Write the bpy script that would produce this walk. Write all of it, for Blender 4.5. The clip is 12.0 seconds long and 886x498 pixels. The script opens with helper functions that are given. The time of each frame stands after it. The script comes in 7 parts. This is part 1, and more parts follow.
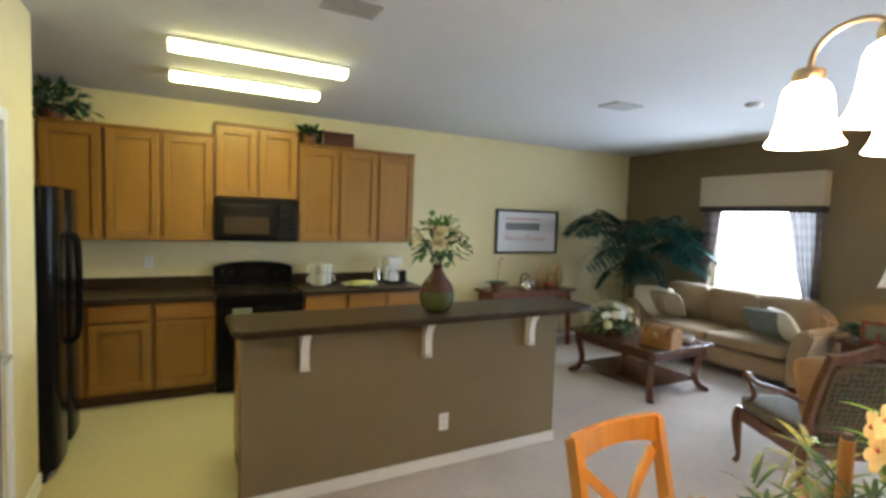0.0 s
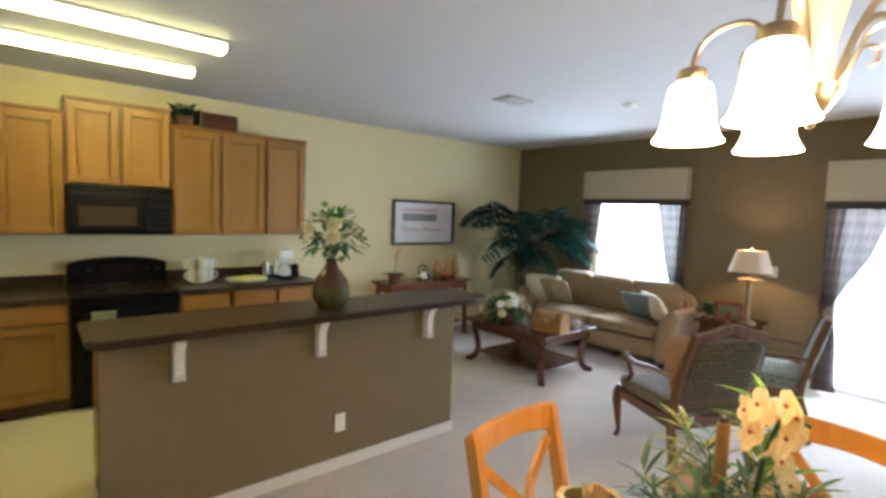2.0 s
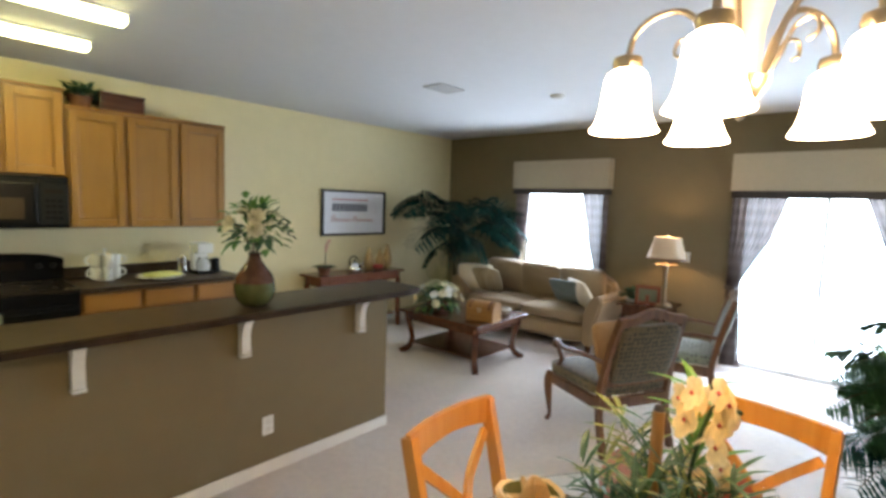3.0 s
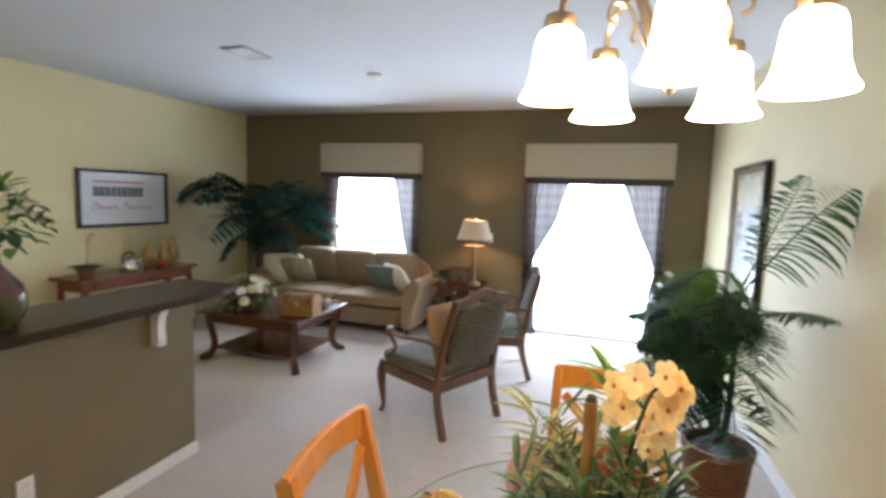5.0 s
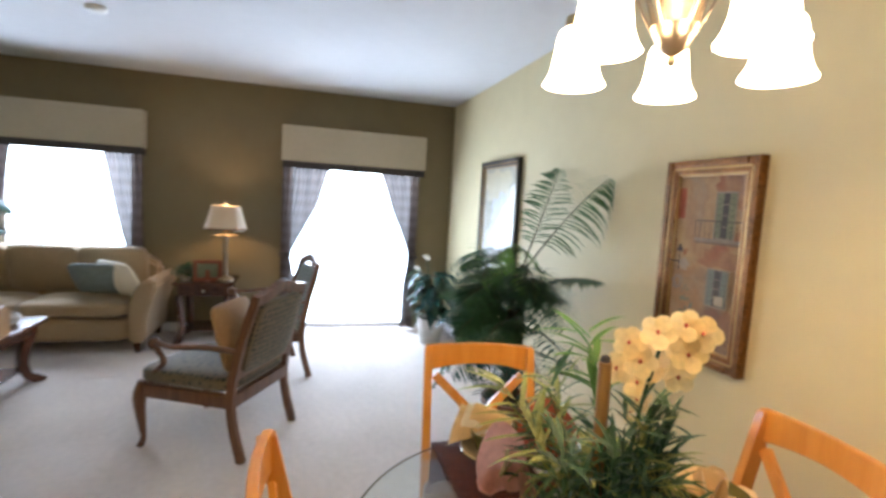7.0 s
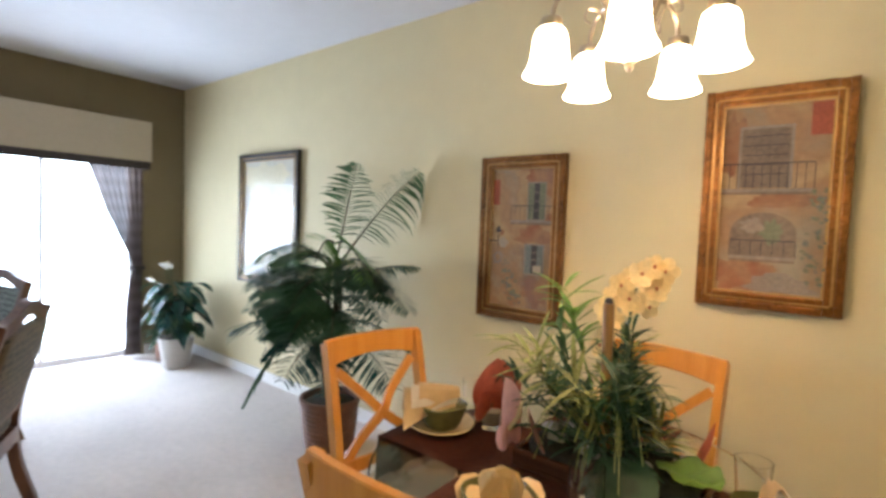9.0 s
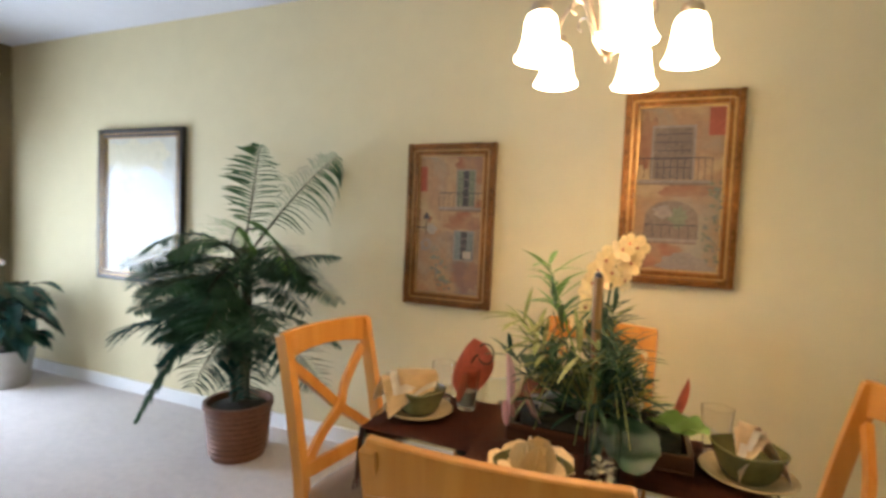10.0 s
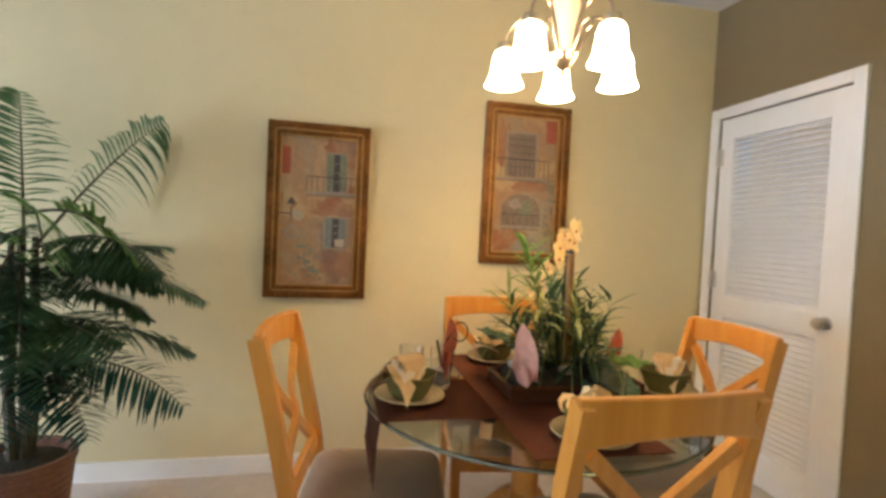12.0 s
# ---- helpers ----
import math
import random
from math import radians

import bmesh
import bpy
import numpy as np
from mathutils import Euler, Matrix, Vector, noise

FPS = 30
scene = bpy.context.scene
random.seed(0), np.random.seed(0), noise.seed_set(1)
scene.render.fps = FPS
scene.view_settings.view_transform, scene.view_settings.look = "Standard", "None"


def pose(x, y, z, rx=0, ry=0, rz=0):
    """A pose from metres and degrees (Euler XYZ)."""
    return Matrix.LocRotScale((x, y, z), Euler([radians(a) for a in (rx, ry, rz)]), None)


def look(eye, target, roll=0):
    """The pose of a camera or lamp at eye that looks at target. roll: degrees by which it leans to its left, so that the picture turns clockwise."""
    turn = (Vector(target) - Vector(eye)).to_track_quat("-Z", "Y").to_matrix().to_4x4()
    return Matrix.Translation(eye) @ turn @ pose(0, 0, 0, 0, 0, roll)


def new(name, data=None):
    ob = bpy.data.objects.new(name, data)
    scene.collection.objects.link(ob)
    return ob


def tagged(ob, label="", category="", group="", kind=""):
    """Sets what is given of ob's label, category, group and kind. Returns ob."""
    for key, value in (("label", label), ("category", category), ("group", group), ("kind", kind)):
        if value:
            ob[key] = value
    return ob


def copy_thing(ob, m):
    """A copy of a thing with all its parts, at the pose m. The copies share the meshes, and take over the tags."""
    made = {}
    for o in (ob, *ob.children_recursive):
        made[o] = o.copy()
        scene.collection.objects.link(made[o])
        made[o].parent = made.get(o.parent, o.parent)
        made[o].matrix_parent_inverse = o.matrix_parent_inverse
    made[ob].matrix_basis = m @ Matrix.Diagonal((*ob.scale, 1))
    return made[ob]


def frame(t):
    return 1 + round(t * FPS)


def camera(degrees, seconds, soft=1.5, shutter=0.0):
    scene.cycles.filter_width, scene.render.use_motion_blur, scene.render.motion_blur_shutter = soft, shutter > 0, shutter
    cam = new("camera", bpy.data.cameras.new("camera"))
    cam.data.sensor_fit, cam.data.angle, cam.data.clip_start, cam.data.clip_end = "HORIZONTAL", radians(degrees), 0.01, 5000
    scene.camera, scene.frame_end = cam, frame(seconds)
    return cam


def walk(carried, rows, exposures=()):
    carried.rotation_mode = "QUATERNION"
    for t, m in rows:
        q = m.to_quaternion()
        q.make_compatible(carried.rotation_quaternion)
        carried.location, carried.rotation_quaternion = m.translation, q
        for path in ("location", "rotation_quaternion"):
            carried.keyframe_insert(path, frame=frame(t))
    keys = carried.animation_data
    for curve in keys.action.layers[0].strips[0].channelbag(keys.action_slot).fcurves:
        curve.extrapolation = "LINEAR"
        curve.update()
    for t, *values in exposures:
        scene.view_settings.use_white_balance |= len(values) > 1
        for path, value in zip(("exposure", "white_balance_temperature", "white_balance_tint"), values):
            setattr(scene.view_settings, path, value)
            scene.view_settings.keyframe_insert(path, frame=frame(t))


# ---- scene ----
cam = camera(84.2, 12.0, soft=3.2, shutter=0.5)
PATH = [
    (0, (0.081, 0.621, 1.648), (1.029, 2.378, 1.526), 1.9),
    (0.5, (0.089, 0.631, 1.652), (1.093, 2.356, 1.518), 2.1),
    (1, (0.1, 0.653, 1.65), (1.17, 2.336, 1.509), 2.3),
    (1.5, (0.119, 0.675, 1.651), (1.297, 2.285, 1.51), 2.3),
    (2, (0.14, 0.697, 1.656), (1.43, 2.218, 1.509), 2.1),
    (2.5, (0.165, 0.718, 1.662), (1.56, 2.142, 1.502), 1.9),
    (3, (0.185, 0.755, 1.66), (1.673, 2.079, 1.48), 1.9),
    (5, (0.258, 1.093, 1.635), (2.153, 1.697, 1.426), 1.9),
    (5.5, (0.293, 1.227, 1.616), (2.251, 1.564, 1.382), 2.0),
    (6, (0.333, 1.376, 1.591), (2.317, 1.389, 1.334), 2.5),
    (6.5, (0.372, 1.529, 1.565), (2.341, 1.273, 1.325), 2.6),
    (7, (0.42, 1.709, 1.533), (2.335, 1.161, 1.351), 3.4),
    (7.5, (0.508, 1.878, 1.508), (2.299, 1.004, 1.349), 3.0),
    (9.5, (1.01, 2.457, 1.375), (2.021, 0.733, 1.284), 2.2),
    (10, (1.191, 2.517, 1.346), (1.937, 0.663, 1.253), 2.5),
    (10.5, (1.376, 2.568, 1.318), (1.793, 0.612, 1.265), 3.7),
    (11, (1.608, 2.612, 1.3), (1.713, 0.617, 1.279), 4.1),
    (11.5, (1.84, 2.622, 1.279), (1.676, 0.629, 1.256), 3.6),
    (12, (2.075, 2.614, 1.269), (1.644, 0.664, 1.207), 2.8),
]
walk(cam, [(t, look(eye, target, roll)) for t, eye, target, roll in PATH],
     [(0, 0.18, 6600, 14), (3, 0.22, 6600, 15), (5, 0.09, 6560, 18.5), (7.5, -0.02, 6430, 18), (9.5, -0.05, 6430, 19.5), (12, -0.02, 6880, 17.5)])

# world, sun, exposure
world = bpy.data.worlds.new("sky_world")
scene.world = world
world.use_nodes = True
wn = world.node_tree.nodes
sky = wn.new("ShaderNodeTexSky")
sky.sky_type, sky.sun_disc = "NISHITA", False
sky.sun_elevation, sky.sun_rotation = radians(58), radians(150)
world.node_tree.links.new(sky.outputs[0], wn["Background"].inputs[0])
wn["Background"].inputs[1].default_value = 0.12
sun = new("sun", bpy.data.lights.new("sun", "SUN"))
sun.data.energy, sun.data.angle, sun.data.color = 3.0, radians(0.6), (1.0, 0.95, 0.88)
sun.matrix_world = look((0, 0, 10), (-0.2, 6.0, 0.4))


def area(name, x, y0, y1, z0, z1, watts, col):
    lamp = new(name, bpy.data.lights.new(name, "AREA"))
    lamp.data.shape, lamp.data.size, lamp.data.size_y = "RECTANGLE", y1 - y0, z1 - z0
    lamp.data.energy, lamp.data.color = watts, col
    lamp.matrix_world = look((x, (y0 + y1) / 2, (z0 + z1) / 2), (x - 1, (y0 + y1) / 2, (z0 + z1) / 2))
    return lamp


area("window_daylight", 6.43, 3.36, 4.68, 0.76, 2.0, 125, (0.64, 0.82, 1.0))
area("patio_door_daylight", 6.43, 0.36, 1.96, 0.02, 2.08, 180, (0.64, 0.82, 1.0))


# ---- materials ----
def shader(name):
    m = bpy.data.materials.new(name)
    m.use_nodes = True
    return m, m.node_tree.nodes, m.node_tree.links, m.node_tree.nodes["Principled BSDF"]


def mat(name, col, rough=0.6, metal=0.0, var=0.12, scale=6.0, bump=0.0, bscale=80.0, spec=0.5, stretch=(1, 1, 1), sheen=0.0, each=0.0):
    """Two scales of noise over a base colour, with fine relief."""
    m, n, l, b = shader(name)
    b.inputs["Roughness"].default_value, b.inputs["Metallic"].default_value = rough, metal
    b.inputs["Specular IOR Level"].default_value, b.inputs["Sheen Weight"].default_value = spec, sheen
    co, mp = n.new("ShaderNodeTexCoord"), n.new("ShaderNodeMapping")
    mp.inputs["Scale"].default_value = stretch
    l.new(co.outputs["Object"], mp.inputs[0])
    big, fine, add, ramp = n.new("ShaderNodeTexNoise"), n.new("ShaderNodeTexNoise"), n.new("ShaderNodeMath"), n.new("ShaderNodeMapRange")
    big.inputs["Scale"].default_value, fine.inputs["Scale"].default_value = scale * 0.25, scale * 2.5
    big.inputs["Detail"].default_value, fine.inputs["Detail"].default_value = 3, 4
    l.new(mp.outputs[0], big.inputs[0]), l.new(mp.outputs[0], fine.inputs[0])
    l.new(big.outputs[0], add.inputs[0]), l.new(fine.outputs[0], add.inputs[1])
    l.new(add.outputs[0], ramp.inputs[0])
    ramp.inputs[1].default_value, ramp.inputs[2].default_value = 0.6, 1.4
    ramp.inputs[3].default_value, ramp.inputs[4].default_value = 1 - var, 1 + var
    mul = n.new("ShaderNodeVectorMath")
    mul.operation = "SCALE"
    mul.inputs[0].default_value = col
    l.new(ramp.outputs[0], mul.inputs["Scale"])
    out = mul.outputs[0]
    if each:
        info, r2, m2 = n.new("ShaderNodeObjectInfo"), n.new("ShaderNodeMapRange"), n.new("ShaderNodeVectorMath")
        m2.operation = "SCALE"
        r2.inputs[3].default_value, r2.inputs[4].default_value = 1 - each, 1 + each
        l.new(info.outputs["Random"], r2.inputs[0]), l.new(out, m2.inputs[0]), l.new(r2.outputs[0], m2.inputs["Scale"])
        out = m2.outputs[0]
    l.new(out, b.inputs["Base Color"])
    if bump:
        bn, bp = n.new("ShaderNodeTexNoise"), n.new("ShaderNodeBump")
        bn.inputs["Scale"].default_value, bn.inputs["Detail"].default_value = bscale, 4
        bp.inputs["Strength"].default_value, bp.inputs["Distance"].default_value = bump, 0.01
        l.new(mp.outputs[0], bn.inputs[0]), l.new(bn.outputs[0], bp.inputs["Height"]), l.new(bp.outputs[0], b.inputs["Normal"])
    return m


def wood(name, dark, light, rough=0.4, grain="z", scale=5.0, each=0.06):
    """Stretched noise for the grain, along one axis."""
    m, n, l, b = shader(name)
    b.inputs["Roughness"].default_value = rough
    co, mp, t, r, t2, mx = (n.new("ShaderNode" + k) for k in ("TexCoord", "Mapping", "TexNoise", "ValToRGB", "TexNoise", "Mix"))
    s = [scale * 6] * 3
    s["xyz".index(grain)] = scale * 0.5
    mp.inputs["Scale"].default_value = s
    t.inputs["Scale"].default_value, t.inputs["Detail"].default_value, t.inputs["Distortion"].default_value = 1.0, 5, 0.6
    t2.inputs["Scale"].default_value = 2.0
    r.color_ramp.elements[0].position, r.color_ramp.elements[1].position = 0.3, 0.7
    r.color_ramp.elements[0].color, r.color_ramp.elements[1].color = (*dark, 1), (*light, 1)
    mx.data_type, mx.blend_type = "RGBA", "MULTIPLY"
    mx.inputs[0].default_value = 0.35
    info, rr, sc = n.new("ShaderNodeObjectInfo"), n.new("ShaderNodeMapRange"), n.new("ShaderNodeVectorMath")
    sc.operation = "SCALE"
    rr.inputs[3].default_value, rr.inputs[4].default_value = 1 - each, 1 + each
    l.new(co.outputs["Object"], mp.inputs[0]), l.new(mp.outputs[0], t.inputs[0]), l.new(co.outputs["Object"], t2.inputs[0])
    l.new(t.outputs[0], r.inputs[0]), l.new(r.outputs[0], mx.inputs[6]), l.new(t2.outputs[0], mx.inputs[7])
    l.new(mx.outputs[2], sc.inputs[0]), l.new(info.outputs["Random"], rr.inputs[0]), l.new(rr.outputs[0], sc.inputs["Scale"])
    l.new(sc.outputs[0], b.inputs["Base Color"])
    bp = n.new("ShaderNodeBump")
    bp.inputs["Strength"].default_value, bp.inputs["Distance"].default_value = 0.12, 0.004
    l.new(t.outputs[0], bp.inputs["Height"]), l.new(bp.outputs[0], b.inputs["Normal"])
    return m


def glow(name, col, strength, base=(0.9, 0.9, 0.88)):
    m, n, l, b = shader(name)
    b.inputs["Base Color"].default_value, b.inputs["Roughness"].default_value = (*base, 1), 0.35
    b.inputs["Emission Color"].default_value, b.inputs["Emission Strength"].default_value = (*col, 1), strength
    return m


def glass(name, col=(1, 1, 1), rough=0.0, ior=1.45):
    m, n, l, b = shader(name)
    b.inputs["Base Color"].default_value, b.inputs["Roughness"].default_value = (*col, 1), rough
    b.inputs["Transmission Weight"].default_value, b.inputs["IOR"].default_value = 1.0, ior
    return m


def sheer(name, col, clear=0.35):
    """Thin woven cloth: diffuse, translucent and see-through, with a faint plaid."""
    m, n, l, b = shader(name)
    n.remove(b)
    d, t, c, a1, a2 = (n.new("ShaderNode" + k) for k in ("BsdfDiffuse", "BsdfTranslucent", "BsdfTransparent", "MixShader", "MixShader"))
    co, w1, w2, mx, sc = (n.new("ShaderNode" + k) for k in ("TexCoord", "TexWave", "TexWave", "Math", "VectorMath"))
    for w, ax in ((w1, "Y"), (w2, "Z")):
        w.bands_direction = ax
        w.inputs["Scale"].default_value, w.inputs["Distortion"].default_value = 2.6, 0.5
        l.new(co.outputs["Object"], w.inputs[0])
    mx.operation, sc.operation = "ADD", "SCALE"
    l.new(w1.outputs[1], mx.inputs[0]), l.new(w2.outputs[1], mx.inputs[1])
    rg = n.new("ShaderNodeMapRange")
    rg.inputs[2].default_value, rg.inputs[3].default_value, rg.inputs[4].default_value = 2.0, 0.70, 1.22
    l.new(mx.outputs[0], rg.inputs[0]), l.new(rg.outputs[0], sc.inputs["Scale"])
    sc.inputs[0].default_value = col
    l.new(sc.outputs[0], d.inputs[0]), l.new(sc.outputs[0], t.inputs[0])
    a1.inputs[0].default_value, a2.inputs[0].default_value = 0.16, clear
    l.new(d.outputs[0], a1.inputs[1]), l.new(t.outputs[0], a1.inputs[2])
    l.new(a1.outputs[0], a2.inputs[1]), l.new(c.outputs[0], a2.inputs[2])
    l.new(a2.outputs[0], n["Material Output"].inputs[0])
    return m


def pattern(name, c1, c2, scale=26.0, rough=0.85):
    """Upholstery with a small woven repeat."""
    m, n, l, b = shader(name)
    b.inputs["Roughness"].default_value, b.inputs["Sheen Weight"].default_value = rough, 0.2
    co, v, r, t, mx = (n.new("ShaderNode" + k) for k in ("TexCoord", "TexVoronoi", "ValToRGB", "TexNoise", "Mix"))
    v.inputs["Scale"].default_value, v.inputs["Randomness"].default_value = scale, 0.35
    r.color_ramp.elements[0].position, r.color_ramp.elements[1].position = 0.28, 0.5
    r.color_ramp.elements[0].color, r.color_ramp.elements[1].color = (*c2, 1), (*c1, 1)
    t.inputs["Scale"].default_value, t.inputs["Detail"].default_value = scale * 3, 4
    mx.data_type, mx.blend_type = "RGBA", "OVERLAY"
    mx.inputs[0].default_value = 0.5
    l.new(co.outputs["Object"], v.inputs[0]), l.new(co.outputs["Object"], t.inputs[0])
    l.new(v.outputs[0], r.inputs[0]), l.new(r.outputs[0], mx.inputs[6]), l.new(t.outputs[0], mx.inputs[7])
    l.new(mx.outputs[2], b.inputs["Base Color"])
    return m


def mottled(name, c1, c2, c3, scale=9.0):
    """Painterly washes of three colours."""
    m, n, l, b = shader(name)
    b.inputs["Roughness"].default_value = 0.75
    co, t, t2, r, mx = (n.new("ShaderNode" + k) for k in ("TexCoord", "TexNoise", "TexNoise", "ValToRGB", "Mix"))
    t.inputs["Scale"].default_value, t.inputs["Detail"].default_value, t.inputs["Distortion"].default_value = scale * 0.6, 5, 0.4
    t2.inputs["Scale"].default_value, t2.inputs["Detail"].default_value = scale * 7, 5
    e = r.color_ramp.elements
    e[0].position, e[0].color, e[1].position, e[1].color = 0.36, (*c1, 1), 0.66, (*c3, 1)
    e.new(0.5).color = (*c2, 1)
    mx.data_type, mx.blend_type = "RGBA", "OVERLAY"
    mx.inputs[0].default_value = 0.25
    l.new(co.outputs["Object"], t.inputs[0]), l.new(co.outputs["Object"], t2.inputs[0]), l.new(t.outputs[0], r.inputs[0])
    l.new(r.outputs[0], mx.inputs[6]), l.new(t2.outputs[0], mx.inputs[7]), l.new(mx.outputs[2], b.inputs["Base Color"])
    return m


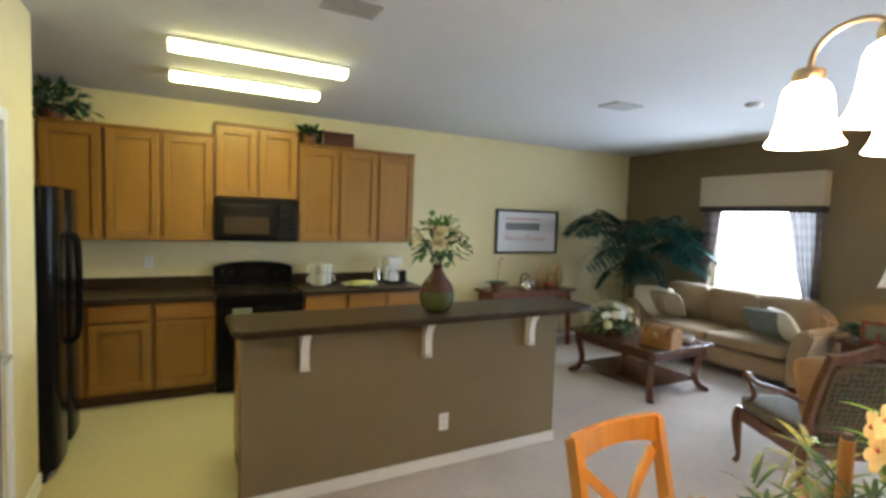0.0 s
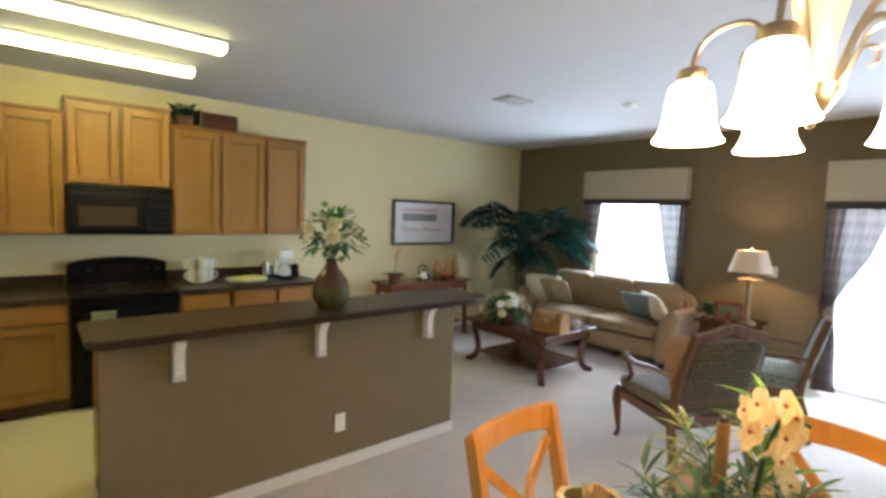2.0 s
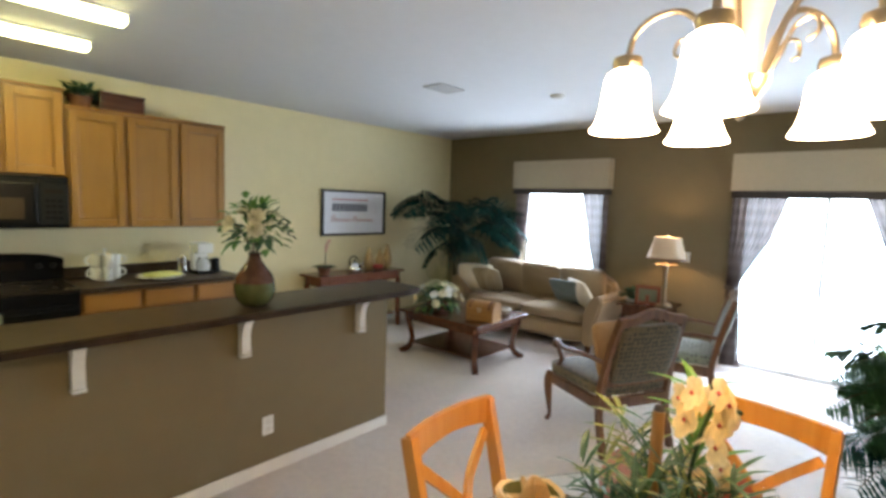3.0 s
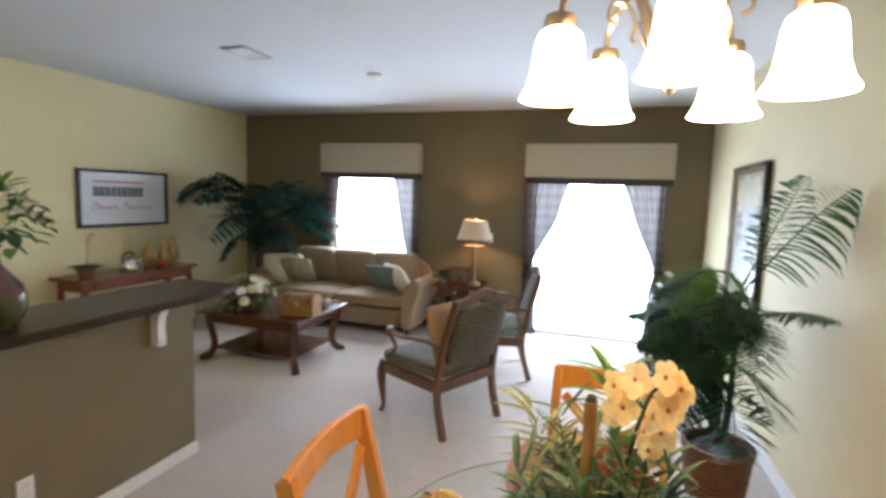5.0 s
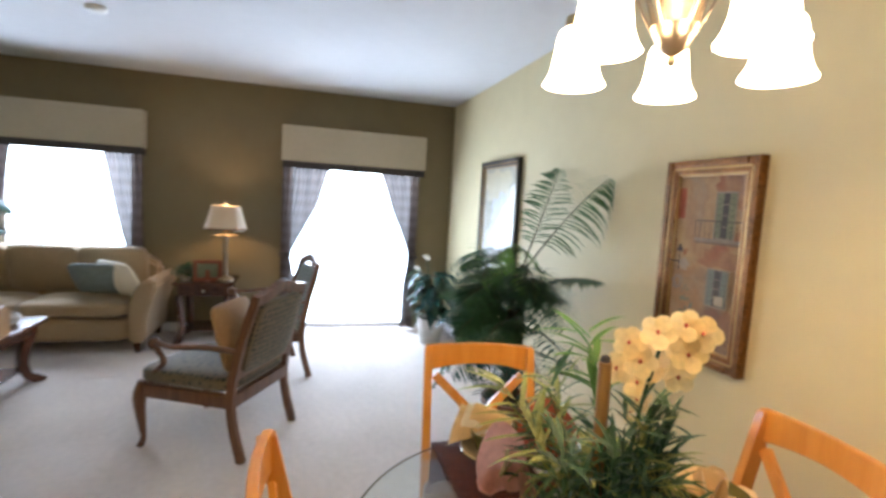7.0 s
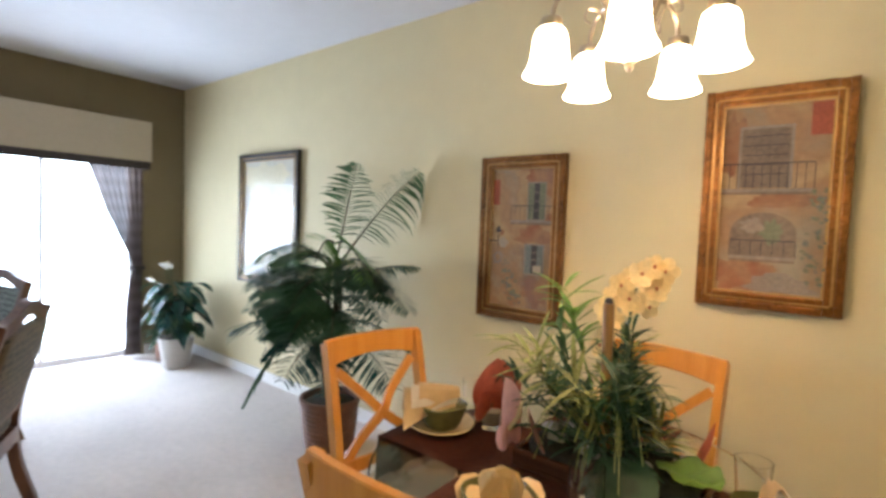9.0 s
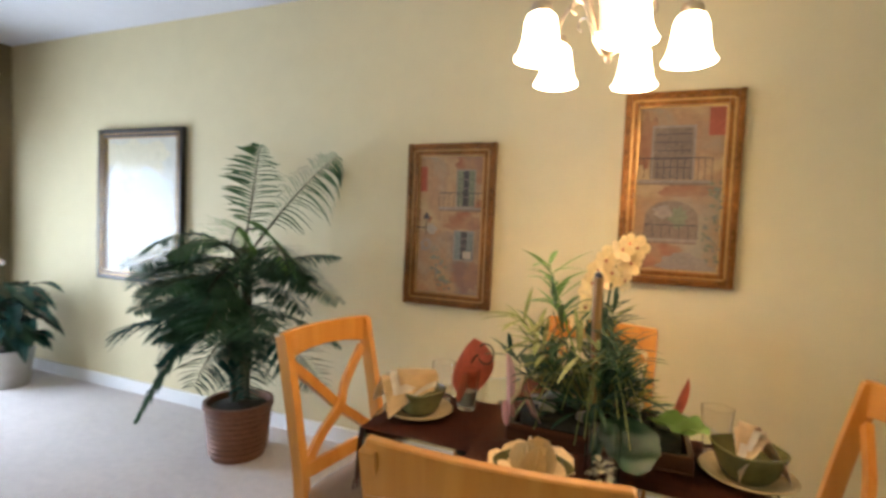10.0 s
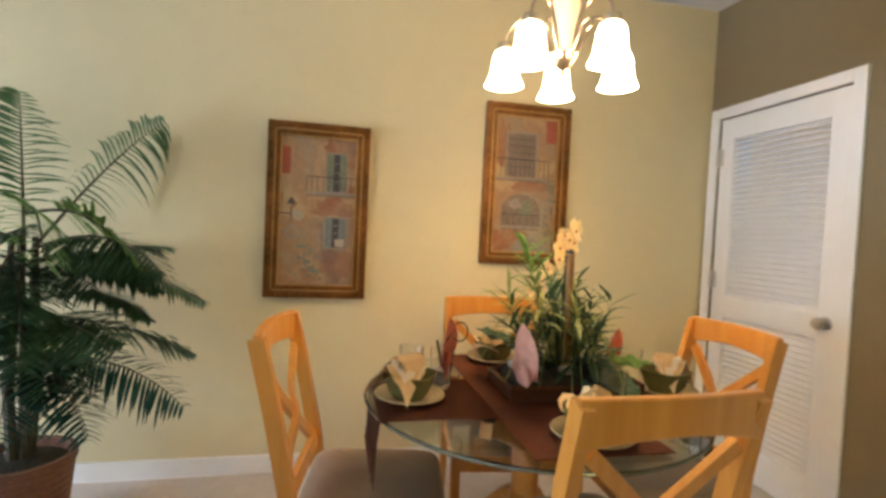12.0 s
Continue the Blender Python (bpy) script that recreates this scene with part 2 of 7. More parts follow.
M = dict(
    cream_paint=mat("cream_wall_paint", (0.61, 0.525, 0.315), 0.75, var=0.04, scale=3, bump=0.08, bscale=140),
    yellow_paint=mat("pale_yellow_wall_paint", (0.70, 0.615, 0.365), 0.75, var=0.04, scale=3, bump=0.08, bscale=140),
    olive_paint=mat("olive_wall_paint", (0.182, 0.138, 0.070), 0.7, var=0.05, scale=3, bump=0.08, bscale=140),
    ceiling=mat("ceiling_paint", (0.60, 0.60, 0.61), 0.9, var=0.03, scale=4, bump=0.25, bscale=90),
    white=mat("white_trim_paint", (0.78, 0.77, 0.75), 0.4, var=0.03, scale=5),
    carpet=mat("beige_carpet", (0.67, 0.595, 0.545), 0.95, var=0.12, scale=9, bump=0.9, bscale=260, spec=0.1, sheen=0.25),
    vinyl=mat("pale_vinyl_floor", (0.62, 0.55, 0.33), 0.35, var=0.06, scale=8, bump=0.03, bscale=40),
    honey=wood("honey_maple_cabinet", (0.305, 0.143, 0.024), (0.352, 0.171, 0.031), 0.33, "z", 2.4, 0.10),
    # groove and face frame repeat the maple darker: shade between doors put in colour
    honey_groove_shade=wood("shaded_cabinet_groove", (0.235, 0.104, 0.018), (0.28, 0.126, 0.022), 0.28, "z", 3),
    honey_frame_shade=wood("shaded_maple_face_frame", (0.235, 0.102, 0.018), (0.275, 0.122, 0.021), 0.36, "z", 3),
    honey_x=wood("honey_maple_drawer", (0.285, 0.118, 0.022), (0.37, 0.165, 0.033), 0.34, "x", 2.4, 0.08),
    orange=wood("orange_chair_wood", (0.60, 0.225, 0.03), (0.72, 0.32, 0.06), 0.3, "z", 4),
    cherry=wood("dark_cherry_wood", (0.055, 0.018, 0.009), (0.13, 0.045, 0.02), 0.25, "x", 4),
    walnut=wood("carved_walnut_wood", (0.10, 0.038, 0.014), (0.22, 0.09, 0.035), 0.3, "z", 5),
    chestwood=wood("light_chest_wood", (0.26, 0.12, 0.035), (0.42, 0.22, 0.07), 0.45, "y", 5),
    black=mat("black_gloss_appliance", (0.006, 0.006, 0.007), 0.2, var=0.1, scale=4, spec=0.12),
    blackmat=mat("black_plastic", (0.007, 0.007, 0.007), 0.45, var=0.1, spec=0.2),
    darkglass=mat("dark_oven_glass", (0.02, 0.015, 0.012), 0.1, var=0.1, spec=0.12),
    counter=mat("dark_laminate_counter", (0.042, 0.027, 0.017), 0.32, spec=0.16, var=0.45, scale=60, bump=0.02),
    brass=mat("aged_brass", (0.50, 0.41, 0.30), 0.3, metal=1.0, var=0.1),
    nickel=mat("satin_nickel", (0.55, 0.53, 0.50), 0.3, metal=1.0, var=0.06),
    silver=mat("polished_steel", (0.75, 0.75, 0.74), 0.12, metal=1.0, var=0.04),
    shade=glow("frosted_lit_glass_shade", (1.0, 0.74, 0.44), 24.0),
    # the chandelier's column is no lamp; a faint warm glow is put into its glass
    vaseglass=glow("glowing_cream_frosted_glass", (1.0, 0.70, 0.38), 0.45, (0.80, 0.68, 0.50)),
    tube=glow("lit_fluorescent_diffuser", (1.0, 0.98, 0.40), 21.0),
    lampshade=glow("lit_fabric_lampshade", (1.0, 0.70, 0.40), 0.13, (0.36, 0.29, 0.21)),
    clear=glass("clear_glass"), picture_glass=glass("low_glare_picture_glass", rough=0.09, ior=1.13), tableglass=glass("green_tinted_table_glass", (0.90, 0.97, 0.93)),
    sofa=mat("tan_sofa_fabric", (0.30, 0.205, 0.112), 0.9, var=0.1, scale=14, bump=0.3, bscale=240, sheen=0.3),
    pillow_cream=mat("cream_pillow_fabric", (0.72, 0.67, 0.56), 0.9, var=0.08, scale=14, bump=0.3, bscale=200),
    pillow_stripe=wood("brown_striped_pillow", (0.22, 0.15, 0.09), (0.58, 0.50, 0.36), 0.9, "y", 1.6),
    pillow_teal=mat("slate_teal_pillow_satin", (0.15, 0.19, 0.19), 0.45, var=0.25, scale=10, bump=0.2, bscale=40),
    tapestry=pattern("floral_tapestry_fabric", (0.115, 0.088, 0.052), (0.022, 0.027, 0.02), 30),
    teal_cloth=pattern("blue_green_tapestry_fabric", (0.22, 0.25, 0.22), (0.05, 0.07, 0.065), 30),
    seat=mat("brown_suede_seat", (0.23, 0.145, 0.075), 0.85, var=0.12, scale=10, bump=0.15, bscale=150, sheen=0.3),
    drape=sheer("grey_plaid_drape", (0.15, 0.116, 0.106), 0.02),
    valance=mat("cream_valance_fabric", (0.47, 0.40, 0.29), 0.9, var=0.05, scale=12, bump=0.25, bscale=220),
    band=mat("dark_drape_band", (0.045, 0.035, 0.032), 0.8, var=0.2, scale=14, bump=0.2, bscale=150),
    leaf=mat("deep_green_leaf", (0.026, 0.075, 0.03), 0.45, var=0.4, scale=9),
    leaf_blue=mat("blue_green_leaf", (0.019, 0.070, 0.056), 0.24, var=0.45, scale=9),
    leaf_light=mat("fresh_green_leaf", (0.12, 0.24, 0.045), 0.45, var=0.3, scale=9),
    leaf_mid=mat("palm_green_leaf", (0.055, 0.125, 0.045), 0.45, var=0.35, scale=9),
    leaf_var=mat("variegated_leaf", (0.27, 0.29, 0.085), 0.45, var=0.65, scale=40),
    stem=mat("brown_palm_stem", (0.055, 0.045, 0.022), 0.7, var=0.3, scale=20, bump=0.4),
    bamboo=wood("bamboo_cane", (0.30, 0.13, 0.03), (0.50, 0.26, 0.08), 0.45, "z", 8),
    wicker=mat("brown_wicker", (0.16, 0.062, 0.028), 0.65, var=0.4, scale=30, bump=0.6, bscale=90),
    clay=mat("pale_grey_pot", (0.42, 0.39, 0.35), 0.6, var=0.12, bump=0.2),
    soil=mat("dark_moss", (0.03, 0.025, 0.014), 0.95, var=0.4, scale=40, bump=1.0, bscale=60),
    frame_black=wood("black_wood_frame", (0.012, 0.01, 0.009), (0.03, 0.025, 0.02), 0.3, "x"),
    frame_gold=mat("burnished_bronze_gold_frame", (0.19, 0.075, 0.018), 0.3, metal=0.7, var=0.75, scale=22, bump=0.5, bscale=60),
    frame_gilt=mat("gilt_inner_fillet", (0.40, 0.235, 0.085), 0.35, metal=0.7, var=0.3, scale=20),
    mat_white=mat("white_picture_mat", (0.74, 0.75, 0.80), 0.25, var=0.02),
    terra=mottled("painted_terracotta", (0.25, 0.105, 0.045), (0.34, 0.22, 0.11), (0.17, 0.12, 0.095), 6.0),
    plaster=mottled("painted_pale_plaster", (0.38, 0.27, 0.14), (0.29, 0.17, 0.085), (0.27, 0.235, 0.165), 6.0),
    paint_blue=mat("painted_blue_shutter", (0.13, 0.15, 0.14), 0.8, var=0.4, scale=30),
    paint_dark=mat("painted_dark_iron", (0.05, 0.045, 0.045), 0.8, var=0.3, scale=30),
    paint_grey=mat("painted_grey_ledge", (0.24, 0.20, 0.16), 0.8, var=0.3, scale=30),
    paint_brown=mat("painted_brown_door", (0.17, 0.125, 0.09), 0.8, var=0.4, scale=30),
    paint_rust=mottled("painted_rust_wash", (0.23, 0.085, 0.04), (0.28, 0.15, 0.075), (0.18, 0.10, 0.07), 7.0),
    paint_sage=mat("painted_sage_shutter", (0.15, 0.16, 0.10), 0.8, var=0.35, scale=30), paint_teal=mat("painted_teal_foliage", (0.145, 0.15, 0.125), 0.8, var=0.4, scale=30),
    paint_pale=mat("painted_pale_light", (0.34, 0.29, 0.22), 0.8, var=0.25, scale=24),
    paint_red=mat("painted_red_block", (0.30, 0.075, 0.04), 0.8, var=0.35, scale=30),
    paint_green=mat("painted_green_foliage", (0.145, 0.165, 0.115), 0.8, var=0.4, scale=30),
    paint_mist=mat("misty_landscape_print", (0.55, 0.53, 0.44), 0.25, var=0.18, scale=5),
    mist_blue=mat("misty_blue_wash", (0.50, 0.53, 0.54), 0.3, var=0.12, scale=7), mist_gold=mat("misty_gold_wash", (0.56, 0.50, 0.33), 0.3, var=0.15, scale=7),
    glass_rim=mat("polished_green_glass_edge", (0.13, 0.135, 0.09), 0.15, var=0.3, scale=6),
    red_ink=mat("red_print", (0.45, 0.10, 0.10), 0.5), grey_ink=mat("grey_print", (0.16, 0.17, 0.22), 0.5),
    bowl=mat("olive_green_glaze", (0.13, 0.125, 0.042), 0.25, var=0.25, scale=14),
    plate=mat("cream_glazed_plate", (0.42, 0.32, 0.17), 0.25, var=0.2, scale=14),
    napkin=mat("gold_cream_napkin", (0.62, 0.44, 0.22), 0.8, var=0.15, scale=20, bump=0.2, bscale=100, sheen=0.3),
    runner=mat("russet_brown_runner", (0.075, 0.019, 0.007), 0.55, spec=0.15, var=0.55, scale=30, bump=0.6, bscale=120),
    vase_top=mat("brown_vase_glaze", (0.09, 0.04, 0.025), 0.1, var=0.35, scale=10),
    vase_low=mat("green_vase_glaze", (0.075, 0.085, 0.03), 0.1, var=0.35, scale=10),
    petal_white=mat("cream_petal", (0.66, 0.58, 0.36), 0.6, var=0.15, scale=20),
    petal_gold=mat("golden_orchid_petal", (0.84, 0.67, 0.36), 0.55, var=0.2, scale=30),
    petal_red=mat("red_orchid_lip", (0.42, 0.05, 0.03), 0.5),
    anthurium=mat("coral_red_spathe", (0.45, 0.10, 0.055), 0.35, var=0.4, scale=16),
    pink=mat("coral_pink_petal", (0.66, 0.34, 0.26), 0.45, var=0.25, scale=16),
    ceramic=mat("white_ceramic", (0.72, 0.71, 0.68), 0.2, var=0.04),
    towel=mat("sage_dish_towel", (0.20, 0.22, 0.15), 0.9, var=0.15, scale=20, bump=0.3, bscale=150),
    yellowcloth=mat("yellow_green_napkin", (0.55, 0.55, 0.20), 0.85, var=0.15, scale=20),
    goldvase=mat("gold_lacquer_vase", (0.42, 0.28, 0.12), 0.3, metal=0.4, var=0.3),
    lampbase=mat("antique_cream_gold_base", (0.21, 0.15, 0.08), 0.45, var=0.4, scale=24),
    red_wood=wood("red_brown_frame_wood", (0.20, 0.045, 0.02), (0.33, 0.09, 0.04), 0.3, "y"),
    console_wood=wood("red_brown_console_wood", (0.13, 0.038, 0.018), (0.26, 0.085, 0.04), 0.22, "x", 4),
    vent=mat("grey_vent_metal", (0.33, 0.31, 0.29), 0.5, var=0.08),
    concrete=mat("pale_patio_concrete", (0.55, 0.54, 0.52), 0.9, var=0.12, scale=3, bump=0.2),
    grass=mat("lawn_grass", (0.07, 0.11, 0.03), 0.95, var=0.4, scale=8, bump=0.8),
)


def let_through(m, share):
    """Thin leaves and petals pass some light."""
    n, l = m.node_tree.nodes, m.node_tree.links
    b, t, mx = n["Principled BSDF"], n.new("ShaderNodeBsdfTranslucent"), n.new("ShaderNodeMixShader")
    l.new(b.inputs["Base Color"].links[0].from_socket, t.inputs[0])
    mx.inputs[0].default_value = share
    l.new(b.outputs[0], mx.inputs[1]), l.new(t.outputs[0], mx.inputs[2]), l.new(mx.outputs[0], n["Material Output"].inputs[0])


for key, share in (("leaf_light", 0.45), ("leaf_mid", 0.35), ("leaf_var", 0.35), ("leaf", 0.2), ("petal_gold", 0.4), ("petal_white", 0.3), ("pink", 0.35), ("anthurium", 0.25)):
    let_through(M[key], share)


# ---- mesh helpers ----
def box(bm, x0, x1, y0, y1, z0, z1, bev=0.0, seg=2):
    made = bmesh.ops.create_cube(bm, size=1.0, matrix=Matrix.Translation(((x0 + x1) / 2, (y0 + y1) / 2, (z0 + z1) / 2)) @ Matrix.Diagonal((x1 - x0, y1 - y0, z1 - z0, 1)))
    if bev:
        edges = list({e for v in made["verts"] for e in v.link_edges})
        bmesh.ops.bevel(bm, geom=edges, offset=bev, segments=seg, profile=0.6, affect="EDGES")
    return bm


def boxes(*items, bev=0.0):
    bm = bmesh.new()
    for i in items:
        box(bm, *i, bev=bev)
    return bm


def lathe(profile, segs=24, bm=None, at=(0, 0, 0), wobble=0.0, lobes=0):
    bm = bm or bmesh.new()
    rings = []
    for r, z in profile:
        ring = []
        for i in range(segs):
            a = 2 * math.pi * i / segs
            rr = max(r, 0.0005) * (1 + (wobble * math.cos(lobes * a) if lobes else 0))
            ring.append(bm.verts.new((at[0] + rr * math.cos(a), at[1] + rr * math.sin(a), at[2] + z)))
        rings.append(ring)
    for p, q in zip(rings, rings[1:]):
        for i in range(segs):
            j = (i + 1) % segs
            bm.faces.new((p[i], p[j], q[j], q[i]))
    return bm


def tube(pts, radius, segs=8, bm=None, flat=1.0):
    """A round bar along a line of points; radius is one number or one a point."""
    bm = bm or bmesh.new()
    pts = [Vector(p) for p in pts]
    rad = [radius] * len(pts) if isinstance(radius, (int, float)) else list(radius)
    rings, side = [], None
    for i, p in enumerate(pts):
        d = (pts[min(i + 1, len(pts) - 1)] - pts[max(i - 1, 0)]).normalized()
        if side is None:
            side = d.cross(Vector((0, 0, 1)) if abs(d.z) < 0.9 else Vector((1, 0, 0))).normalized()
        side = (side - d * side.dot(d)).normalized()
        up = side.cross(d)
        rings.append([bm.verts.new(p + rad[i] * (math.cos(a) * side + flat * math.sin(a) * up)) for a in (2 * math.pi * k / segs for k in range(segs))])
    for p, q in zip(rings, rings[1:]):
        for k in range(segs):
            bm.faces.new((p[k], p[(k + 1) % segs], q[(k + 1) % segs], q[k]))
    bm.faces.new(rings[0][::-1]), bm.faces.new(rings[-1])
    return bm


def bar(bm, path, w, t, normal):
    """A rectangular bar along points: w across in the plane, t along normal."""
    pts, nrm = [Vector(p) for p in path], Vector(normal).normalized()
    rings = []
    for i, p in enumerate(pts):
        d = (pts[min(i + 1, len(pts) - 1)] - pts[max(i - 1, 0)]).normalized()
        s = d.cross(nrm).normalized() * w / 2
        nn = nrm * t / 2
        rings.append([bm.verts.new(p + v) for v in (s + nn, s - nn, -s - nn, -s + nn)])
    for a, b in zip(rings, rings[1:]):
        for k in range(4):
            bm.faces.new((a[k], a[(k + 1) % 4], b[(k + 1) % 4], b[k]))
    bm.faces.new(rings[0][::-1]), bm.faces.new(rings[-1])
    return bm


def curve(a, b, c, n=8):
    a, b, c = Vector(a), Vector(b), Vector(c)
    return [(1 - t) ** 2 * a + 2 * t * (1 - t) * b + t * t * c for t in (i / n for i in range(n + 1))]


def spline(pts, n=6):
    """Catmull-Rom through points."""
    p = [Vector(v) for v in pts]
    p = [2 * p[0] - p[1]] + p + [2 * p[-1] - p[-2]]
    out = []
    for i in range(1, len(p) - 2):
        for k in range(n):
            t = k / n
            out.append(0.5 * (2 * p[i] + (p[i + 1] - p[i - 1]) * t + (2 * p[i - 1] - 5 * p[i] + 4 * p[i + 1] - p[i + 2]) * t * t + (3 * p[i] - p[i - 1] - 3 * p[i + 1] + p[i + 2]) * t ** 3))
    return out + [p[-2]]


def slab(pts, axis, d0, d1, bm=None):
    """A polygon drawn on a plane and given thickness along axis ('x', 'y' or 'z')."""
    bm = bm or bmesh.new()

    def at(u, v, d):
        return {"x": (d, u, v), "y": (u, d, v), "z": (u, v, d)}[axis]

    a, b = [bm.verts.new(at(u, v, d0)) for u, v in pts], [bm.verts.new(at(u, v, d1)) for u, v in pts]
    bm.faces.new(a), bm.faces.new(b[::-1])
    for i in range(len(pts)):
        j = (i + 1) % len(pts)
        bm.faces.new((a[i], b[i], b[j], a[j]))
    bmesh.ops.recalc_face_normals(bm, faces=bm.faces)
    return bm


def cushion(w, d, h, puff=0.35, n=10, seed=0, at=(0, 0, 0), bm=None):
    """A soft rounded block, w by d by h, standing on z = 0 of its place."""
    bm = bm or bmesh.new()
    t = bmesh.new()
    bmesh.ops.create_cube(t, size=2.0)
    bmesh.ops.subdivide_edges(t, edges=t.edges[:], cuts=n, use_grid_fill=True)
    for v in t.verts:
        x, y, z = v.co
        k = 7.0
        r = (abs(x) ** k + abs(y) ** k + abs(z) ** k) ** (-1 / k)
        x, y, z = x * r, y * r, z * r
        sw = 1 - puff * (1 - (1 - min(1, abs(x)) ** 2.5) * (1 - min(1, abs(y)) ** 2.5))
        nz = noise.noise(Vector((x * 1.5 + seed, y * 1.5, z))) * 0.06
        v.co = (at[0] + x * w / 2, at[1] + y * d / 2, at[2] + h / 2 + (z * sw + nz) * h / 2)
    me = bpy.data.meshes.new("tmp")
    t.to_mesh(me)
    t.free()
    bm.from_mesh(me)
    bpy.data.meshes.remove(me)
    return bm


def finish(bm, smooth):
    if smooth:
        for f in bm.faces:
            f.smooth = True


def part(name, bm, material, parent=None, label="", smooth=False):
    """One mesh object under a thing or a part (or a mesh thing of its own)."""
    bmesh.ops.recalc_face_normals(bm, faces=bm.faces)
    finish(bm, smooth)
    me = bpy.data.meshes.new(name)
    bm.to_mesh(me)
    bm.free()
    me.materials.append(M[material])
    if smooth and smooth != "all":
        me.set_sharp_from_angle(angle=radians(40))
    ob = new(name, me)
    ob.parent = parent
    if label:
        tagged(ob, label)
    return ob


def thing(name, label, category, m=Matrix(), group="", kind=""):
    ob = new(name)
    ob.empty_display_size = 0.1
    ob.matrix_world = m
    return tagged(ob, label, category, group, kind)


def structure(name, bm, material, label, category):
    return tagged(part(name, bm, material), label, category, kind="structure")


# ---- the shell ----
NORTH, EAST, WEST, HALL, CEIL = 6.0, 6.2, -0.15, -0.64, 2.70
structure("floor_carpet", boxes((-1.5, 6.4, -0.2, 3.44, -0.1, 0), (2.57, 6.4, 3.44, 6.2, -0.1, 0)), "carpet", "beige wall to wall carpet", "carpet")
structure("floor_kitchen", boxes((-1.5, 2.57, 3.44, 6.2, -0.1, -0.003)), "vinyl", "pale yellow vinyl kitchen floor", "floor")
structure("ceiling", boxes((-1.5, 6.4, -0.2, 6.2, CEIL, CEIL + 0.12)), "ceiling", "white textured ceiling", "ceiling")
structure("wall_north", boxes((-1.5, 6.4, NORTH, NORTH + 0.2, 0, CEIL)), "yellow_paint", "pale yellow painted kitchen and living wall", "wall")
structure("wall_south", boxes((-0.3, 6.4, -0.2, 0, 0, CEIL)), "cream_paint", "cream painted wall with hung paintings", "wall")
# east wall with a window and a patio door opening
WY0, WY1, WZ0, WZ1, DY0, DY1, DZ1 = 3.42, 4.62, 0.82, 1.95, 0.42, 1.90, 2.03
structure("wall_east", boxes((EAST, EAST + 0.2, 0, DY0, 0, CEIL), (EAST, EAST + 0.2, DY0, DY1, DZ1, CEIL), (EAST, EAST + 0.2, DY1, WY0, 0, CEIL),
                             (EAST, EAST + 0.2, WY0, WY1, 0, WZ0), (EAST, EAST + 0.2, WY0, WY1, WZ1, CEIL), (EAST, EAST + 0.2, WY1, NORTH, 0, CEIL)), "olive_paint", "olive brown painted accent wall", "wall")
# west side: closet wall with the louvered door, then the hall and the kitchen corner
LY0, LY1, LZ = 0.075, 0.855, 2.03
structure("wall_west_1", boxes((WEST - 0.12, WEST, 0, LY0, 0, CEIL), (WEST - 0.12, WEST, LY0, LY1, LZ, CEIL), (WEST - 0.12, WEST, LY1, 1.55, 0, CEIL)), "olive_paint", "olive brown painted closet wall", "wall")
structure("wall_closet_back", boxes((-0.75, -0.65, -0.2, 1.55, 0, CEIL)), "cream_paint", "plain closet back wall", "wall")
structure("wall_hall_south", boxes((-0.64, WEST - 0.12, 1.45, 1.55, 0, CEIL)), "cream_paint", "plain cream return wall", "wall")
HY0, HY1 = 2.75, 3.58
structure("wall_west_2", boxes((HALL - 0.12, HALL, 1.55, HY0, 0, CEIL), (HALL - 0.12, HALL, HY0, HY1, 2.03, CEIL), (HALL - 0.12, HALL, HY1, 4.16, 0, CEIL), (-1.42, HALL - 0.12, 4.06, 4.16, 0, CEIL)), "yellow_paint", "pale yellow wall stub beside the fridge", "wall")
structure("wall_west_3", boxes((-1.5, -1.38, 4.06, NORTH, 0, CEIL)), "yellow_paint", "pale yellow kitchen end wall", "wall")


def baseboard(x0, x1, y0, y1):
    structure("baseboard", boxes((x0, x1, y0, y1, 0, 0.085), (x0, x1, y0, y1, 0.0852, 0.092)), "white", "white painted baseboard", "baseboard")


baseboard(WEST, EAST, 0.0, 0.014)
baseboard(EAST - 0.014, EAST, 1.98, NORTH), baseboard(EAST - 0.014, EAST, 0.016, 0.36)
baseboard(2.45, EAST - 0.016, NORTH - 0.014, NORTH)
baseboard(WEST, WEST + 0.014, 0.955, 1.55), baseboard(HALL, HALL + 0.014, 3.65, 4.16)

# outside: lawn and patio
structure("ground", boxes((6.4, 900, -600, 600, -0.4, -0.15)), "grass", "sunlit lawn outside", "lawn")
structure("patio", boxes((6.4, 10.5, -2, 5, -0.149, -0.03)), "concrete", "pale concrete patio slab outside", "patio")


# ---- doors and windows ----
def window(name, label, y0, y1, z0, z1, mullions, bars_z):
    w = thing(name, label, "window", pose(EAST + 0.14, 0, 0), kind="structure")
    f = 0.05
    part("window_frame", boxes((-0.03, 0.03, y0, y0 + f, z0, z1), (-0.03, 0.03, y1 - f, y1, z0, z1), (-0.03, 0.03, y0 + f, y1 - f, z0, z0 + f), (-0.03, 0.03, y0 + f, y1 - f, z1 - f, z1),
                               *[(-0.025, 0.025, y - 0.018, y + 0.018, z0 + f, z1 - f) for y in mullions], *[(-0.02, 0.02, y0 + f, y1 - f, z - 0.02, z + 0.02) for z in bars_z], bev=0.003), "white", w)
    edges = [y0 + f] + list(mullions) + [y1 - f]
    for a, b in zip(edges, edges[1:]):
        p = part("pane", boxes((-0.004, 0.004, a, b, z0 + f, z1 - f)), "clear", w)
        p.visible_shadow = False
    return w


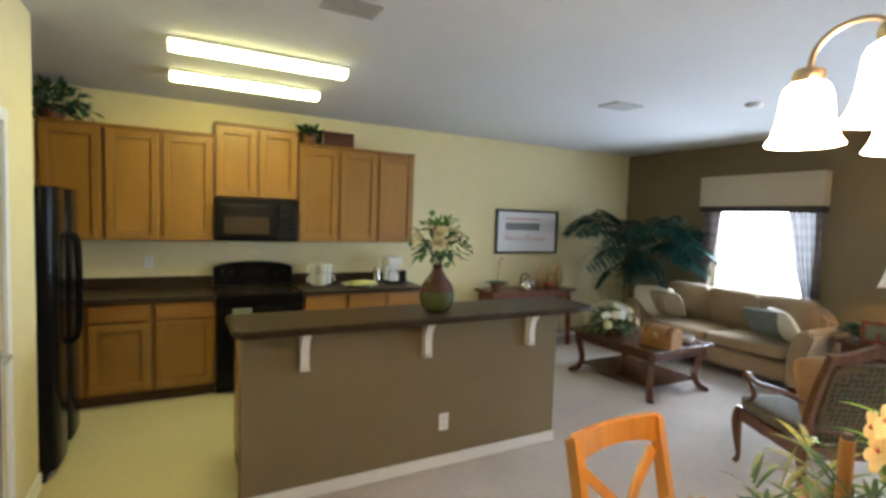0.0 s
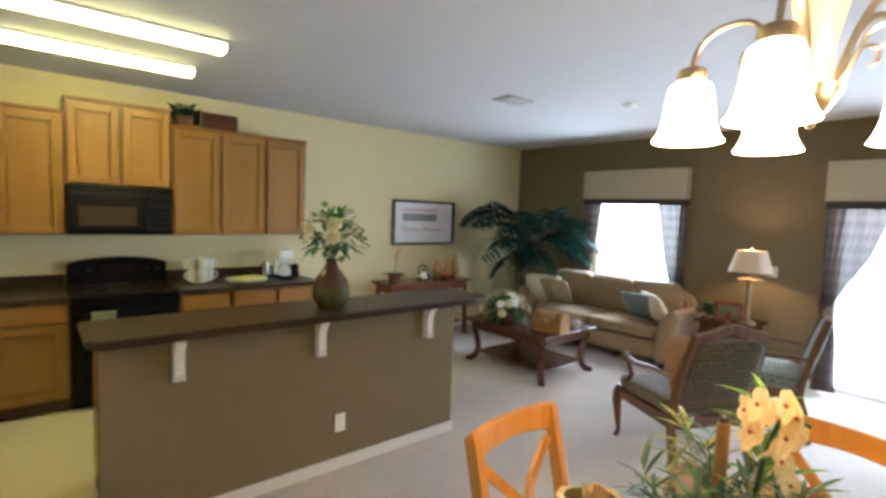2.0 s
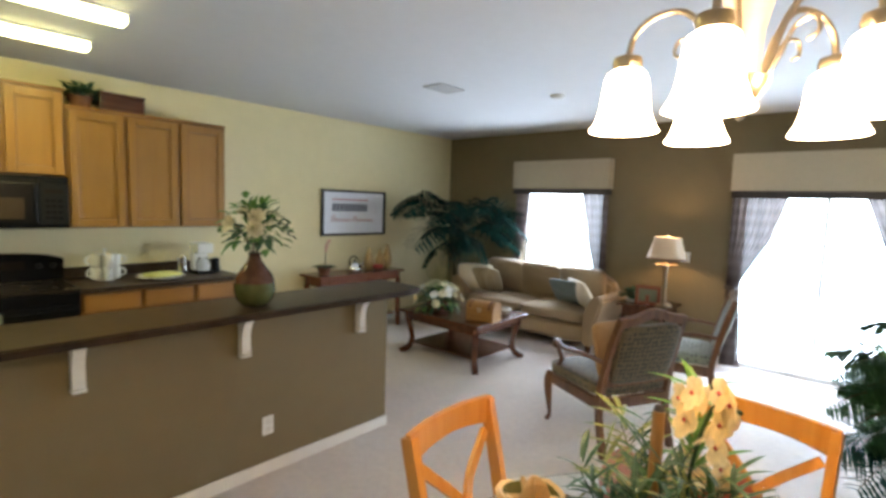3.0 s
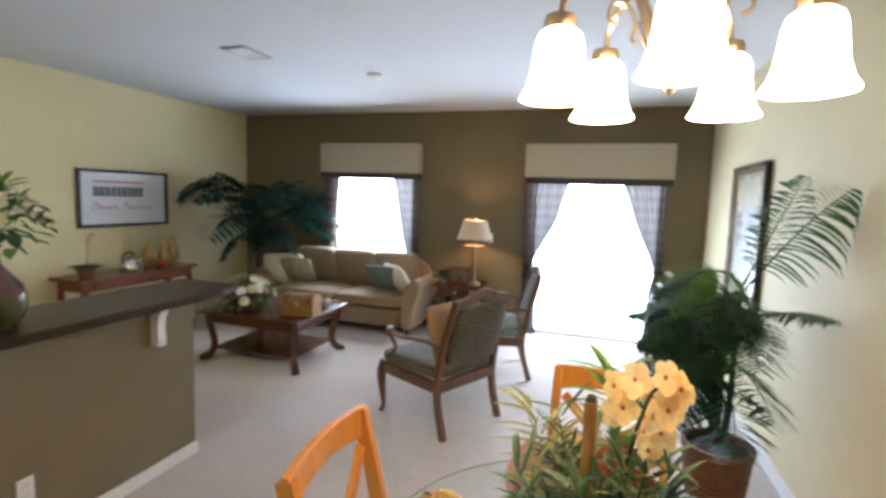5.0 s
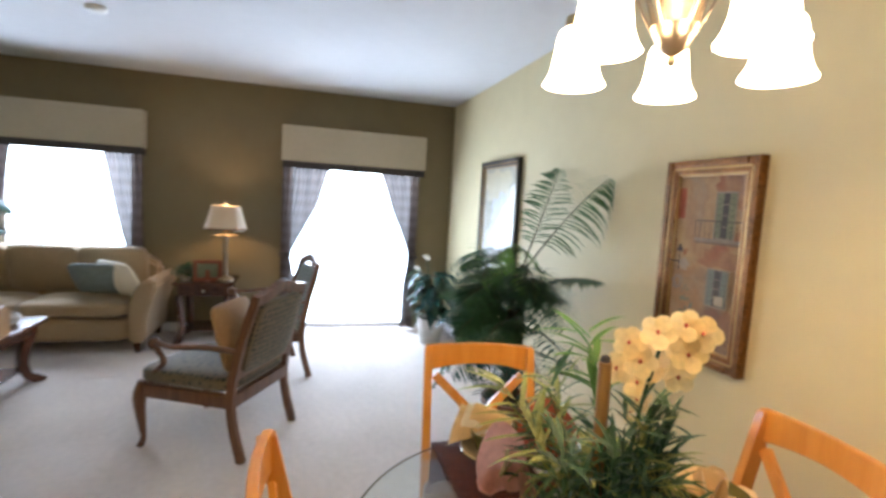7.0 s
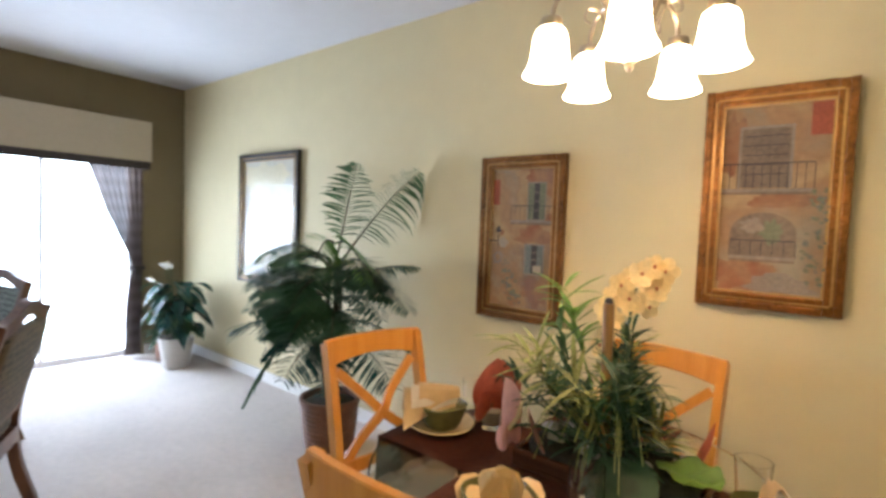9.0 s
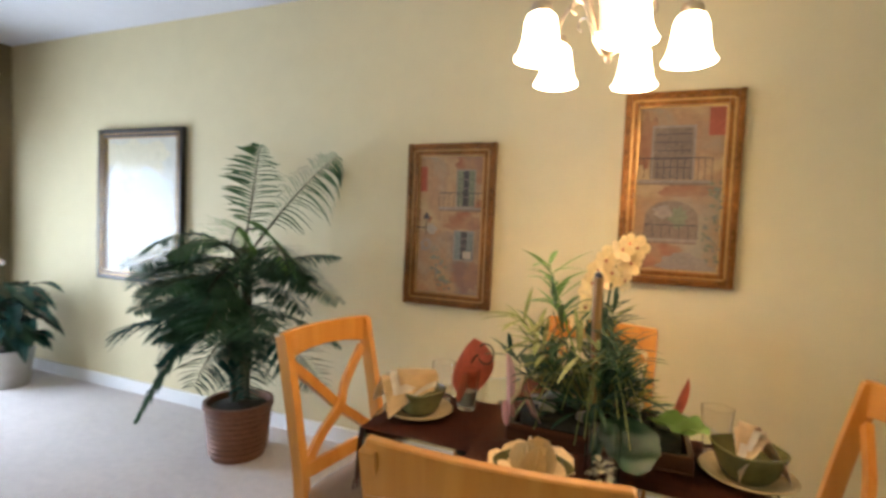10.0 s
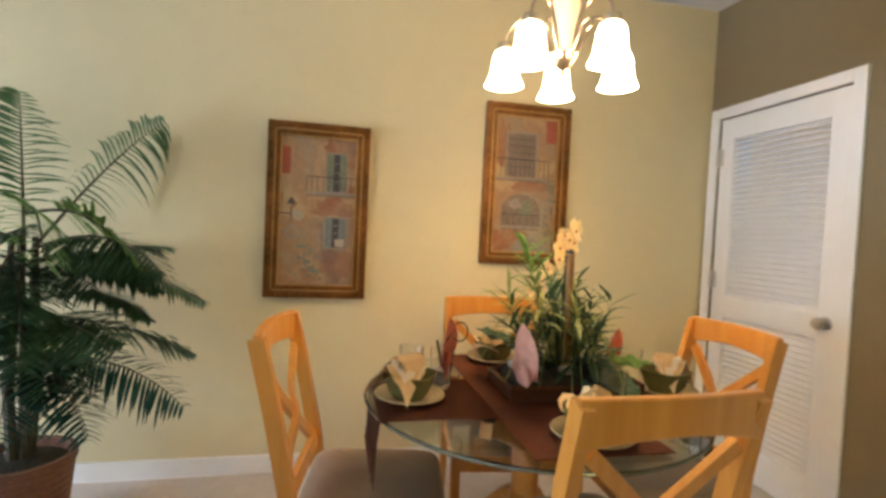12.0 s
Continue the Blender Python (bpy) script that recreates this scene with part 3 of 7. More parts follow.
win = window("window_1", "white framed window with daylight behind it", WY0, WY1, WZ0, WZ1, (), ())
part("window_sill", boxes((-0.155, -0.045, WY0 - 0.03, WY1 + 0.03, WZ0 - 0.03, WZ0 - 0.001), bev=0.006), "white", win)
sld = window("door_1", "white framed sliding glass patio door", DY0, DY1, 0.0, DZ1, ((DY0 + DY1) / 2,), ())
part("door_handle", boxes((-0.06, -0.031, 1.10, 1.125, 0.95, 1.15), bev=0.006), "white", sld)


def louvered_door():
    d = thing("door_2", "white louvered closet door, closed, with hinges", "door", pose(WEST, LY0, 0), kind="structure")
    w, t0, t1 = LY1 - LY0, -0.045, -0.008
    s = 0.105
    part("door_leaf", boxes((t0, t1, 0.004, s, 0.012, LZ - 0.004), (t0, t1, w - s, w - 0.004, 0.012, LZ - 0.004), (t0, t1, s, w - s, 0.012, 0.20), (t0, t1, s, w - s, 0.86, 0.98), (t0, t1, s, w - s, 1.90, LZ - 0.004), bev=0.003), "white", d)
    me = None
    for z0, z1 in ((0.20, 0.86), (0.98, 1.90)):
        k = int((z1 - z0) / 0.030)
        for i in range(k):
            z = z0 + (i + 0.5) * (z1 - z0) / k
            if me is None:
                bm = bmesh.new()
                bar(bm, ((0, s - 0.004, 0), (0, w - s + 0.004, 0)), 0.036, 0.007, (0.7, 0, 0.7))
                ob = part("slat", bm, "white", d)
                me = ob.data
            else:
                ob = new("slat", me)
                ob.parent = d
            ob.location = ((t0 + t1) / 2, 0, z)
    for z in (0.25, 1.075, 1.80):
        part("hinge", boxes((-0.0078, 0.0165, -0.002, 0.016, z - 0.05, z + 0.05), (-0.0078, -0.005, 0.0162, 0.034, z - 0.05, z + 0.05), bev=0.002), "nickel", d, "satin nickel hinge")
    kn = part("door_knob", lathe([(0.0, 0.0), (0.03, 0.0), (0.03, 0.006), (0.011, 0.01), (0.011, 0.03), (0.024, 0.036), (0.029, 0.048), (0.024, 0.06), (0.0, 0.064)], 20), "nickel", d, "round satin nickel knob", True)
    kn.matrix_local = pose(t1, w - 0.065, 0.94, 0, 90, 0)
    c = 0.06
    structure("trim", boxes((WEST, WEST + 0.016, 0.0145, LY0, 0, LZ + c), (WEST, WEST + 0.016, LY1, LY1 + c, 0, LZ + c), (WEST, WEST + 0.0158, LY0, LY1, LZ, LZ + c), bev=0.004), "white", "white door casing", "trim")


def hall_door():
    d = thing("door_3", "white panel door with a lever handle", "door", pose(HALL, HY0, 0), kind="structure")
    w = HY1 - HY0
    part("door_leaf", boxes((-0.045, -0.01, 0.003, w - 0.003, 0.01, 2.026)), "white", d)
    for z0, z1 in ((0.2, 0.85), (1.05, 1.9)):
        for y0, y1 in ((0.12, w / 2 - 0.05), (w / 2 + 0.05, w - 0.12)):
            part("panel", boxes((-0.0098, -0.003, y0, y1, z0, z1), bev=0.006), "white", d)
    h = part("lever_handle", lathe([(0, 0), (0.028, 0), (0.028, 0.008), (0.01, 0.012), (0.01, 0.045), (0, 0.046)], 16), "nickel", d, "satin nickel lever handle", True)
    h.matrix_local = pose(-0.0099, w - 0.06, 0.95, 0, 90, 0)
    part("lever", tube(((0.04, w - 0.06, 0.95), (0.045, w - 0.11, 0.952), (0.04, w - 0.17, 0.945)), 0.008), "nickel", d, "satin nickel lever", True)
    c = 0.06
    structure("trim", boxes((HALL, HALL + 0.016, HY0 - c, HY0, 0, 2.09), (HALL, HALL + 0.016, HY1, HY1 + c, 0, 2.09), (HALL, HALL + 0.0158, HY0, HY1, 2.03, 2.09), bev=0.004), "white", "white door casing", "trim")


louvered_door(), hall_door()


# ---- kitchen ----
def panel_door(parent, x0, x1, z0, z1, y, drawer=False):
    """A framed cabinet front facing -y, its face at y."""
    name, m, r = ("drawer_front", "honey_x", 0.0) if drawer else ("cabinet_door", "honey", 0.058)
    if drawer:
        return part(name, boxes((x0, x1, y, y + 0.02, z0, z1), bev=0.006), m, parent)
    d = part(name, boxes((x0, x0 + r, y, y + 0.02, z0, z1), (x1 - r, x1, y, y + 0.02, z0, z1), (x0 + r, x1 - r, y + 0.0005, y + 0.02, z0, z0 + r), (x0 + r, x1 - r, y + 0.0005, y + 0.02, z1 - r, z1), bev=0.004), m, parent)
    part("door_panel", boxes((x0 + r - 0.004, x1 - r + 0.004, y + 0.0165, y + 0.0195, z0 + r - 0.004, z1 - r + 0.004)), m, d)
    k = 0.012
    part("door_bead", boxes((x0 + r, x0 + r + k, y + 0.006, y + 0.0153, z0 + r, z1 - r), (x1 - r - k, x1 - r, y + 0.006, y + 0.0153, z0 + r, z1 - r), (x0 + r + k, x1 - r - k, y + 0.0062, y + 0.0153, z0 + r, z0 + r + k), (x0 + r + k, x1 - r - k, y + 0.0062, y + 0.0153, z1 - r - k, z1 - r), bev=0.005), "honey_groove_shade", d)
    return d


def upper(x0, x1, z0, z1, splits, label, group="upper kitchen cabinets"):
    c = thing("upper_cabinet", label, "cabinet", pose(x0, NORTH, z0), group)
    w, h = x1 - x0, z1 - z0
    part("body", boxes((0, w, -0.305, -0.002, 0, h), bev=0.002), "honey_frame_shade", c)
    part("crown_strip", boxes((-0.004, w + 0.004, -0.322, -0.002, h + 0.0005, h + 0.022), bev=0.004), "honey_x", c)
    g = 0.016
    for a, b in splits:
        panel_door(c, a - x0 + g, b - x0 - g, 0.012, h - 0.022, -0.331)
    return c


upper(-0.93, -0.49, 1.37, 2.34, ((-0.93, -0.49),), "honey maple wall cabinet with one framed door")
upper(-0.488, 0.368, 1.37, 2.34, ((-0.488, -0.06), (-0.06, 0.368)), "honey maple wall cabinet with two framed doors")
upper(0.372, 1.130, 1.785, 2.46, ((0.372, 0.751), (0.751, 1.130)), "raised honey maple cabinet over the microwave")
upper(1.134, 2.415, 1.37, 2.34, ((1.134, 1.555), (1.555, 1.985), (1.985, 2.415)), "honey maple wall cabinet with three framed doors")


def fridge_cabinet():
    c = thing("fridge_cabinet", "dark honey maple cabinet above the fridge", "cabinet", pose(-1.38, 4.18, 1.80), "upper kitchen cabinets")
    part("body", boxes((0.002, 0.45, 0, 1.48, 0, 0.54), bev=0.002), "honey", c)
    for y0, y1 in ((0.02, 0.44), (0.46, 0.88)):
        part("cabinet_door", boxes((0.4505, 0.47, y0, y1, 0.015, 0.52), bev=0.005), "honey", c)


fridge_cabinet()


def base_cabinet(x0, x1, fronts, label):
    c = thing("base_cabinet", label, "cabinet", pose(x0, NORTH, 0), "base kitchen cabinets")
    w = x1 - x0
    part("body", boxes((0, w, -0.595, -0.002, 0.10, 0.868), bev=0.002), "honey_frame_shade", c)
    part("toe_kick", boxes((0.001, w - 0.001, -0.53, -0.003, 0.0, 0.0995)), "cherry", c)
    for a, b in fronts:
        panel_door(c, a - x0 + 0.02, b - x0 - 0.02, 0.715, 0.85, -0.621, True)
        panel_door(c, a - x0 + 0.02, b - x0 - 0.02, 0.125, 0.695, -0.621)


base_cabinet(-1.05, -0.115, ((-1.05, -0.585), (-0.585, -0.115)), "honey maple base cabinet with drawers")
base_cabinet(-0.113, 0.372, ((-0.113, 0.372),), "honey maple base cabinet beside the range")
base_cabinet(1.138, 2.415, ((1.138, 1.57), (1.57, 2.0), (2.0, 2.415)), "honey maple base cabinet with three drawers")
for name, x0, x1 in (("countertop", -1.05, 0.374), ("countertop", 1.136, 2.44)):
    c = tagged(part(name, boxes((x0, x1, NORTH - 0.645, NORTH - 0.002, 0.87, 0.91), bev=0.008), "counter"), "dark brown laminate kitchen countertop", "countertop")
    part("backsplash", boxes((x0, x1, NORTH - 0.022, NORTH - 0.002, 0.9105, 1.01), bev=0.003), "counter", c)


def gas_range():
    r = thing("kitchen_range", "glossy black electric range with backguard", "range", pose(0.378, NORTH, 0))
    w = 0.754
    part("body", boxes((0, w, -0.62, -0.03, 0.02, 0.895), bev=0.004), "black", r)
    part("cooktop", boxes((0.002, w - 0.002, -0.65, -0.09, 0.8955, 0.918), bev=0.006), "darkglass", r)
    for x, y, q in ((0.2, -0.48, 0.10), (0.55, -0.48, 0.085), (0.2, -0.22, 0.085), (0.55, -0.22, 0.10)):
        part("burner_ring", lathe([(q, 0.919), (q, 0.9205), (q - 0.012, 0.9205), (q - 0.012, 0.919)], 28, at=(x, y, 0)), "blackmat", r, smooth=True)
    pts = [(0, 0.918), (w, 0.918), (w, 1.10)] + [(w * (1 - i / 10), 1.10 + 0.055 * math.sin(math.pi * i / 10) ** 0.6) for i in range(1, 10)] + [(0, 1.10)]
    part("backguard", slab(pts, "y", -0.085, -0.02), "black", r)
    part("clock_panel", boxes((0.25, 0.50, -0.0885, -0.0855, 1.02, 1.09)), "darkglass", r)
    for x in (0.07, 0.16, 0.59, 0.68):
        k = part("knob", lathe([(0.022, 0), (0.022, 0.012), (0.017, 0.026), (0, 0.028)], 16), "blackmat", r, smooth=True)
        k.matrix_local = pose(x, -0.0852, 1.045, 90, 0, 0)
    part("oven_door", boxes((0.006, w - 0.006, -0.655, -0.6205, 0.23, 0.80), bev=0.008), "black", r)
    part("oven_window", boxes((0.14, w - 0.14, -0.658, -0.6555, 0.36, 0.64)), "darkglass", r)
    part("oven_handle", tube(((0.05, -0.657, 0.765), (0.05, -0.70, 0.765), (w - 0.05, -0.70, 0.765), (w - 0.05, -0.657, 0.765)), 0.011), "black", r, smooth=True)
    part("control_rail", boxes((0.004, w - 0.004, -0.652, -0.6205, 0.81, 0.89), bev=0.006), "black", r)
    part("storage_drawer", boxes((0.006, w - 0.006, -0.652, -0.6205, 0.06, 0.22), bev=0.006), "black", r)
    t = thing("dish_towel", "sage green dish towel over the oven handle", "towel", pose(0.50, NORTH - 0.70, 0.765))
    part("towel_cloth", boxes((0, 0.16, -0.022, -0.013, -0.20, 0.012), (0, 0.16, 0.013, 0.020, -0.16, 0.012), (0, 0.16, -0.022, 0.020, 0.0122, 0.020), bev=0.003), "towel", t)


gas_range()


M["window_tint"] = mat("brown_tinted_oven_glass", (0.045, 0.03, 0.02), 0.15, var=0.15, spec=0.3)


def microwave():
    m = thing("microwave", "black over-the-range microwave oven", "microwave", pose(0.374, NORTH, 1.372))
    w, h = 0.754, 0.405
    part("body", boxes((0, w, -0.38, -0.002, 0, h), bev=0.004), "black", m)
    part("oven_door", boxes((0.004, 0.56, -0.405, -0.381, 0.03, h - 0.055), bev=0.008), "black", m)
    part("door_window", boxes((0.075, 0.475, -0.4075, -0.4055, 0.075, 0.235), bev=0.0008), "window_tint", m)
    part("door_handle", tube(((0.535, -0.406, 0.06), (0.535, -0.435, 0.07), (0.535, -0.435, 0.31), (0.535, -0.406, 0.32)), 0.009), "black", m, smooth=True)
    part("control_panel", boxes((0.565, w - 0.004, -0.402, -0.381, 0.03, h - 0.055), bev=0.005), "blackmat", m)
    part("display", boxes((0.60, 0.71, -0.404, -0.4025, 0.275, 0.305)), "darkglass", m)
    for i in range(4):
        for j in range(3):
            part("button", boxes((0.60 + j * 0.04, 0.628 + j * 0.04, -0.404, -0.4022, 0.07 + i * 0.045, 0.095 + i * 0.045)), "black", m)
    for i in range(16):
        part("vent_slat", boxes((0.02 + i * 0.045, 0.055 + i * 0.045, -0.392, -0.3805, h - 0.045, h - 0.012)), "blackmat", m)


microwave()


def fridge():
    f = thing("fridge", "tall glossy black side by side fridge", "fridge", pose(-1.30, 4.19, 0))
    w, h = 0.86, 1.765
    part("body", boxes((0, 0.66, 0, w, 0.03, h - 0.01), bev=0.006), "black", f)
    part("base_grille", boxes((0.02, 0.68, 0.02, w - 0.02, 0.0, 0.0295)), "blackmat", f)
    prof = [(0.0, 0.0), (0.045, 0.012), (0.072, 0.05), (0.08, 0.16), (0.08, 0.28), (0.072, 0.37), (0.045, 0.40), (0.0, 0.41)]
    for y0 in (0.01, 0.44):
        d = part("fridge_door", slab([(0.6605 + x, y0 + y) for x, y in prof], "z", 0.06, h), "black", f, smooth=True)
        y = y0 + (0.375 if y0 < 0.2 else 0.04)
        part("handle", tube(spline(((0.735, y, 0.75), (0.785, y, 0.80), (0.795, y, 1.1), (0.785, y, 1.42), (0.735, y, 1.47))), 0.014), "black", d, smooth=True)


fridge()


def ceiling_fixture(y):
    f = thing("fluorescent_light", "lit rectangular fluorescent ceiling light", "ceiling light", pose(0.012, y, CEIL), "kitchen ceiling lights")
    part("housing", boxes((0, 1.13, -0.09, 0.09, -0.02, -0.001), bev=0.004), "white", f)
    pts = [(-0.068, -0.0205), (-0.064, -0.054), (-0.042, -0.064), (0.042, -0.064), (0.064, -0.054), (0.068, -0.0205)]
    part("diffuser", slab(pts, "x", 0.012, 1.118), "tube", f, "glowing ribbed diffuser")
    for x in (0.0, 1.1185):
        part("end_cap", slab([(u * 1.02, v * 1.02) for u, v in pts], "x", x, x + 0.0115), "white", f)


ceiling_fixture(4.15), ceiling_fixture(4.95)


def outlet(m, n=2, group="outlets"):
    o = thing("wall_outlet", "white electrical outlet plate on the wall", "outlet", m, group)
    part("plate", boxes((-0.035, 0.035, -0.006, 0, -0.057, 0.057), bev=0.003), "white", o)
    for z in (-0.024, 0.024):
        part("socket", boxes((-0.017, 0.017, -0.0085, -0.0062, z - 0.015, z + 0.015), bev=0.002), "ceramic", o)


outlet(pose(-0.17, NORTH - 0.0005, 1.15)), outlet(pose(1.635, 3.4145, 0.30))


# island with raised bar
def island():
    i = thing("kitchen_island", "olive brown half wall island with white baseboard", "island", pose(0.38, 3.415, 0))
    w = 2.20
    part("half_wall", boxes((0, w, 0, 0.14, 0, 1.028)), "olive_paint", i)
    part("cabinet_back", boxes((0.03, w - 0.03, 0.1405, 0.72, 0.1, 0.87)), "honey", i)
    part("worktop", boxes((0.01, w - 0.01, 0.1405, 0.76, 0.8705, 0.91), bev=0.006), "counter", i)
    part("toe_kick", boxes((0.03, w - 0.03, 0.1405, 0.66, 0, 0.0995)), "cherry", i)
    part("baseboard", boxes((0.0, w + 0.012, -0.012, -0.0005, 0.0, 0.075), (w + 0.0005, w + 0.012, -0.0004, 0.14, 0.0, 0.075), bev=0.003), "white", i)
    pts = [(-0.07, -0.25), (-0.02, -0.30), (w - 0.06, -0.295), (w + 0.09, -0.25), (w + 0.11, -0.16), (w + 0.11, 0.18), (-0.07, 0.18)]
    b = part("bar_top", slab(pts, "z", 1.03, 1.07), "counter", i, "dark laminate bar top")
    bv = bmesh.new()
    bv.from_mesh(b.data)
    bmesh.ops.bevel(bv, geom=bv.edges[:], offset=0.007, segments=2, affect="EDGES")
    bv.to_mesh(b.data)
    bv.free()
    for x in (0.325, 1.10, 1.93):
        prof = [(0.0, 1.0295), (-0.15, 1.0295), (-0.15, 1.008), (-0.135, 1.0), (-0.10, 0.985), (-0.072, 0.955), (-0.056, 0.915), (-0.05, 0.87), (-0.052, 0.82), (-0.058, 0.80), (-0.05, 0.785), (0.0, 0.78)]
        c = part("corbel", slab([(y - 0.0005, z) for y, z in prof], "x", x - 0.024, x + 0.024), "white", i, "white scrolled corbel bracket")
        part("corbel_cap", boxes((x - 0.029, x + 0.029, -0.157, -0.001, 1.014, 1.0292), bev=0.003), "white", c)
        part("corbel_foot", boxes((x - 0.028, x + 0.028, -0.056, -0.001, 0.765, 0.7795), bev=0.003), "white", c)


island()


def leaf(bm, base, tip, width, up=(0, 0, 1), fold=0.15, droop=0.0, n=4):
    """One blade from base to tip, folded on its midrib."""
    a, b, u = Vector(base), Vector(tip), Vector(up)
    d = b - a
    s = d.cross(u)
    if s.length < 1e-6:
        s = d.cross(Vector((1, 0, 0)))
    s.normalize()
    nn = s.cross(d).normalized()
    prev = None
    for i in range(n + 1):
        t = i / n
        w = width * (math.sin(math.pi * min(0.98, 0.12 + 0.86 * t)) ** 0.8) * (0.05 if i == n else 1)
        c = a + d * t - Vector((0, 0, droop * t * t))
        row = [bm.verts.new(c + s * w / 2 + nn * w * fold), bm.verts.new(c), bm.verts.new(c - s * w / 2 + nn * w * fold)]
        if prev:
            bm.faces.new((prev[0], prev[1], row[1], row[0])), bm.faces.new((prev[1], prev[2], row[2], row[1]))
        prev = row
    return bm


def bush(rng, n, size, spread, lift, width, length, centre=(0, 0, 0)):
    """A clump of single leaves round a centre."""
    bm = bmesh.new()
    for _ in range(n):
        a, e = rng.uniform(0, 6.283), rng.uniform(-0.3, 1.3)
        d = Vector((math.cos(a) * math.cos(e), math.sin(a) * math.cos(e), math.sin(e) * lift))
        p = Vector(centre) + Vector((d.x * spread, d.y * spread, d.z * size)) * rng.uniform(0.35, 1.0)
        q = p + (d + Vector((rng.uniform(-0.6, 0.6), rng.uniform(-0.6, 0.6), rng.uniform(-0.7, 0.3)))).normalized() * length * rng.uniform(0.7, 1.2)
        leaf(bm, p, q, width * rng.uniform(0.7, 1.2), droop=length * 0.2, n=3)
    return bm


def petal(bm, c, d, normal, r, w, cup=0.25):
    """One rounded petal that starts at c."""
    c, d, nn = Vector(c), Vector(d).normalized(), Vector(normal).normalized()
    s = d.cross(nn).normalized()
    hub = bm.verts.new(c)
    rim = []
    for k in range(9):
        q = c + d * r * (0.55 - 0.45 * math.cos(2 * math.pi * (k + 0.5) / 9)) + s * w * 0.5 * math.sin(2 * math.pi * (k + 0.5) / 9)
        q += nn * r * cup * ((q - c).length / r) ** 2
        rim.append(bm.verts.new(q))
    for k in range(8):
        bm.faces.new((hub, rim[k], rim[k + 1]))
    return bm


def blossom(bm, c, r, face, rng, petals=5, cup=0.3, width=0.75):
    f = Vector(face).normalized()
    s = f.cross(Vector((0.3, 0.2, 1))).normalized()
    u = f.cross(s)
    k = rng.uniform(0, 1)
    for i in range(petals):
        a = 6.283 * i / petals + k
        d = s * math.cos(a) + u * math.sin(a)
        petal(bm, Vector(c) + f * 0.002 * (i % 2), d + f * 0.1, f, r, r * width, cup * rng.uniform(0.5, 1.2))
    return bm


def flower_vase():
    v = thing("flower_vase", "brown and green glazed vase on the bar", "vase", pose(1.515, 3.34, 1.0705) @ Matrix.Diagonal((1.14, 1.14, 1.04, 1)))
    part("lower_body", lathe([(0.0, 0.0), (0.062, 0.0), (0.085, 0.03), (0.098, 0.075), (0.095, 0.12)], 32), "vase_low", v, "green glazed lower body", True)
    part("upper_body", lathe([(0.0951, 0.1202), (0.083, 0.16), (0.055, 0.20), (0.034, 0.235), (0.026, 0.262), (0.033, 0.275), (0.028, 0.277), (0.02, 0.26)], 32), "vase_top", v, "dark brown glazed neck", True)
    rng = random.Random(5)
    bq = thing("flower_bouquet", "cream flowers with green leaves in the vase", "flowers", pose(1.515, 3.34, 1.35))
    st = bmesh.new()
    for i in range(9):
        a, r = i * 0.7, rng.uniform(0.05, 0.15)
        tube(((0.008 * math.cos(a), 0.008 * math.sin(a), -0.06), (0.3 * r * math.cos(a), 0.3 * r * math.sin(a), 0.08), (r * math.cos(a), r * math.sin(a), rng.uniform(0.16, 0.28))), 0.003, 5, st)
    part("stems", st, "stem", bq)
    part("leaves", bush(rng, 80, 0.22, 0.18, 1.0, 0.042, 0.07, (0, 0, 0.10)), "leaf_mid", bq)
    part("light_leaves", bush(rng, 80, 0.24, 0.18, 1.0, 0.038, 0.06, (0, 0, 0.11)), "leaf_light", bq)
    tr = bmesh.new()
    for x, z in ((0.22, 0.14), (0.24, 0.10), (0.19, 0.17)):
        for k in range(5):
            leaf(tr, (x - 0.02 * k, 0.02, z + 0.01 * k), (x - 0.02 * k + 0.04, 0.03, z + 0.01 * k + (0.03 if k % 2 else -0.03)), 0.02, n=3)
    tube(((0.02, 0, 0.06), (0.12, 0.02, 0.16), (0.25, 0.02, 0.12)), 0.0025, 5, tr)
    part("trailing_sprig", tr, "leaf", bq)
    for i in range(8):
        a, e = rng.uniform(0, 6.283), rng.uniform(0.1, 1.2)
        d = Vector((math.cos(a) * math.cos(e), math.sin(a) * math.cos(e), math.sin(e)))
        part("blossom", blossom(bmesh.new(), Vector((0, 0, 0.11)) + d * rng.uniform(0.12, 0.18), 0.05, d, rng, 7, 0.6), "petal_white", bq)


flower_vase()

# ---- things on the kitchen counter ----
def mug_tree(x, y):
    m = thing("mug_rack", "white mugs stacked on a white rack", "mugs", pose(x, y, 0.9105) @ Matrix.Scale(0.86, 4))
    part("post", lathe([(0.0, 0.0), (0.09, 0.0), (0.09, 0.012), (0.010, 0.02), (0.010, 0.29), (0.018, 0.305), (0.0, 0.325)], 20), "ceramic", m, smooth=True)
    for i, (a, z) in enumerate(((-0.3, 0.016), (1.8, 0.016), (3.5, 0.016), (4.7, 0.016), (-0.2, 0.142), (1.7, 0.142), (3.4, 0.142), (4.8, 0.142))):
        cx, cy = 0.09 * math.cos(a), 0.09 * math.sin(a)
        k = part("mug", lathe([(0.0, z), (0.040, z), (0.046, z + 0.01), (0.050, z + 0.118), (0.046, z + 0.118), (0.042, z + 0.012), (0.0, z + 0.01)], 20, at=(cx, cy, 0)), "ceramic", m, smooth=True)
        dx, dy = math.cos(a), math.sin(a)
        part("handle", tube(spline([(cx + dx * (0.047 + o), cy + dy * (0.047 + o), z + h) for o, h in ((0, 0.10), (0.034, 0.09), (0.036, 0.045), (0, 0.028))], 4), 0.008, 6), "ceramic", k, smooth=True)


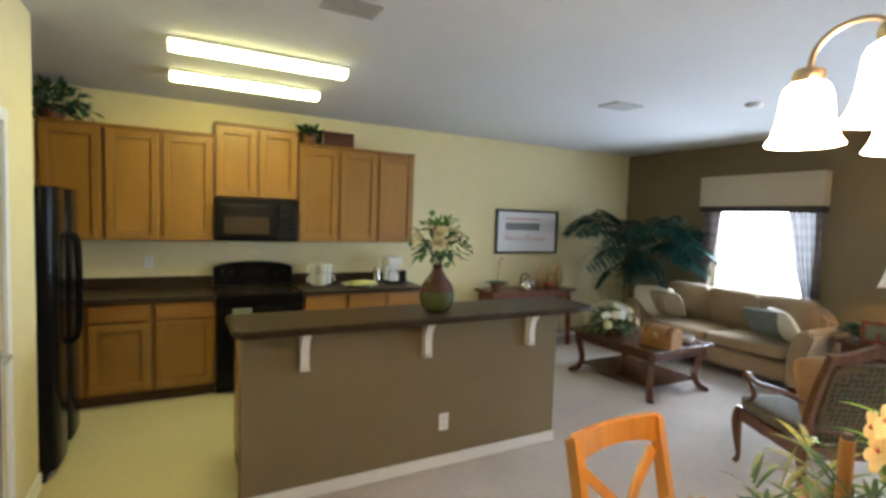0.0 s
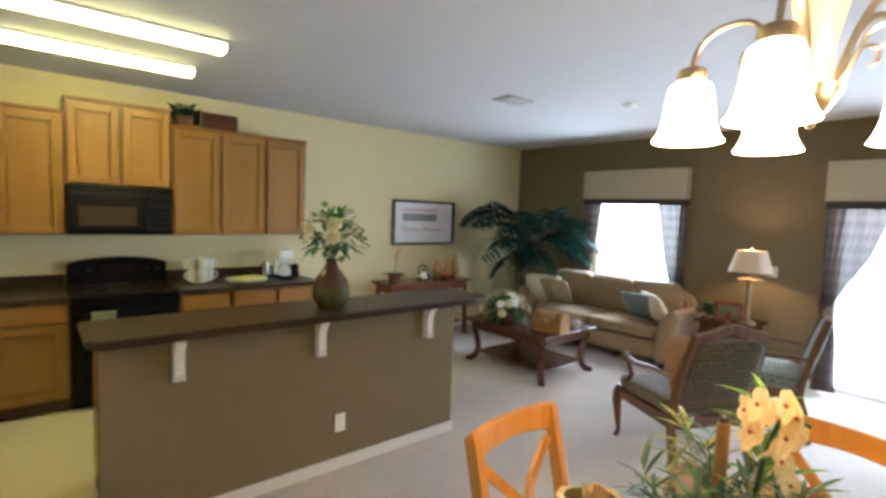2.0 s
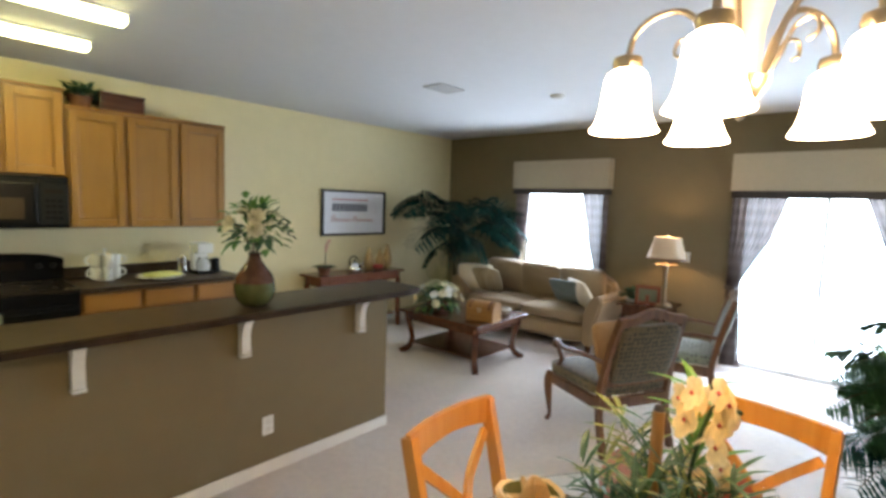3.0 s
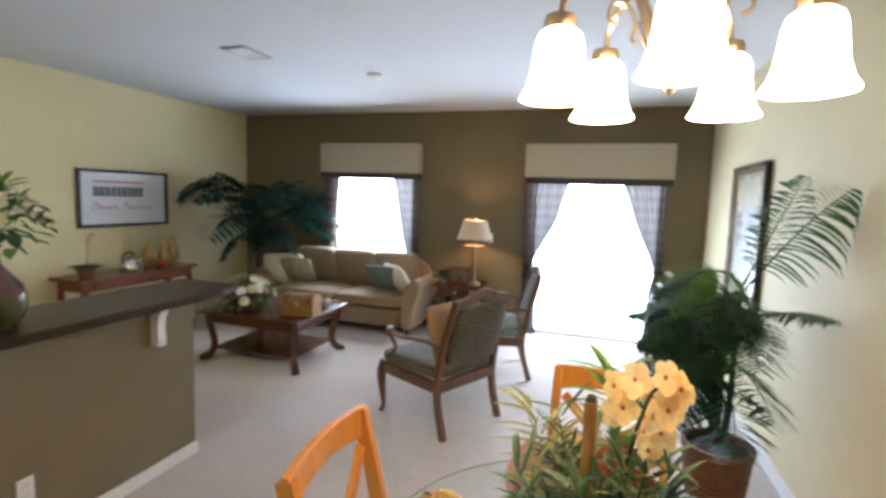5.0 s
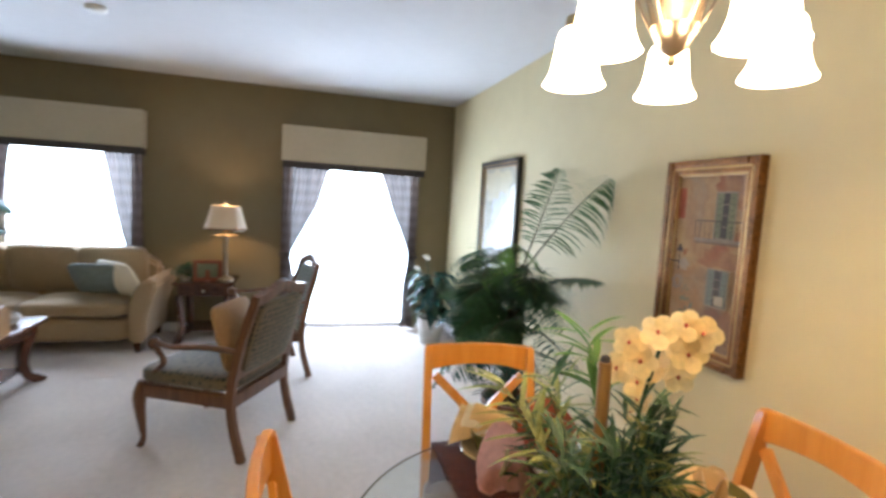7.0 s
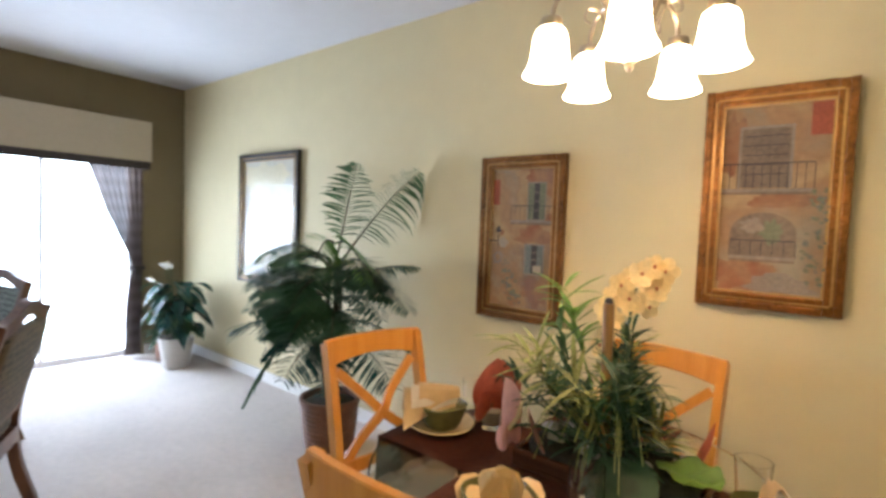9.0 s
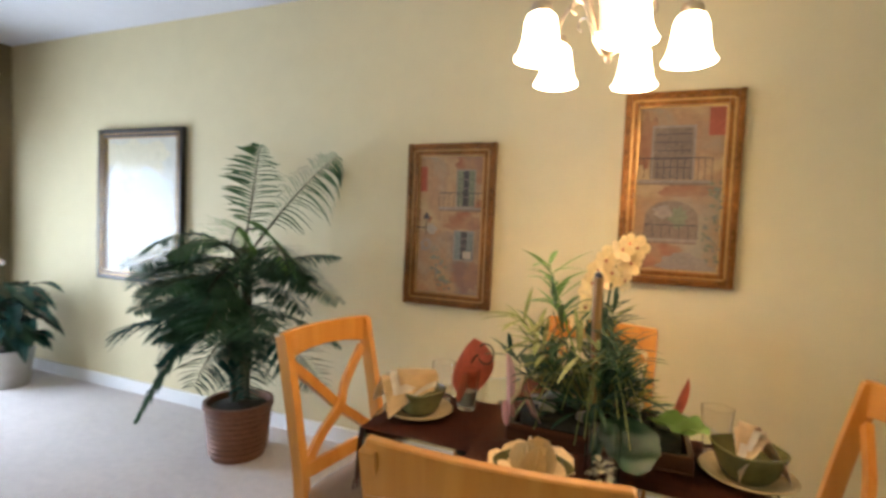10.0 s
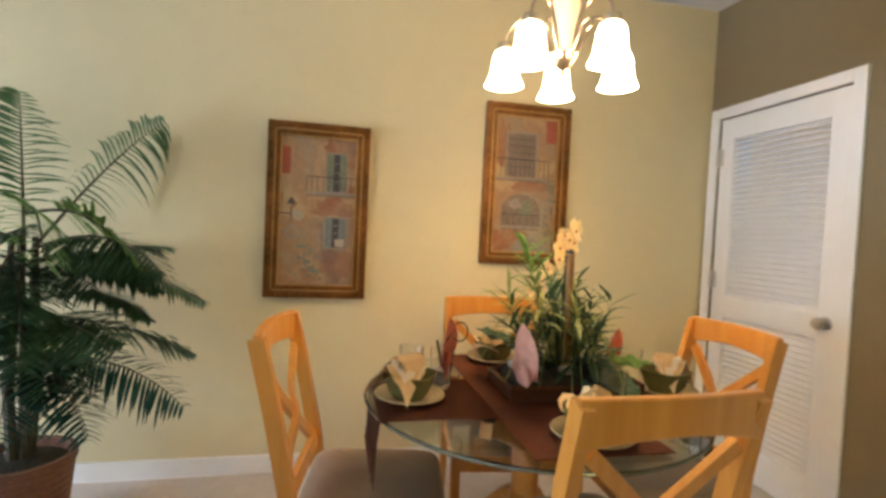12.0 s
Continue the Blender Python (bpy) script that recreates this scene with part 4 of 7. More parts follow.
mug_tree(1.39, 5.76)


def plate_cloth():
    p = thing("serving_plate", "white plate on the counter", "plate", pose(1.78, 5.60, 0.9105))
    part("dish", lathe([(0.0, 0.0), (0.13, 0.0), (0.20, 0.022), (0.197, 0.026), (0.126, 0.006), (0.0, 0.006)], 28), "ceramic", p, smooth=True)
    c = thing("folded_napkin", "folded yellow green napkin on the plate", "napkin", pose(1.80, 5.60, 0.9195, 0, 0, 12))
    part("cloth", cushion(0.28, 0.20, 0.05, 0.5, 8, 3), "yellowcloth", c, smooth="all")


def coffee_maker():
    c = thing("coffee_maker", "white and steel coffee maker", "coffee maker", pose(2.19, 5.72, 0.9105))
    part("base", boxes((-0.08, 0.08, -0.11, 0.10, 0, 0.03), bev=0.01), "blackmat", c)
    part("column", boxes((-0.075, 0.075, 0.02, 0.10, 0.0305, 0.30), bev=0.012), "ceramic", c)
    part("brew_head", boxes((-0.078, 0.078, -0.10, 0.019, 0.20, 0.30), bev=0.015), "ceramic", c)
    part("carafe", lathe([(0.0, 0.032), (0.055, 0.032), (0.065, 0.06), (0.06, 0.12), (0.042, 0.15), (0.045, 0.165), (0.04, 0.165), (0.037, 0.15)], 24, at=(0, -0.045, 0)), "clear", c, smooth=True)
    part("carafe_handle", tube(spline(((0.06, -0.07, 0.14), (0.10, -0.09, 0.13), (0.10, -0.09, 0.07), (0.062, -0.07, 0.06)), 4), 0.008, 6), "blackmat", c, smooth=True)
    d = thing("steel_canister", "brushed steel canister with lid", "canister", pose(2.02, 5.76, 0.9105), "counter canisters")
    part("jar", lathe([(0, 0), (0.045, 0), (0.045, 0.15), (0, 0.15)], 20), "silver", d, smooth=True)
    part("lid", lathe([(0.047, 0.1505), (0.047, 0.165), (0.02, 0.175), (0.008, 0.18), (0.01, 0.2), (0, 0.203)], 20), "silver", d, smooth=True)
    e = thing("black_grinder", "small black coffee grinder", "grinder", pose(2.335, 5.74, 0.9105))
    part("body", lathe([(0, 0), (0.04, 0), (0.042, 0.06), (0.036, 0.065), (0.036, 0.13), (0.025, 0.14), (0, 0.142)], 20), "blackmat", e, smooth=True)


plate_cloth(), coffee_maker()


def cabinet_plant(x, y, z, r, n, seed, label):
    p = thing("potted_ivy", label, "plant", pose(x, y, z))
    part("pot", lathe([(0, 0), (0.07, 0), (0.09, 0.10), (0.08, 0.10), (0.07, 0.09), (0, 0.09)], 18), "wicker", p, smooth=True)
    part("leaves", bush(random.Random(seed), n, r * 0.75, r, 1.0, 0.05, 0.09, (0, 0, 0.10)), "leaf", p)


cabinet_plant(-0.84, 5.80, 2.3645, 0.27, 200, 11, "dark green trailing ivy on top of the cabinet")
cabinet_plant(1.27, 5.84, 2.3645, 0.12, 90, 12, "small green ivy on top of the cabinet")
wb = thing("wicker_box", "dark brown wicker box on top of the cabinet", "box", pose(1.56, 5.84, 2.3645))
part("body", boxes((-0.17, 0.17, -0.09, 0.09, 0, 0.13), bev=0.01), "cherry", wb)
part("lid", boxes((-0.175, 0.175, -0.095, 0.095, 0.1305, 0.155), bev=0.008), "cherry", wb)


# ceiling grilles
def ceiling_vent(x, y, w, d):
    v = thing("ceiling_vent", "grey louvered ceiling air vent", "air vent", pose(x, y, CEIL - 0.0005), "ceiling vents")
    f = 0.02
    part("frame", boxes((-w, w, -d, -d + f, -0.012, 0), (-w, w, d - f, d, -0.012, 0), (-w, -w + f, -d + f, d - f, -0.0118, 0), (w - f, w, -d + f, d - f, -0.0118, 0), bev=0.002), "vent", v)
    part("backing", boxes((-w + f, w - f, -d + f, d - f, -0.002, 0)), "grey_ink", v)
    n = int((2 * d - 2 * f) / 0.022)
    for i in range(n):
        y0 = -d + f + (i + 0.5) * (2 * d - 2 * f) / n
        bm = bmesh.new()
        bar(bm, ((-w + f, y0, -0.008), (w - f, y0, -0.008)), 0.016, 0.002, (0, 0.6, 0.8))
        part("slat", bm, "vent", v)


ceiling_vent(0.845, 3.09, 0.14, 0.085), ceiling_vent(3.52, 3.775, 0.16, 0.11)
sd = thing("smoke_detector", "round white smoke detector on the ceiling", "smoke detector", pose(4.33, 3.085, CEIL))
part("housing", lathe([(0.0, -0.034), (0.045, -0.034), (0.058, -0.026), (0.066, -0.008), (0.066, -0.0005), (0, -0.0005)], 24), "white", sd, smooth=True)
part("sensor_grille", lathe([(0.03, -0.0345), (0.03, -0.037), (0.02, -0.037), (0.02, -0.0345)], 20), "ceramic", sd, smooth=True)


# ---- window dressing ----
def valance(y0, y1, z0, z1):
    v = thing("window_valance", "cream fabric box valance with dark lower band", "valance", pose(EAST, 0, 0), "valances")
    part("box_front", boxes((-0.15, -0.13, y0, y1, z0, z1), (-0.1299, -0.001, y0, y0 + 0.02, z0, z1), (-0.1299, -0.001, y1 - 0.02, y1, z0, z1), (-0.1299, -0.001, y0 + 0.02, y1 - 0.02, z1 - 0.02, z1), bev=0.004), "valance", v)
    part("dark_band", boxes((-0.144, -0.134, y0 + 0.01, y1 - 0.01, z0 - 0.075, z0 + 0.01), (-0.1335, -0.002, y0 + 0.01, y0 + 0.018, z0 - 0.075, z0 - 0.001), (-0.1335, -0.002, y1 - 0.018, y1 - 0.01, z0 - 0.075, z0 - 0.001)), "band", v)


def drape(edge, inner, ztop, label, folds=9):
    """A gathered panel: edge is the outer side's y, inner a list of (z, y) for the free side."""
    d = thing("drape", label, "drape", pose(EAST - 0.075, 0, 0), "drapes")
    bm = bmesh.new()
    nz, ny = 26, folds * 6
    zs = [ztop + (inner[-1][0] - ztop) * i / nz for i in range(nz + 1)]
    rows = []
    for z in zs:
        yi = float(np.interp(-z, [-p[0] for p in inner], [p[1] for p in inner]))
        w = abs(yi - edge)
        amp = 0.032 * min(1.0, 0.35 + 0.12 / max(w, 0.05))
        row = []
        for j in range(ny + 1):
            u = j / ny
            x = amp * math.sin(u * folds * 6.283 + 0.6 * math.sin(z * 3)) + 0.006 * math.sin(u * 61 + z * 7)
            row.append(bm.verts.new((x, edge + (yi - edge) * u, z)))
        rows.append(row)
    for a, b in zip(rows, rows[1:]):
        for j in range(ny):
            bm.faces.new((a[j], a[j + 1], b[j + 1], b[j]))
    part("cloth", bm, "drape", d, smooth="all")
    zt = min(inner, key=lambda p: abs(p[1] - edge))[0]
    yt = (edge + min(inner, key=lambda p: abs(p[1] - edge))[1]) / 2
    part("tie_band", lathe([(0.055, -0.022), (0.066, -0.02), (0.066, 0.02), (0.055, 0.022)], 16, at=(0, yt, zt)), "band", d, smooth=True)


valance(3.295, 4.69, 1.922, 2.295), valance(0.365, 1.965, 1.905, 2.287)
drape(4.66, [(1.86, 4.42), (1.3, 4.50), (0.88, 4.57), (0.6, 4.53)], 1.86, "grey plaid drape gathered beside the window", 5)
drape(3.31, [(1.86, 3.66), (1.3, 3.56), (0.88, 3.46), (0.6, 3.48)], 1.86, "grey plaid drape gathered beside the window", 6)
drape(1.95, [(1.86, 1.45), (1.4, 1.58), (1.1, 1.74), (0.88, 1.85), (0.6, 1.80), (0.03, 1.76)], 1.86, "grey plaid drape tied back at the patio door", 8)
drape(0.42, [(1.86, 0.88), (1.4, 0.72), (1.1, 0.58), (0.88, 0.50), (0.6, 0.55), (0.03, 0.57)], 1.86, "grey plaid drape tied back at the patio door", 8)


# ---- living room ----
def sofa():
    s = thing("sofa", "tan fabric sofa with flared arms and loose cushions", "sofa", pose(5.78, 4.10, 0, 0, 0, 90))
    # local: faces +y, x along its length
    w, d = 2.10, 0.84
    part("base", cushion(w - 0.30, d - 0.10, 0.24, 0.05, 8, 1, (0, 0.01, 0.09)), "sofa", s, smooth="all")
    pts = [(-w / 2 + 0.10, 0.10), (w / 2 - 0.10, 0.10), (w / 2 - 0.06, 0.74)] + [(w * (0.5 - i / 12) * 0.93, 0.825 + 0.085 * math.cos((i - 6) / 6 * math.pi / 2) ** 0.7) for i in range(1, 12)] + [(-w / 2 + 0.06, 0.74)]
    b = slab(pts, "y", -d / 2, -d / 2 + 0.20)
    bmesh.ops.bevel(b, geom=b.edges[:], offset=0.035, segments=3, affect="EDGES")
    part("back_frame", b, "sofa", s, smooth=True)
    for i in range(2):
        part("seat_cushion", cushion(0.86, 0.62, 0.17, 0.28, 10, i, (-0.435 + i * 0.87, 0.09, 0.315)), "sofa", s, smooth="all")
    for i in range(3):
        c = part("back_cushion", cushion(0.60, 0.46, 0.22, 0.45, 12, i + 5), "sofa", s, smooth="all")
        c.matrix_local = pose(-0.585 + i * 0.585, -0.105, 0.675, 77, 0, 0)
    for sx in (-1, 1):
        prof = [(0.0, 0.10), (0.13, 0.10), (0.15, 0.35), (0.21, 0.55), (0.235, 0.64), (0.20, 0.69), (0.12, 0.68), (0.05, 0.60), (0.0, 0.45)]
        a = slab([(sx * (w / 2 - 0.17 + u), v) for u, v in prof], "y", -d / 2 + 0.03, d / 2 - 0.02)
        bmesh.ops.bevel(a, geom=a.edges[:], offset=0.022, segments=2, affect="EDGES")
        part("arm", a, "sofa", s, smooth=True)
        for y in (-d / 2 + 0.09, d / 2 - 0.09):
            part("foot", lathe([(0.0, 0.0), (0.022, 0.0), (0.036, 0.05), (0.04, 0.099), (0, 0.099)], 12, at=(sx * (w / 2 - 0.11), y, 0)), "cherry", s, "dark turned wood foot", True)
    for i, (x, m, lab, rx, rz, sc) in enumerate(((0.82, "pillow_cream", "cream throw pillow on the sofa", 66, 28, 0.50), (0.62, "pillow_stripe", "brown and cream striped throw pillow", 58, 8, 0.42), (-0.58, "pillow_teal", "slate teal satin throw pillow", 52, -6, 0.42), (-0.77, "pillow_cream", "white throw pillow on the sofa", 60, -38, 0.44))):
        p = thing("throw_pillow", lab, "pillow", s.matrix_world @ pose(x, 0.20, 0.66, rx, 0, rz), "sofa pillows")
        part("cover", cushion(sc, sc * 0.9, 0.15, 0.8, 10, i + 20, (0, 0, -0.075)), m, p, smooth="all")


sofa()


def coffee_table():
    t = thing("coffee_table", "dark cherry coffee table with curved legs", "coffee table", pose(4.36, 4.15, 0))
    hx, hy = 0.455, 0.565
    part("tabletop", boxes((-hx, hx, -hy, hy, 0.455, 0.49), bev=0.010), "cherry", t)
    part("inset_panel", boxes((-hx + 0.10, hx - 0.10, -hy + 0.10, hy - 0.10, 0.4905, 0.493), bev=0.001), "cherry", t)
    for x in (-1, 1):
        part("apron", boxes((x * (hx - 0.07) - 0.012, x * (hx - 0.07) + 0.012, -hy + 0.08, hy - 0.08, 0.37, 0.4545), bev=0.004), "cherry", t)
    for y in (-1, 1):
        part("apron", boxes((-hx + 0.083, hx - 0.083, y * (hy - 0.07) - 0.012, y * (hy - 0.07) + 0.012, 0.37, 0.4545), bev=0.004), "cherry", t)
    for x in (-1, 1):
        for y in (-1, 1):
            o = [(0.0, 0.454), (0.005, 0.40), (-0.02, 0.28), (-0.035, 0.16), (-0.01, 0.06), (0.055, 0.0)]
            bm = bmesh.new()
            bar(bm, spline([(x * (hx - 0.085 + u), y * (hy - 0.085 + u), z) for u, z in o], 5), 0.062, 0.062, Vector((x, -y, 0)))
            part("leg", bm, "cherry", t)
    part("shelf", boxes((-hx + 0.11, hx - 0.11, -hy + 0.11, hy - 0.11, 0.105, 0.125), bev=0.004), "cherry", t)
    c = thing("wooden_chest", "domed honey wood chest on the coffee table", "chest", pose(4.18, 3.72, 0.4935, 0, 0, 8))
    part("box", boxes((-0.10, 0.10, -0.155, 0.155, 0.0, 0.13), bev=0.008), "chestwood", c)
    arc = [(0.10 * math.cos(a), 0.131 + 0.075 * math.sin(a)) for a in (math.pi * i / 10 for i in range(11))]
    part("domed_lid", slab([(u, v) for u, v in arc], "y", -0.155, 0.155), "chestwood", c)
    for y in (-0.11, 0.11):
        part("strap", slab([(u * 1.03, 0.131 + (v - 0.131) * 1.05) for u, v in arc], "y", y - 0.012, y + 0.012), "walnut", c)
    part("clasp", boxes((-0.108, -0.1015, -0.02, 0.02, 0.10, 0.145), bev=0.002), "brass", c)
    g = thing("glass_bowl", "small grey ceramic bowl on the coffee table", "bowl", pose(4.56, 3.72, 0.4935))
    part("bowl", lathe([(0.0, 0.0), (0.04, 0.0), (0.07, 0.03), (0.075, 0.06), (0.05, 0.085), (0.043, 0.08), (0.065, 0.055), (0.0, 0.012)], 24), "clay", g, smooth=True)
    f = thing("floral_centrepiece", "white and yellow flowers with dry grass", "flowers", pose(4.18, 4.36, 0.4935))
    rng = random.Random(8)
    part("planter", lathe([(0.0, 0.0), (0.09, 0.0), (0.13, 0.08), (0.12, 0.09), (0.10, 0.07), (0.0, 0.07)], 20), "wicker", f, smooth=True)
    part("leaves", bush(rng, 120, 0.20, 0.24, 0.9, 0.035, 0.12, (0, 0, 0.08)), "leaf", f)
    part("light_leaves", bush(rng, 60, 0.22, 0.26, 0.9, 0.03, 0.10, (0, 0, 0.09)), "leaf_light", f)
    gr = bmesh.new()
    for _ in range(30):
        a, r = rng.uniform(0, 6.283), rng.uniform(0.04, 0.20)
        tube(((0.02 * math.cos(a), 0.02 * math.sin(a), 0.06), (r * 0.5 * math.cos(a), r * 0.5 * math.sin(a), 0.25), (r * math.cos(a), r * math.sin(a), rng.uniform(0.30, 0.52))), 0.0013, 4, gr)
    part("dry_grass", gr, "leaf_var", f)
    for i in range(26):
        a, e = rng.uniform(0, 6.283), rng.uniform(0.05, 1.2)
        d = Vector((math.cos(a) * math.cos(e), math.sin(a) * math.cos(e), math.sin(e)))
        part("blossom", blossom(bmesh.new(), Vector((0, 0, 0.10)) + Vector((d.x * 0.26, d.y * 0.26, d.z * 0.20)), 0.05, d, rng, 7, 0.5), "ceramic" if i % 3 == 0 else "petal_white", f)


coffee_table()


def armchair(m, fabric, label, pillows=True):
    c = thing("armchair", label, "armchair", m, "armchairs")
    hw, fy, by = 0.29, 0.30, -0.28
    for x in (-1, 1):
        o = [(x * hw, fy, 0.40), (x * (hw + 0.012), fy + 0.012, 0.30), (x * (hw + 0.004), fy + 0.004, 0.15), (x * (hw - 0.006), fy, 0.05), (x * (hw + 0.008), fy + 0.012, 0.0)]
        part("front_leg", tube(spline(o, 5), [0.026, 0.03, 0.033, 0.035, 0.036, 0.036, 0.034, 0.032, 0.029, 0.026, 0.024, 0.022, 0.02, 0.018, 0.016, 0.016, 0.017, 0.018, 0.019, 0.02, 0.022][:5 * 4 + 1], 10), "walnut", c, smooth=True)
        bm = bmesh.new()
        bar(bm, spline(((x * hw, by - 0.07, 0.0), (x * hw, by - 0.01, 0.22), (x * hw, by, 0.42), (x * (hw - 0.01), by - 0.06, 0.72), (x * (hw - 0.03), by - 0.13, 0.96)), 5), 0.045, 0.036, (1, 0, 0))
        part("back_leg", bm, "walnut", c)
        arm = spline(((x * (hw - 0.01), by - 0.035, 0.64), (x * (hw + 0.02), by + 0.15, 0.655), (x * (hw + 0.04), by + 0.36, 0.64), (x * (hw + 0.03), by + 0.47, 0.655)), 5)
        a = part("arm_rest", tube(arm, 0.022, 10, flat=0.7), "walnut", c, smooth=True)
        part("arm_scroll", lathe([(0.0, -0.035), (0.02, -0.033), (0.034, -0.012), (0.034, 0.012), (0.02, 0.033), (0.0, 0.035)], 14, at=(x * (hw + 0.03), by + 0.48, 0.645)), "walnut", a, smooth=True)
        part("arm_post", tube(spline(((x * (hw + 0.03), by + 0.46, 0.62), (x * (hw + 0.022), by + 0.42, 0.54), (x * (hw + 0.004), by + 0.50, 0.46), (x * hw, by + 0.52, 0.40)), 4), 0.017, 8), "walnut", c, smooth=True)
    part("seat_rail", boxes((-hw, hw, fy - 0.02, fy + 0.02, 0.31, 0.39), (-hw, hw, by - 0.02, by + 0.02, 0.31, 0.39), (-hw - 0.02, -hw + 0.02, by + 0.02, fy - 0.02, 0.31, 0.39), (hw - 0.02, hw + 0.02, by + 0.02, fy - 0.02, 0.31, 0.39), bev=0.008), "walnut", c)
    part("seat", cushion(hw * 2 + 0.05, fy - by + 0.05, 0.13, 0.35, 10, 2, (0, (fy + by) / 2 + 0.01, 0.375)), fabric, c, smooth="all")
    top = [(-hw + 0.01, by - 0.125, 0.935), (-hw + 0.14, by - 0.13, 0.955), (0, by - 0.135, 0.995), (hw - 0.14, by - 0.13, 0.955), (hw - 0.01, by - 0.125, 0.935)]
    bm = bmesh.new()
    bar(bm, spline(top, 6), 0.06, 0.038, (0, 1, 0.2))
    part("crest_rail", bm, "walnut", c)
    bm = bmesh.new()
    bar(bm, ((-hw + 0.02, by - 0.015, 0.50), (hw - 0.02, by - 0.015, 0.50)), 0.05, 0.03, (0, 1, 0.2))
    part("lower_rail", bm, "walnut", c)
    b = cushion(hw * 2 - 0.075, 0.44, 0.075, 0.25, 10, 4)
    bk = part("back_pad", b, fabric, c, smooth="all")
    bk.matrix_local = pose(0, by - 0.038, 0.715, 106, 0, 0)
    if pillows:
        p = thing("chair_pillow", "tan tasselled pillow leaning in the armchair", "pillow", m @ pose(-0.05, by + 0.13, 0.68, 74, 0, 6), "chair pillows")
        part("cover", cushion(0.42, 0.40, 0.13, 0.75, 10, 31, (0, 0, -0.065)), "chestcloth", p, smooth="all")


M["chestcloth"] = mat("tan_brown_pillow_fabric", (0.36, 0.20, 0.085), 0.85, var=0.12, scale=12, bump=0.2, bscale=150)
armchair(pose(3.69, 2.19, 0, 0, 0, -27), "tapestry", "carved walnut armchair in dark floral tapestry")
armchair(pose(4.84, 2.04, 0, 0, 0, 14), "teal_cloth", "carved walnut armchair in blue green tapestry", False)


def end_table():
    t = thing("end_table", "dark cherry end table with curved legs", "end table", pose(5.86, 2.64, 0))
    h = 0.27
    part("tabletop", boxes((-h, h, -h, h, 0.60, 0.63), bev=0.008), "cherry", t)
    part("apron", boxes((-h + 0.04, h - 0.04, -h + 0.04, h - 0.04, 0.49, 0.5995), bev=0.004), "cherry", t)
    part("drawer_pull", lathe([(0, 0), (0.012, 0.004), (0.008, 0.012), (0.014, 0.022), (0, 0.026)], 12), "brass", t, smooth=True).matrix_local = pose(-h + 0.0395, 0, 0.545, 0, -90, 0)
    for x in (-1, 1):
        for y in (-1, 1):
            bm = bmesh.new()
            bar(bm, spline([(x * (h - 0.05 + u), y * (h - 0.05 + u), z) for u, z in ((0.0, 0.489), (-0.015, 0.33), (-0.025, 0.18), (-0.005, 0.06), (0.035, 0.0))], 5), 0.045, 0.045, Vector((x, -y, 0)))
            part("leg", bm, "cherry", t)
    part("shelf", boxes((-h + 0.08, h - 0.08, -h + 0.08, h - 0.08, 0.13, 0.148), bev=0.004), "cherry", t)
    lamp = thing("table_lamp", "antique cream table lamp with lit fabric shade", "lamp", pose(5.78, 2.47, 0.6305))
    part("base", lathe([(0, 0), (0.085, 0.0), (0.085, 0.018), (0.06, 0.035), (0.032, 0.05), (0.026, 0.08), (0.03, 0.10), (0.024, 0.13), (0.022, 0.30), (0.027, 0.42), (0.036, 0.455), (0.014, 0.475), (0.010, 0.52), (0, 0.52)], 20), "lampbase", lamp, smooth=True)
    for i in range(7):
        a = i * 0.8976
        bm = leaf(bmesh.new(), (0.02 * math.cos(a), 0.02 * math.sin(a), 0.43), (0.145 * math.cos(a), 0.145 * math.sin(a), 0.50), 0.065, droop=0.045)
        part("palm_leaf", bm, "lampbase", lamp)
    sh = part("shade", lathe([(0.205, 0.525), (0.20, 0.54), (0.135, 0.755), (0.131, 0.755), (0.197, 0.54)], 32, wobble=0.012, lobes=8), "lampshade", lamp, "scalloped lit fabric shade", True)
    part("shade_trim", lathe([(0.2056, 0.520), (0.208, 0.53), (0.2035, 0.538), (0.1985, 0.53)], 32), "walnut", sh, smooth=True)
    part("finial", lathe([(0, 0.52), (0.004, 0.52), (0.004, 0.765), (0.014, 0.775), (0.008, 0.79), (0, 0.80)], 12), "brass", lamp, smooth=True)
    bulb = new("lamp_bulb", bpy.data.lights.new("lamp_bulb", "POINT"))
    bulb.data.energy, bulb.data.color, bulb.data.shadow_soft_size = 11, (1.0, 0.68, 0.34), 0.04
    bulb.location = (5.78, 2.47, 0.6305 + 0.64)
    f = thing("photo_frame", "red brown wood photo frame with a landscape print", "photo frame", pose(5.72, 2.62, 0.6305, 0, 0, 100))
    part("frame", boxes((-0.13, -0.095, -0.01, 0.01, 0, 0.21), (0.095, 0.13, -0.01, 0.01, 0, 0.21), (-0.095, 0.095, -0.0098, 0.01, 0, 0.035), (-0.095, 0.095, -0.0098, 0.01, 0.175, 0.21), bev=0.003), "red_wood", f)
    part("print", boxes((-0.094, 0.094, -0.002, 0.004, 0.036, 0.174)), "paint_sage", f)
    part("stand", boxes((-0.02, 0.02, 0.0105, 0.06, 0, 0.006), (-0.02, 0.02, 0.0105, 0.016, 0.0062, 0.11)), "red_wood", f)
    g = thing("moss_ball_plant", "round green plant on the end table", "plant", pose(5.76, 2.83, 0.6305))
    part("pot", lathe([(0, 0), (0.04, 0), (0.05, 0.04), (0, 0.04)], 16), "clay", g, smooth=True)
    part("leaves", bush(random.Random(3), 240, 0.09, 0.115, 0.9, 0.026, 0.04, (0, 0, 0.075)), "leaf", g)
